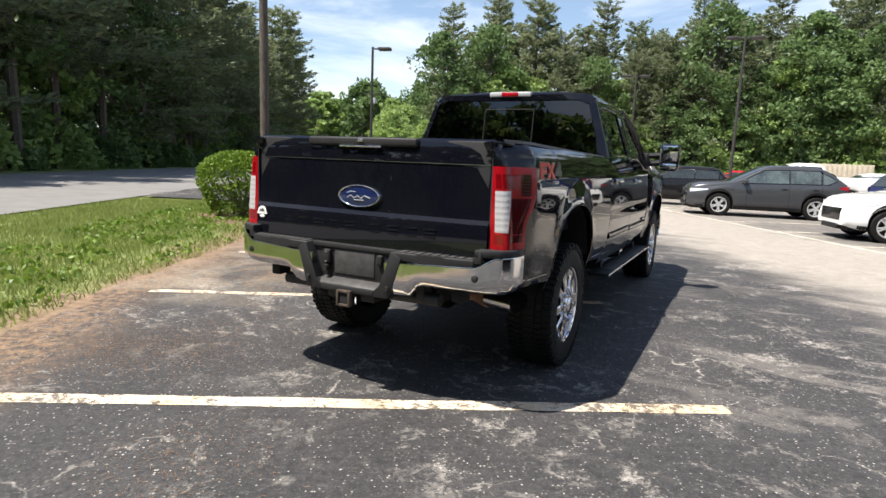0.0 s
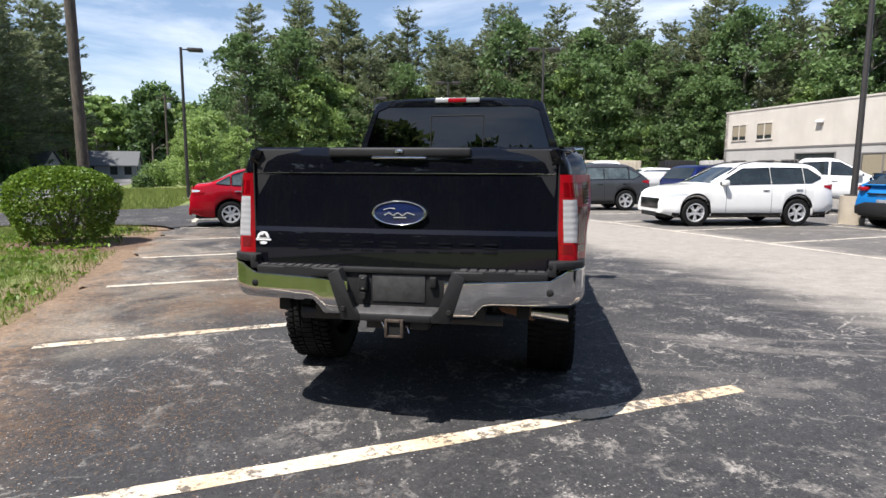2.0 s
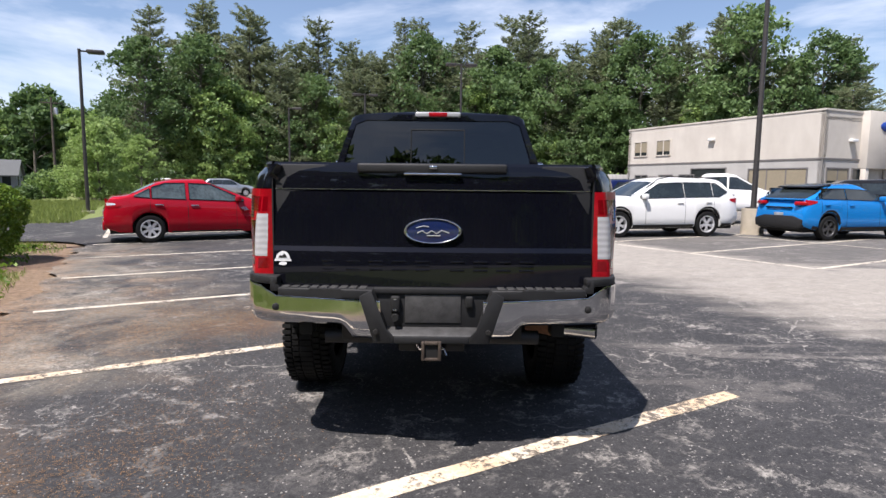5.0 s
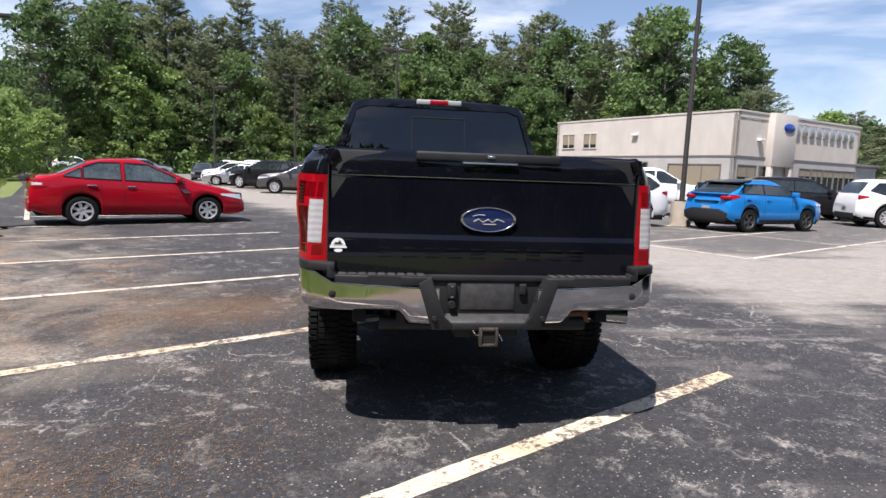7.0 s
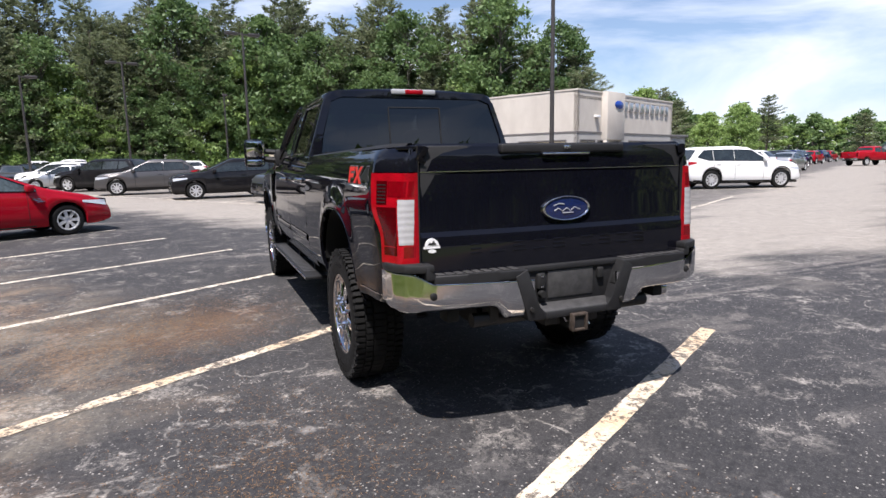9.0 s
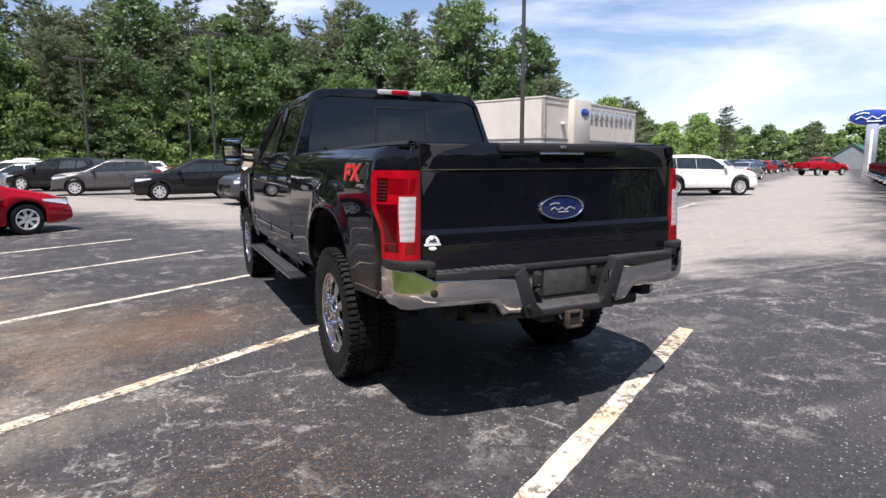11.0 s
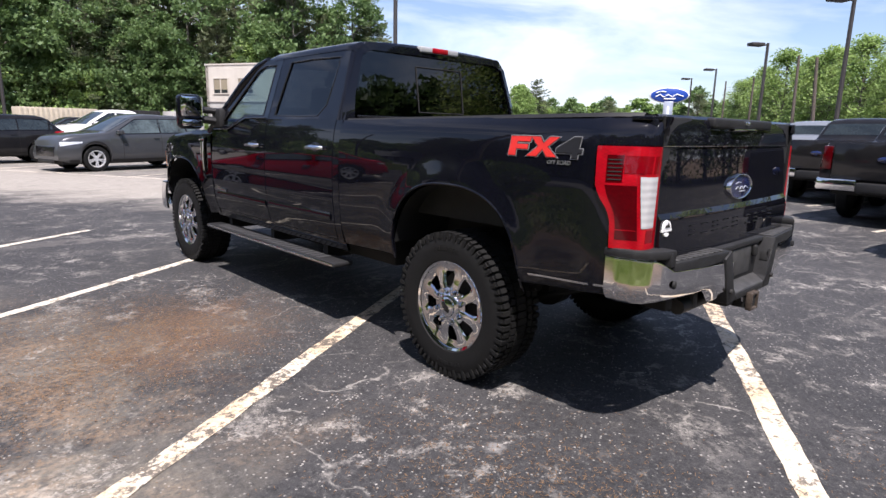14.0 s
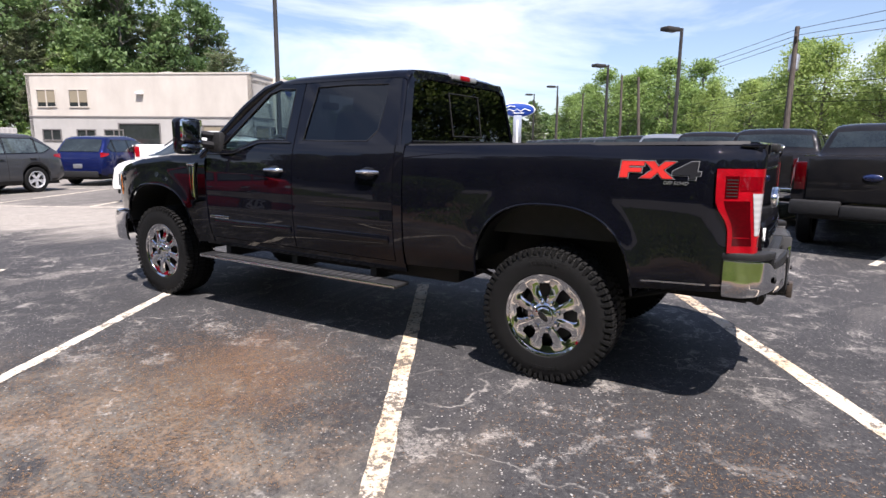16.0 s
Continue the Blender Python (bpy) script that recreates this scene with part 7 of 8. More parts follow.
part("plate_panel", box(-0.305, 0.305, -1.222, -1.19, 0.68, 0.900, 0.004), M_PLASTIC, bumper)
part("plate_recess", box(-0.140, 0.150, -1.228, -1.221, 0.718, 0.868, 0.005), M_SCUFF, bumper, "bare scuffed number plate recess")
part("tow_plug", join(box(-0.214, -0.162, -1.250, -1.22, 0.772, 0.862, 0.014, 3), moved(lathe([(0.0, 0.03), (0.018, 0.03), (0.020, 0.0)], 14, "z"), Matrix.Translation((-0.188, -1.236, 0.752)) @ Matrix.Rotation(math.pi / 2, 4, "X"))), M_CHASSIS, bumper)
for z in (0.846, 0.790):
    part("plug_label", box(-0.196, -0.180, -1.2525, -1.249, z - 0.005, z + 0.005, 0.001), M_ALLOY, bumper)
part("plate_lamp", box(0.172, 0.212, -1.246, -1.22, 0.800, 0.862, 0.010, 3), M_CHASSIS, bumper)
for x in (-0.282, 0.286):
    part("bolt_head", lathe([(0.0, 0.012), (0.012, 0.012), (0.014, 0.0)], 8, "z"), M_STEEL, bumper).matrix_basis = Matrix.Translation((x, -1.300, 0.690)) @ Matrix.Rotation(math.pi / 2, 4, "X")
both("parking_sensor", lambda: moved(lathe([(0.0, 0.014), (0.012, 0.013), (0.018, 0.010), (0.020, 0.0)], 18, "z"), Matrix.Translation((0.800, -1.240, 0.800)) @ Matrix.Rotation(math.pi / 2, 4, "X") @ Matrix.Rotation(radians(-14), 4, "Y")), M_CHASSIS, "", 40, bumper)

# hitch, exhaust, frame, axles
hitch = part("tow_hitch", join(box(-0.042, 0.042, -1.30, -0.9, 0.555, 0.637)), M_CHASSIS, truck, "square receiver hitch with rusty pin")
part("receiver_collar", join(*[box(x0, x1, -1.330, -1.298, z0, z1, 0.004) for x0, x1, z0, z1 in ((-0.050, -0.034, 0.548, 0.644), (0.034, 0.050, 0.548, 0.644), (-0.034, 0.034, 0.548, 0.562), (-0.034, 0.034, 0.630, 0.644))]), M_COLLAR, hitch, "worn steel receiver collar")
part("receiver_hole", box(-0.033, 0.033, -1.318, -1.30, 0.563, 0.629), M_CHASSIS, hitch)
part("hitch_pin", tube([(-0.075, -1.285, 0.625), (-0.062, -1.285, 0.600), (0.062, -1.285, 0.600), (0.078, -1.305, 0.570)], 0.007, 8), M_ALLOY, hitch)
part("cross_tube", tube([(-0.56, -1.16, 0.63), (0.56, -1.16, 0.63)], 0.038, 12), M_STEEL, hitch)
for s in (-1, 1):
    part("chain_plate", box(min(s * 0.07, s * 0.17), max(s * 0.07, s * 0.17), -1.25, -1.12, 0.575, 0.650, 0.008), M_STEEL, hitch)
    part("hitch_bracket", box(min(s * 0.42, s * 0.47), max(s * 0.42, s * 0.47), -1.20, -0.8, 0.615, 0.76, 0.006), M_STEEL, hitch)
ex = part("exhaust_pipe", tube([(0.30, 1.2, 0.52), (0.42, 0.75, 0.60), (0.45, 0.1, 0.70), (0.46, -0.52, 0.665), (0.56, -0.76, 0.625), (0.73, -0.855, 0.612)], [0.045, 0.045, 0.045, 0.05, 0.055, 0.058], 14), M_RUST, truck, "heat-browned exhaust pipe")
for dy in (0.0, 0.10):
    part("exhaust_tip", join(tube([(0.69, -0.835 + dy, 0.613), (0.930, -0.935 + dy, 0.618)], 0.052, 20, False), tube([(0.69, -0.835 + dy, 0.613), (0.925, -0.933 + dy, 0.6175)], 0.046, 20, False)), M_ALLOY, ex, "polished exhaust tip")
part("frame", join(*[box(min(s * 0.40, s * 0.50), max(s * 0.40, s * 0.50), -1.10, 4.7, 0.58, 0.76) for s in (-1, 1)], *[box(-0.45, 0.45, y - 0.06, y + 0.06, 0.60, 0.74) for y in (-0.9, 0.6, 1.6, 2.6, 3.5, 4.5)]), M_CHASSIS, truck)
for yw in (AX_R, AX_F):
    part("axle", join(tube([(-0.80, yw, TYRE_R), (0.80, yw, TYRE_R)], 0.055, 12), moved(lathe([(0.0, -0.16), (0.10, -0.14), (0.17, -0.05), (0.17, 0.05), (0.10, 0.14), (0.0, 0.16)], 16), Matrix.Translation((0.0 if yw == 0 else 0.3, yw, TYRE_R)))), M_CHASSIS, truck)
for s in (-1, 1):
    part("leaf_spring", join(*[tube([(s * 0.56, -0.70 + 0.08 * k, 0.62 - 0.012 * k), (s * 0.56, -0.3, 0.50 - 0.012 * k), (s * 0.56, 0.0, 0.475 - 0.012 * k), (s * 0.56, 0.4, 0.51 - 0.012 * k), (s * 0.56, 0.85 - 0.08 * k, 0.62 - 0.012 * k)], 0.014, 6) for k in range(3)]), M_CHASSIS, truck)
    part("shock_absorber", tube([(s * 0.50, -0.25, 0.42), (s * 0.44, -0.05, 0.85)], 0.035, 10), M_STEEL, truck)
    part("mud_bracket", box(min(s * 0.63, s * 0.70), max(s * 0.63, s * 0.70), -1.17, -1.06, 0.635, 0.72, 0.01), M_CHASSIS, truck)
part("fuel_tank", box(-0.78, -0.30, 0.75, 2.3, 0.50, 0.78, 0.04), M_CHASSIS, truck)
part("gearbox", box(-0.25, 0.30, 1.9, 3.6, 0.48, 0.80, 0.05), M_CHASSIS, truck)
part("cab_underside", box(-0.90, 0.90, 1.13, 3.35, 0.70, 0.78), M_CHASSIS, truck)
part("bed_underside", box(-0.50, 0.50, -1.08, 1.09, 0.80, 0.92), M_CHASSIS, truck)

# cab sides
def rear_y(z):
    return 1.124 + 0.135 * max(0.0, z - 1.45)


def pillar_edge(z):
    """The rear edge of the rear door's frame."""
    return lerp_list([(1.50, 1.199), (1.70, 1.211), (1.996, 1.249)], z)


def belt(y):
    return lerp_list([(1.1, 1.500), (2.45, 1.505), (2.62, 1.500), (2.92, 1.405), (3.4, 1.395)], y)


both("cab_corner", lambda: column_panel(spread(1.118, 1.192, 0.03), lambda y: 0.64, lambda y: 1.50, cab_x, 16), M_BLACK)
both("rear_pillar", lambda: thick_in(grid([[(cab_x(1.2, z) - 0.032 * k * k, pillar_edge(z) - k * (pillar_edge(z) - rear_y(z) - 0.010), z) for k in (0.0, 0.25, 0.5, 0.75, 1.0)] for z in spread(1.50, 1.996, 0.045)]), 0.02), M_BLACK)
rear_doors = both("rear_door", lambda: column_panel(spread(1.200, 2.206, 0.09), lambda y: 0.655, belt, cab_x, 36), M_BLACK)
front_doors = both("front_door", lambda: column_panel(spread(2.216, 3.285, 0.06), lambda y: 0.655, belt, cab_x, 36), M_BLACK)
both("rocker_panel", lambda: column_panel(spread(1.118, 3.42, 0.2), lambda y: 0.575, lambda y: 0.648, lambda y, z: cab_x(y, z) - 0.01, 3), M_BLACK)


def subdivide(loop, k=5):
    out = []
    for (a, b), (c, d) in zip(loop, loop[1:] + loop[:1]):
        out += [(a + (c - a) * i / k, b + (d - b) * i / k) for i in range(k)]
    return out


def ring_panel(outer, inner, fx, depth=0.03):
    o, i = subdivide(outer), subdivide(inner)
    bm = bmesh.new()
    ov = [bm.verts.new((fx(y, z), y, z)) for y, z in o]
    iv = [bm.verts.new((fx(y, z) - 0.006, y, z)) for y, z in i]
    n = len(ov)
    for k in range(n):
        bm.faces.new((ov[k], ov[(k + 1) % n], iv[(k + 1) % n], iv[k]))
    return thick_in(bm, depth)


def pane(loop, fx, off):
    pts = subdivide(loop, 3)
    cy, cz = sum(p[0] for p in pts) / len(pts), sum(p[1] for p in pts) / len(pts)
    bm = bmesh.new()
    rings = []
    for t in (1.0, 0.66, 0.33):
        rings.append([bm.verts.new((fx(cy + (y - cy) * t, cz + (z - cz) * t) + off, cy + (y - cy) * t, cz + (z - cz) * t)) for y, z in pts])
    c = bm.verts.new((fx(cy, cz) + off, cy, cz))
    n = len(pts)
    for a, b in zip(rings, rings[1:]):
        for k in range(n):
            bm.faces.new((a[k], a[(k + 1) % n], b[(k + 1) % n], b[k]))
    for k in range(n):
        bm.faces.new((rings[-1][k], rings[-1][(k + 1) % n], c))
    return bm


FD_OUT = [(2.216, 1.503), (2.216, 1.996), (2.50, 1.996), (2.70, 1.940), (3.33, 1.402), (2.92, 1.405), (2.62, 1.500), (2.40, 1.505)]
FD_IN = [(2.318, 1.532), (2.318, 1.947), (2.50, 1.952), (2.62, 1.916), (3.13, 1.445), (2.94, 1.437), (2.66, 1.528), (2.46, 1.532)]
RD_OUT = [(1.200, 1.500), (1.212, 1.70), (1.250, 1.996), (1.75, 2.000), (2.206, 1.996), (2.206, 1.503), (1.70, 1.503), (1.42, 1.503)]
RD_IN = [(1.385, 1.610), (1.370, 1.76), (1.362, 1.950), (1.75, 1.959), (2.075, 1.952), (2.125, 1.532), (1.72, 1.528), (1.47, 1.530)]
for s, (fd, rd) in enumerate(zip(front_doors, rear_doors)):
    flip = (lambda b: b) if s == 0 else mirror_x
    part("window_frame", flip(ring_panel(FD_OUT, FD_IN, cab_x)), M_BLACK, fd)
    part("window", flip(pane(FD_IN, cab_x, -0.014)), M_CLEAR, fd, "lightly tinted front side window")
    part("window_frame", flip(ring_panel(RD_OUT, RD_IN, cab_x)), M_BLACK, rd)
    part("window", flip(pane(RD_IN, cab_x, -0.014)), M_TINT, rd, "dark privacy glass")
    for d, loop in ((fd, FD_IN), (rd, RD_IN)):
        part("window_seal", flip(tube([(cab_x(y, z) - 0.008, y, z) for y, z in subdivide(loop, 4) + [loop[0]]], 0.007, 6)), M_TRIM, d)
    part("belt_trim", flip(tube([(cab_x(y, belt(y)) + 0.004, y, belt(y) + 0.008) for y in spread(2.25, 3.24, 0.06)], 0.006, 6)), M_TRIM, fd)
    for d, y, z in ((fd, 2.405, 1.290), (rd, 1.420, 1.305)):
        x = cab_x(y, z)
        h = part("door_handle", flip(tube([(x + 0.004, y - 0.095, z), (x + 0.034, y - 0.075, z), (x + 0.040, y, z + 0.002), (x + 0.034, y + 0.075, z), (x + 0.004, y + 0.095, z)], [0.012, 0.016, 0.017, 0.016, 0.012], 10)), M_CHROME, d, "chrome pull handle")
        part("handle_cup", flip(moved(lathe([(0.0, 0.002), (0.8, 0.004), (1.0, 0.0)], 24, "z"), Matrix.Translation((x + 0.0015, y, z)) @ Matrix.Rotation(math.pi / 2, 4, "Y") @ Matrix.Diagonal((0.035, 0.075, 1, 1)))), M_TRIM, d)
    part("door_crease", flip(grid([[(cab_x(y, z) + o, y, z) for z, o in ((0.775, 0.001), (0.79, 0.010), (0.81, 0.012), (0.835, 0.002))] for y in spread(2.24, 3.20, 0.1)])), M_BLACK, fd)
    part("door_crease", flip(grid([[(cab_x(y, z) + o, y, z) for z, o in ((0.785, 0.001), (0.80, 0.010), (0.82, 0.012), (0.845, 0.002))] for y in spread(1.24, 2.17, 0.1)])), M_BLACK, rd)
    bx = cab_x(3.15, 0.835)
    part("door_badge", flip(box(bx + 0.004, bx + 0.014, 3.005, 3.255, 0.835, 0.860, 0.003)), M_ALLOY, fd, "silver engine badge on the door")
    part("badge_text_bar", flip(box(bx + 0.012, bx + 0.0165, 3.02, 3.24, 0.843, 0.852)), M_TRIM, fd)

# roof, pillars, windscreen, rear window
ROOF = [(0.788, 1.994), (0.780, 2.020), (0.748, 2.046), (0.68, 2.062), (0.48, 2.076), (0.24, 2.084), (0.0, 2.087)]


def roof_rows():
    rows = []
    for y, dz, k in ((1.201, -0.055, 0.985), (1.206, -0.025, 0.99), (1.23, -0.006, 1.0), (1.33, 0.0, 1.0), (1.7, 0.0, 1.0), (2.1, -0.004, 1.0), (2.36, -0.008, 1.0), (2.50, -0.022, 0.995), (2.62, -0.050, 0.985), (2.70, -0.085, 0.975)):
        half = [(x * k, z + dz) for x, z in ROOF]
        rows.append([(x, y, z) for x, z in half] + [(-x, y, z) for x, z in reversed(half[:-1])])
    return rows


part("roof", thick(grid(roof_rows()), 0.03), M_BLACK, truck)
both("front_pillar", lambda: tube([(0.945, 3.37, 1.375), (0.908, 3.16, 1.545), (0.838, 2.88, 1.795), (0.778, 2.68, 1.944), (0.758, 2.52, 2.000)], [0.05, 0.048, 0.046, 0.044, 0.03], 10), M_BLACK)


def back_x(z):
    return cab_x(1.2, z) - 0.012 if z < 1.955 else cab_x(1.2, 1.955) - 0.012 - (z - 1.955) * 0.9


def back_panel():
    outer = [(-0.95, 1.40), (-back_x(1.62), 1.62), (-back_x(1.96), 1.96), (-0.70, 2.046), (0.70, 2.046), (back_x(1.96), 1.96), (back_x(1.62), 1.62), (0.95, 1.40)]
    inner = [(-0.845, 1.515), (-0.825, 1.66), (-0.735, 1.955), (-0.64, 1.996), (0.64, 1.996), (0.735, 1.955), (0.825, 1.66), (0.845, 1.515)]
    o, i = subdivide(outer), subdivide(inner)
    bm = bmesh.new()
    ov = [bm.verts.new((x, rear_y(z) + 0.05 * (abs(x) / 0.95) ** 6, z)) for x, z in o]
    iv = [bm.verts.new((x, rear_y(z) + 0.004, z)) for x, z in i]
    n = len(ov)
    for k in range(n):
        bm.faces.new((ov[k], ov[(k + 1) % n], iv[(k + 1) % n], iv[k]))
    bmesh.ops.recalc_face_normals(bm, faces=bm.faces)
    bmesh.ops.solidify(bm, geom=list(bm.faces), thickness=0.02)
    return bm, inner


bm, BACK_IN = back_panel()
cab_back = part("cab_back", bm, M_BLACK, truck)
part("cab_back_lower", box(-0.93, 0.93, 1.118, 1.15, 0.70, 1.41, 0.01), M_BLACK, cab_back)
bm = bmesh.new()
pts = subdivide(BACK_IN, 3)
c = bm.verts.new((0, rear_y(1.74) + 0.0, 1.74))
vs = [bm.verts.new((x, rear_y(z) + 0.002, z)) for x, z in pts]
for k in range(len(vs)):
    bm.faces.new((vs[k], vs[(k + 1) % len(vs)], c))
rw = part("rear_window", bm, M_TINT, cab_back, "dark tinted rear window with a sliding centre pane")
part("sliding_frame", join(*[tube([(a[0], rear_y(a[1]) - 0.004, a[1]), (b[0], rear_y(b[1]) - 0.002, b[1])], 0.005, 6) for a, b in (((-0.24, 1.575), (-0.24, 1.915)), ((-0.24, 1.915), (0.24, 1.915)), ((0.24, 1.915), (0.24, 1.575)), ((0.24, 1.575), (-0.24, 1.575)))]), M_CHASSIS, rw)
part("sliding_rail", join(box(-0.82, 0.82, rear_y(1.53) - 0.006, rear_y(1.53) + 0.004, 1.520, 1.538, 0.003)), M_TRIM, rw)
stop = part("third_brake_light", box(-0.205, 0.205, 1.172, 1.24, 2.026, 2.074, 0.012, 3), M_WHITELENS, truck, "white and red high brake lamp")
part("red_lens", box(-0.085, 0.085, 1.168, 1.19, 2.030, 2.070, 0.008), M_RED, stop)
WS_LO = [(0.93, 3.30, 1.40), (0.6, 3.46, 1.425), (0.3, 3.53, 1.435), (0.0, 3.55, 1.437)]
WS_HI = [(0.738, 2.62, 1.962), (0.5, 2.67, 1.982), (0.25, 2.69, 1.992), (0.0, 2.70, 1.995)]
rows = []
for t in (0, 0.25, 0.5, 0.75, 1.0):
    half = [tuple(a[i] + (b[i] - a[i]) * t for i in range(3)) for a, b in zip(WS_LO, WS_HI)]
    rows.append(half + [(-x, y, z) for x, y, z in reversed(half[:-1])])
part("windscreen", grid(rows), M_CLEAR, truck)

# cabin
cabin = part("cabin_floor", box(-0.88, 0.88, 1.16, 3.40, 0.78, 0.84), M_CABIN, truck)
for x in (-0.42, 0.42):
    seat = part("front_seat", box(x - 0.27, x + 0.27, 2.05, 2.62, 1.00, 1.20, 0.06, 3), M_CABIN, truck)
    part("seat_back", moved(box(-0.26, 0.26, -0.09, 0.09, 0.0, 0.62, 0.06, 3), Matrix.Translation((x, 2.05, 1.15)) @ Matrix.Rotation(radians(12), 4, "X")), M_CABIN, seat)
    part("head_rest", moved(box(-0.14, 0.14, -0.05, 0.05, 0.0, 0.18, 0.04, 3), Matrix.Translation((x, 1.90, 1.76)) @ Matrix.Rotation(radians(8), 4, "X")), M_CABIN, seat)
bench = part("rear_bench", box(-0.80, 0.80, 1.26, 1.72, 1.00, 1.18, 0.06, 3), M_CABIN, truck)
part("bench_back", box(-0.80, 0.80, 1.18, 1.32, 1.15, 1.62, 0.05, 3), M_CABIN, bench)
for x in (-0.48, 0.48):
    part("head_rest", box(x - 0.15, x + 0.15, 1.17, 1.27, 1.60, 1.76, 0.04, 3), M_CABIN, bench)
dash = part("dashboard", box(-0.90, 0.90, 2.98, 3.42, 1.05, 1.42, 0.06, 3), M_CABIN, truck)
part("steering_wheel", moved(join(tube([(0.19 * math.cos(2 * math.pi * k / 28), 0.19 * math.sin(2 * math.pi * k / 28), 0) for k in range(29)], 0.016, 8), box(-0.18, 0.18, -0.02, 0.02, -0.01, 0.01), lathe([(0.0, 0.02), (0.06, 0.015), (0.07, -0.02)], 16, "z")), Matrix.Translation((-0.42, 2.86, 1.40)) @ Matrix.Rotation(radians(62), 4, "X")), M_CABIN, truck)
part("steering_column", tube([(-0.42, 2.88, 1.39), (-0.42, 3.05, 1.30)], 0.04, 10), M_CABIN, truck)
part("cabin_mirror", box(-0.11, 0.11, 2.66, 2.69, 1.83, 1.90, 0.015), M_CABIN, truck)

# front wings, bonnet, front end
def wing_low(y):
    return max(arch(y, AX_F, 0.545, 0.56, 0.545), lerp_list([(3.29, 0.60), (3.52, 0.58), (4.60, 0.80), (4.95, 0.80)], y))


def wing_top(y):
    return lerp_list([(3.29, 1.395), (3.8, 1.385), (4.3, 1.335), (4.7, 1.25), (4.92, 1.12)], y)


def wing_x(y, z):
    x = body_x(y, min(z, 1.40)) - 0.004
    return x - 0.9 * max(0.0, z - (wing_top(y) - 0.05)) ** 1.2


wings = both("front_wing", lambda: column_panel(spread(3.296, 4.92, 0.07, ((AX_F, 0.545),)), wing_low, wing_top, wing_x, 14), M_BLACK)
both("wheel_arch_lip", lambda: arch_lip(AX_F, 0.545, 0.56, 0.545), M_BLACK)
rows = []
for y, zc, w in ((3.36, 1.420, 0.93), (3.50, 1.432, 0.95), (3.9, 1.430, 0.955), (4.3, 1.405, 0.945), (4.6, 1.365, 0.90), (4.82, 1.31, 0.86), (4.92, 1.24, 0.84)):
    ze = min(wing_top(y) - 0.002, zc - 0.01)
    half = [(w, ze), (w * 0.82, ze + (zc - ze) * 0.45), (w * 0.55, zc - 0.004), (w * 0.4, zc + 0.022), (0.0, zc + 0.026)]
    rows.append([(x, y, z) for x, z in half] + [(-x, y, z) for x, z in reversed(half[:-1])])
part("bonnet", thick(grid(rows), 0.025), M_BLACK, truck)
part("cowl", box(-0.92, 0.92, 3.30, 3.52, 1.33, 1.405, 0.01), M_PLASTIC, truck)
part("engine_bay", box(-0.60, 0.60, 3.45, 4.86, 0.75, 1.30), M_CHASSIS, truck)
part("grille", join(box(-0.62, 0.62, 4.86, 4.98, 0.80, 1.22, 0.03), *[box(-0.60, 0.60, 4.97, 5.01, z, z + 0.05, 0.01) for z in (0.86, 0.97, 1.08)]), M_CHROME, truck)
both("headlight", lambda: box(0.60, 0.86, 4.72, 4.95, 0.86, 1.20, 0.04), M_HEAD)
both("side_marker", lambda: moved(box(-0.012, 0.012, -0.05, 0.05, -0.10, 0.10, 0.008), Matrix.Translation((0.895, 4.80, 1.06)) @ Matrix.Rotation(radians(28), 4, "Z")), M_AMBER)
fb = part("front_bumper", thick(grid([[(x, y - 0.02, 0.50), (x, y, 0.54), (x, y + 0.02, 0.64), (x, y, 0.75), (x, y - 0.03, 0.79)] for x, y in ((-1.0, 4.62), (-0.985, 4.80), (-0.93, 4.93), (-0.80, 5.02), (-0.5, 5.07), (0, 5.09), (0.5, 5.07), (0.80, 5.02), (0.93, 4.93), (0.985, 4.80), (1.0, 4.62))]), 0.02, (0, 1, 0)), M_CHROME, truck, "chrome front bumper")
for s, w in zip((1, -1), wings):
    flip = (lambda b: b) if s > 0 else mirror_x
    vx = wing_x(3.47, 1.15)
    part("wing_vent", flip(slab([(3.405, 1.325), (3.535, 1.325), (3.515, 1.22), (3.47, 1.02), (3.43, 0.985), (3.425, 1.20)], vx - 0.01, vx + 0.012, "yz", 0.004)), M_TRIM, w, "gloss black wing vent with chrome slats")
    for dy in (0.0, 0.045):
        part("vent_slat", flip(tube([(vx + 0.014, 3.435 + dy, 1.285), (vx + 0.018, 3.445 + dy * 0.8, 1.14), (vx + 0.014, 3.445 + dy * 0.4, 1.01)], 0.009, 6)), M_CHROME, w)
    part("vent_bar", flip(box(vx + 0.008, vx + 0.020, 3.415, 3.525, 1.296, 1.316, 0.004)), M_CHROME, w)

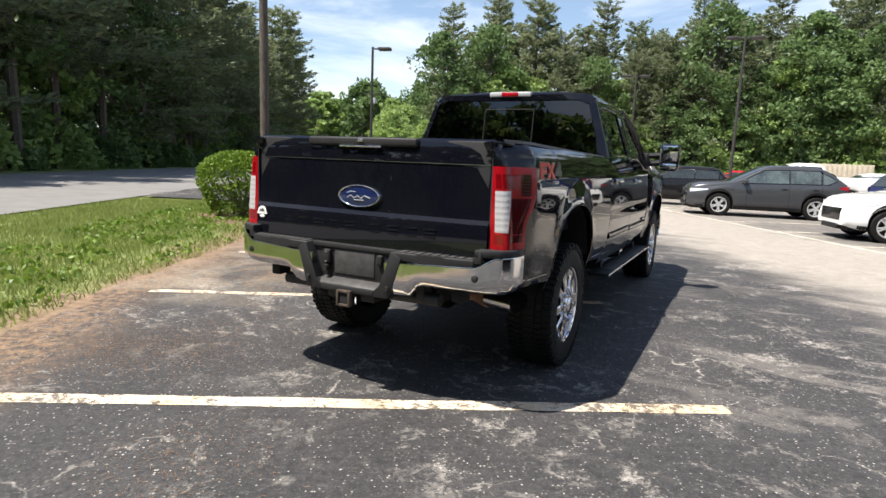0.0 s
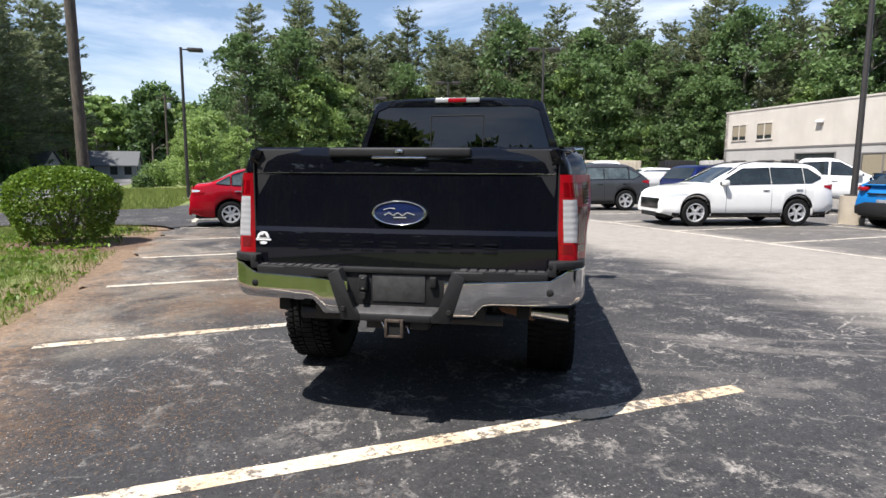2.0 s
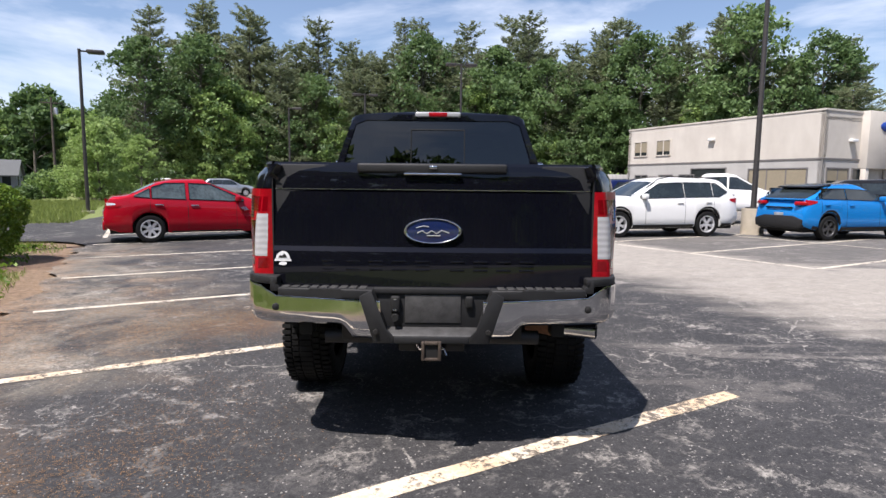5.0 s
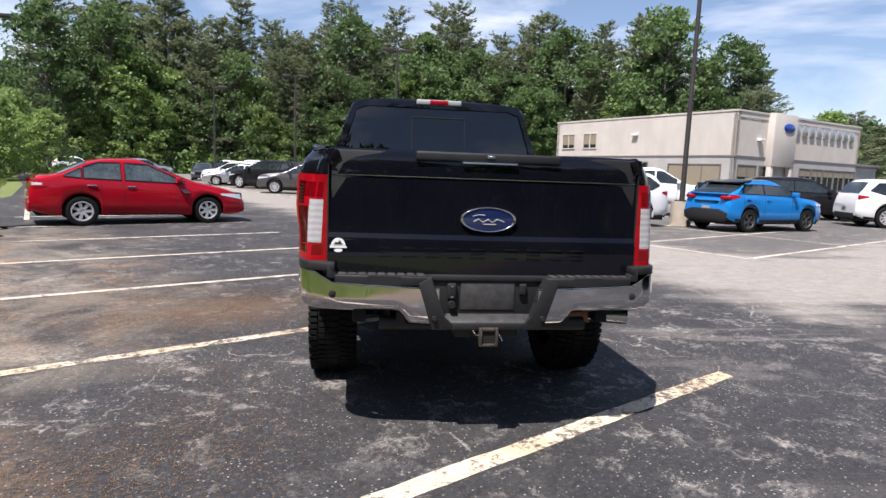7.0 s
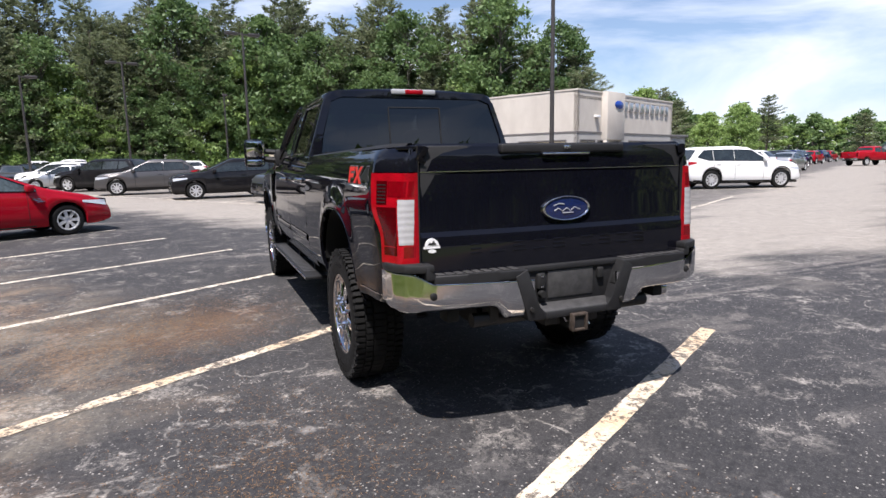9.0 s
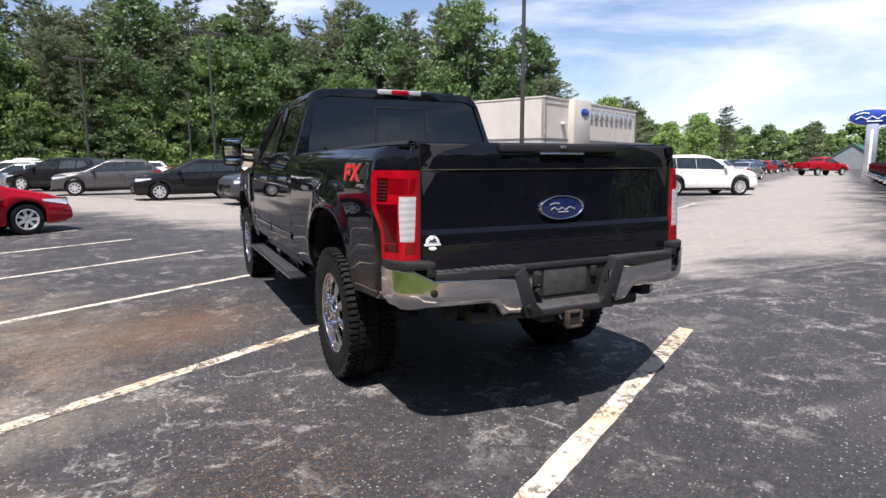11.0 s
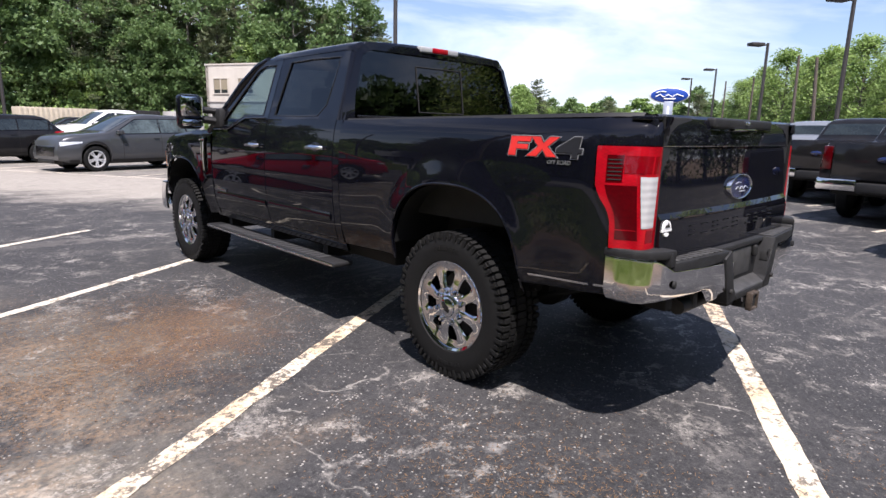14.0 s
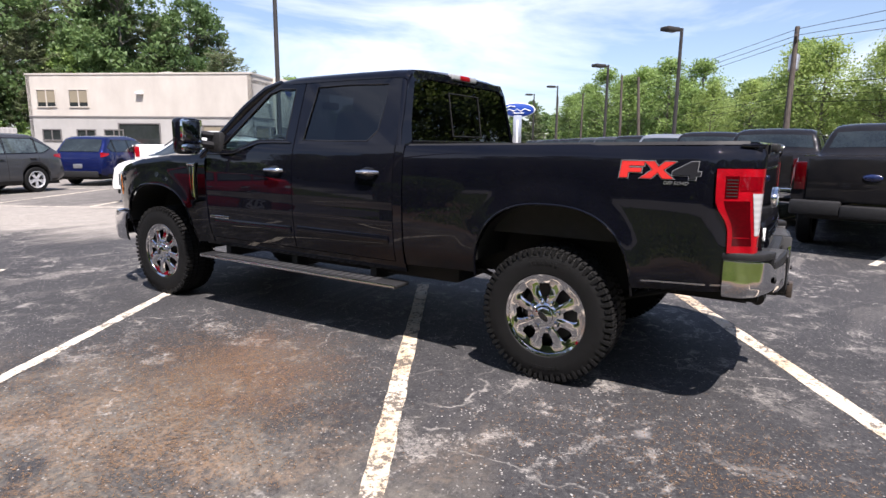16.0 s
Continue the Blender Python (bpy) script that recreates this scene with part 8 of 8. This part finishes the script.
# mirrors and running boards
for s in (1, -1):
    flip = (lambda b: b) if s > 0 else mirror_x
    mir = part("door_mirror", flip(box(1.095, 1.315, 3.165, 3.295, 1.405, 1.712, 0.045, 3)), M_BLACK, truck, "tall telescoping tow mirror")
    part("mirror_glass", flip(moved(box(-0.095, 0.095, -0.007, 0.007, -0.095, 0.095, 0.02), Matrix.Translation((1.205, 3.162, 1.604)) @ Matrix.Rotation(radians(5), 4, "X"))), plain("mirror_silver", (0.7, 0.72, 0.74), 0.02, 1.0, var=0.02), mir)
    part("spot_glass", flip(box(1.112, 1.298, 3.157, 3.170, 1.424, 1.496, 0.02)), plain("spot_silver", (0.62, 0.64, 0.66), 0.02, 1.0, var=0.02), mir)
    part("mirror_arm", flip(join(tube([(0.93, 3.17, 1.475), (1.14, 3.22, 1.50)], 0.035, 8), tube([(0.93, 3.17, 1.565), (1.14, 3.22, 1.585)], 0.030, 8), box(0.90, 0.99, 3.08, 3.27, 1.415, 1.60, 0.03))), M_PLASTIC, mir)
    board = part("running_board", flip(join(box(0.865, 1.035, 1.135, 3.40, 0.462, 0.492, 0.012), box(0.845, 0.885, 1.18, 3.36, 0.455, 0.485))), M_PLASTIC, truck, "black running board with a ribbed tread")
    part("edge_strip", flip(box(1.028, 1.040, 1.15, 3.385, 0.466, 0.488, 0.004)), M_ALLOY, board)
    for k in range(24):
        part("tread_block", flip(box(0.905, 1.015, 1.36 + k * 0.078, 1.415 + k * 0.078, 0.491, 0.497, 0.002)), M_TREAD, board)
    for y in (1.45, 2.3, 3.15):
        part("board_bracket", flip(box(0.52, 0.90, y - 0.03, y + 0.03, 0.47, 0.60)), M_CHASSIS, board)


# side decals: slanted blocks in red and grey
def decal(polys, s, y0, z0, material, off, name, scale=1.0):
    """Outlines given along the side (reading way) and up; s is the side of the truck."""
    for poly in polys:
        pts = []
        for a, b in poly:
            a, b = a * scale, b * scale
            y = y0 - a if s < 0 else y0 - 0.43 + a
            pts.append((s * (body_x(y, z0 + b, False) + off), y, z0 + b))
        bm = bmesh.new()
        bm.faces.new([bm.verts.new(p) for p in pts])
        part(name, bm, material, badge)


SLANT = 0.10


def sl(pts):
    return [(a + SLANT * b, b) for a, b in pts]


F_SH = [sl([(0, 0), (0.045, 0), (0.045, 0.032), (0.115, 0.032), (0.115, 0.055), (0.045, 0.055), (0.045, 0.068), (0.125, 0.068), (0.125, 0.092), (0, 0.092)])]
X_SH = [sl([(0.115, 0), (0.175, 0), (0.205, 0.034), (0.235, 0), (0.292, 0), (0.232, 0.047), (0.29, 0.092), (0.235, 0.092), (0.205, 0.062), (0.178, 0.092), (0.125, 0.092), (0.176, 0.047)])]
N_SH = [sl([(0.285, 0.022), (0.375, 0.022), (0.375, 0.0), (0.405, 0.0), (0.405, 0.022), (0.425, 0.022), (0.425, 0.040), (0.405, 0.040), (0.405, 0.092), (0.37, 0.092), (0.285, 0.040)])]


def grown(poly, d):
    c = (sum(p[0] for p in poly) / len(poly), sum(p[1] for p in poly) / len(poly))
    out = []
    n = len(poly)
    for i in range(n):
        a, b, e = Vector(poly[i - 1]), Vector(poly[i]), Vector(poly[(i + 1) % n])
        n1 = Vector(((b - a).y, -(b - a).x)).normalized()
        n2 = Vector(((e - b).y, -(e - b).x)).normalized()
        m = (n1 + n2)
        m = m / max(0.35, m.length_squared / 2)
        out.append((b.x + m.x * d, b.y + m.y * d))
    return out


for s in (1, -1):
    badge = new("bed_decal")
    badge.parent = truck
    tagged(badge, "slanted red and dark grey off-road decal on the bed side")
    decal([grown(p, 0.006) for p in F_SH + X_SH + N_SH], s, -0.425, 1.338, M_DECALEDGE, 0.0022, "decal_outline")
    decal([grown(p, 0.0028) for p in F_SH + X_SH + N_SH], s, -0.425, 1.338, M_TRIM, 0.0034, "decal_edge")
    decal(F_SH + X_SH, s, -0.425, 1.338, M_DECALRED, 0.0046, "decal_block")
    decal(N_SH, s, -0.425, 1.338, M_DECALGREY, 0.0046, "decal_block")
    cu = bpy.data.curves.new("off_road", "FONT")
    cu.body, cu.size, cu.align_x, cu.shear, cu.extrude = "OFF ROAD", 0.027, "LEFT", 0.2, 0.0006
    tmp = bpy.data.objects.new("off_road", cu)
    me = bpy.data.meshes.new_from_object(tmp)
    bpy.data.objects.remove(tmp)
    me.materials.append(M_SILVER)
    word = part("decal_lettering", me, None, badge)
    xx = body_x(-0.7, 1.31, False) + 0.003
    word.matrix_basis = Matrix(((0, 0, s, s * xx), (s, 0, 0, -0.665 if s < 0 else -0.62), (0, 1, 0, 1.306), (0, 0, 0, 1)))


# wheels
def truck_tyre():
    w = 0.152
    base = lathe([(0.262, -w * 0.86), (0.275, -w * 0.97), (0.33, -w * 1.02), (0.385, -w * 1.0), (0.413, -w * 0.92), (0.424, -w * 0.75), (0.426, 0), (0.424, w * 0.75), (0.413, w * 0.92), (0.385, w * 1.0), (0.33, w * 1.02), (0.275, w * 0.97), (0.262, w * 0.86)], 72)
    blocks = []
    n = 66
    for k in range(n):
        a = 2 * math.pi * k / n
        for s in (-1, 1):
            long_one = (k + (s > 0)) % 2
            x0, x1 = (0.098, 0.151 if long_one else 0.143)
            b = slab([(-0.014, 0.405), (0.013, 0.405), (0.012, 0.4385), (-0.013, 0.4385)], min(s * x0, s * x1), max(s * x0, s * x1), "yz")
            blocks.append(moved(b, Matrix.Rotation(a + (0.02 * s), 4, "X")))
            b = slab([(-0.009, 0.382 if long_one else 0.398), (0.007, 0.382 if long_one else 0.398), (0.011, 0.424), (-0.012, 0.424)], min(s * 0.140, s * 0.1535), max(s * 0.140, s * 0.1535), "yz")
            blocks.append(moved(b, Matrix.Rotation(a + (0.02 * s), 4, "X")))
            b = slab([(-0.016, 0.42), (0.013, 0.42), (0.013, 0.4395), (-0.016, 0.4395)], min(s * 0.048, s * 0.088), max(s * 0.048, s * 0.088), "yz")
            blocks.append(moved(b, Matrix.Rotation(a + 0.07 * (1 + s), 4, "X")))
        b = slab([(-0.018, 0.42), (0.018, 0.42), (0.018, 0.4395), (-0.018, 0.4395)], -0.038, 0.038, "yz")
        blocks.append(moved(b, Matrix.Rotation(a + 0.05, 4, "X")))
    # raised sidewall marks
    for k in range(2):
        for j in range(7):
            b = slab([(-0.010, 0.335), (0.008, 0.335), (0.008, 0.356), (-0.010, 0.356)], 0.150, 0.1575, "yz")
            blocks.append(moved(b, Matrix.Rotation(math.pi * k + 0.5 + j * 0.085, 4, "X")))
    return base, join(*blocks)


def truck_rim():
    """An eight-window polished rim; the outside faces +x."""
    bm = bmesh.new()
    n = 8
    prof = [(0.080, 0.134, None), (0.122, 0.129, 8.6), (0.150, 0.125, 11.2), (0.186, 0.120, 11.6), (0.210, 0.118, 8.8), (0.232, 0.122, None), (0.254, 0.128, None)]
    rings = []
    for r, x, w in prof:
        ring = []
        ww = w if w else 10.0
        for k in range(n):
            for off, dx in ((-22.5, 0.007), (-ww - 3, 0.005), (-ww, -0.004), (ww, -0.004), (ww + 3, 0.005)):
                a = radians(360 * k / n + off)
                ring.append(bm.verts.new((x + (dx if w else 0), r * math.cos(a), r * math.sin(a))))
        rings.append(ring)
    m = len(rings[0])
    for i, (ra, rb) in enumerate(zip(rings, rings[1:])):
        for k in range(m):
            if k % 5 == 2 and 1 <= i <= 3:
                continue
            bm.faces.new((ra[k], ra[(k + 1) % m], rb[(k + 1) % m], rb[k]))
    bmesh.ops.recalc_face_normals(bm, faces=bm.faces)
    bmesh.ops.solidify(bm, geom=list(bm.faces), thickness=0.028)
    lip = lathe([(0.248, 0.110), (0.254, 0.136), (0.268, 0.142), (0.276, 0.136), (0.270, 0.118)], 64)
    barrel = lathe([(0.252, 0.112), (0.240, 0.03), (0.235, -0.10)], 48)
    hubc = lathe([(0.086, 0.110), (0.084, 0.140), (0.074, 0.150), (0.062, 0.152)], 32)
    return join(bm, lip, barrel, hubc)


wheel_proto = None
for x, y in ((-1, AX_R), (-1, AX_F), (1, AX_R), (1, AX_F)):
    m = Matrix.Translation((x * 0.842, y, TYRE_R)) @ (Matrix.Rotation(math.pi, 4, "Z") if x < 0 else Matrix.Identity(4)) @ Matrix.Rotation(0.3 + y * 0.4 + x, 4, "X")
    if wheel_proto is None:
        wheel_proto = part("wheel", lathe([(0.0, -0.02), (0.20, -0.02), (0.235, -0.04), (0.20, -0.10), (0.0, -0.10)], 32), M_CHASSIS, truck)
        carcass, tread = truck_tyre()
        part("tyre", carcass, M_RUBBER, wheel_proto, "black all-terrain tyre", 30)
        tagged(part("tread_block", tread, M_RUBBER, wheel_proto, "blocky rubber tread", 30), kind="stuff")
        part("rim", truck_rim(), M_CHROME, wheel_proto, "polished eight-window alloy rim", 38)
        part("centre_cap", lathe([(0.0, 0.168), (0.045, 0.166), (0.058, 0.158), (0.062, 0.148)], 32), M_CHROME, wheel_proto)
        part("cap_oval", moved(lathe([(0.0, 0.003), (0.9, 0.002), (1.0, 0.0)], 24, "z"), Matrix.Translation((0.167, 0, 0)) @ Matrix.Rotation(math.pi / 2, 4, "Y") @ Matrix.Diagonal((0.020, 0.042, 1, 1))), M_TRIM, wheel_proto)
        for k in range(8):
            a = 2 * math.pi * k / 8 + 0.2
            part("lug_nut", moved(lathe([(0.0, 0.165), (0.011, 0.164), (0.0155, 0.152), (0.0165, 0.118)], 8), Matrix.Translation((0, 0.098 * math.cos(a), 0.098 * math.sin(a)))), M_CHROME, wheel_proto)
        part("brake_disc", lathe([(0.0, 0.02), (0.19, 0.02), (0.19, -0.01), (0.0, -0.01)], 32), M_STEEL, wheel_proto)
        wheel_proto.matrix_basis = m
    else:
        copy_thing(wheel_proto, m)
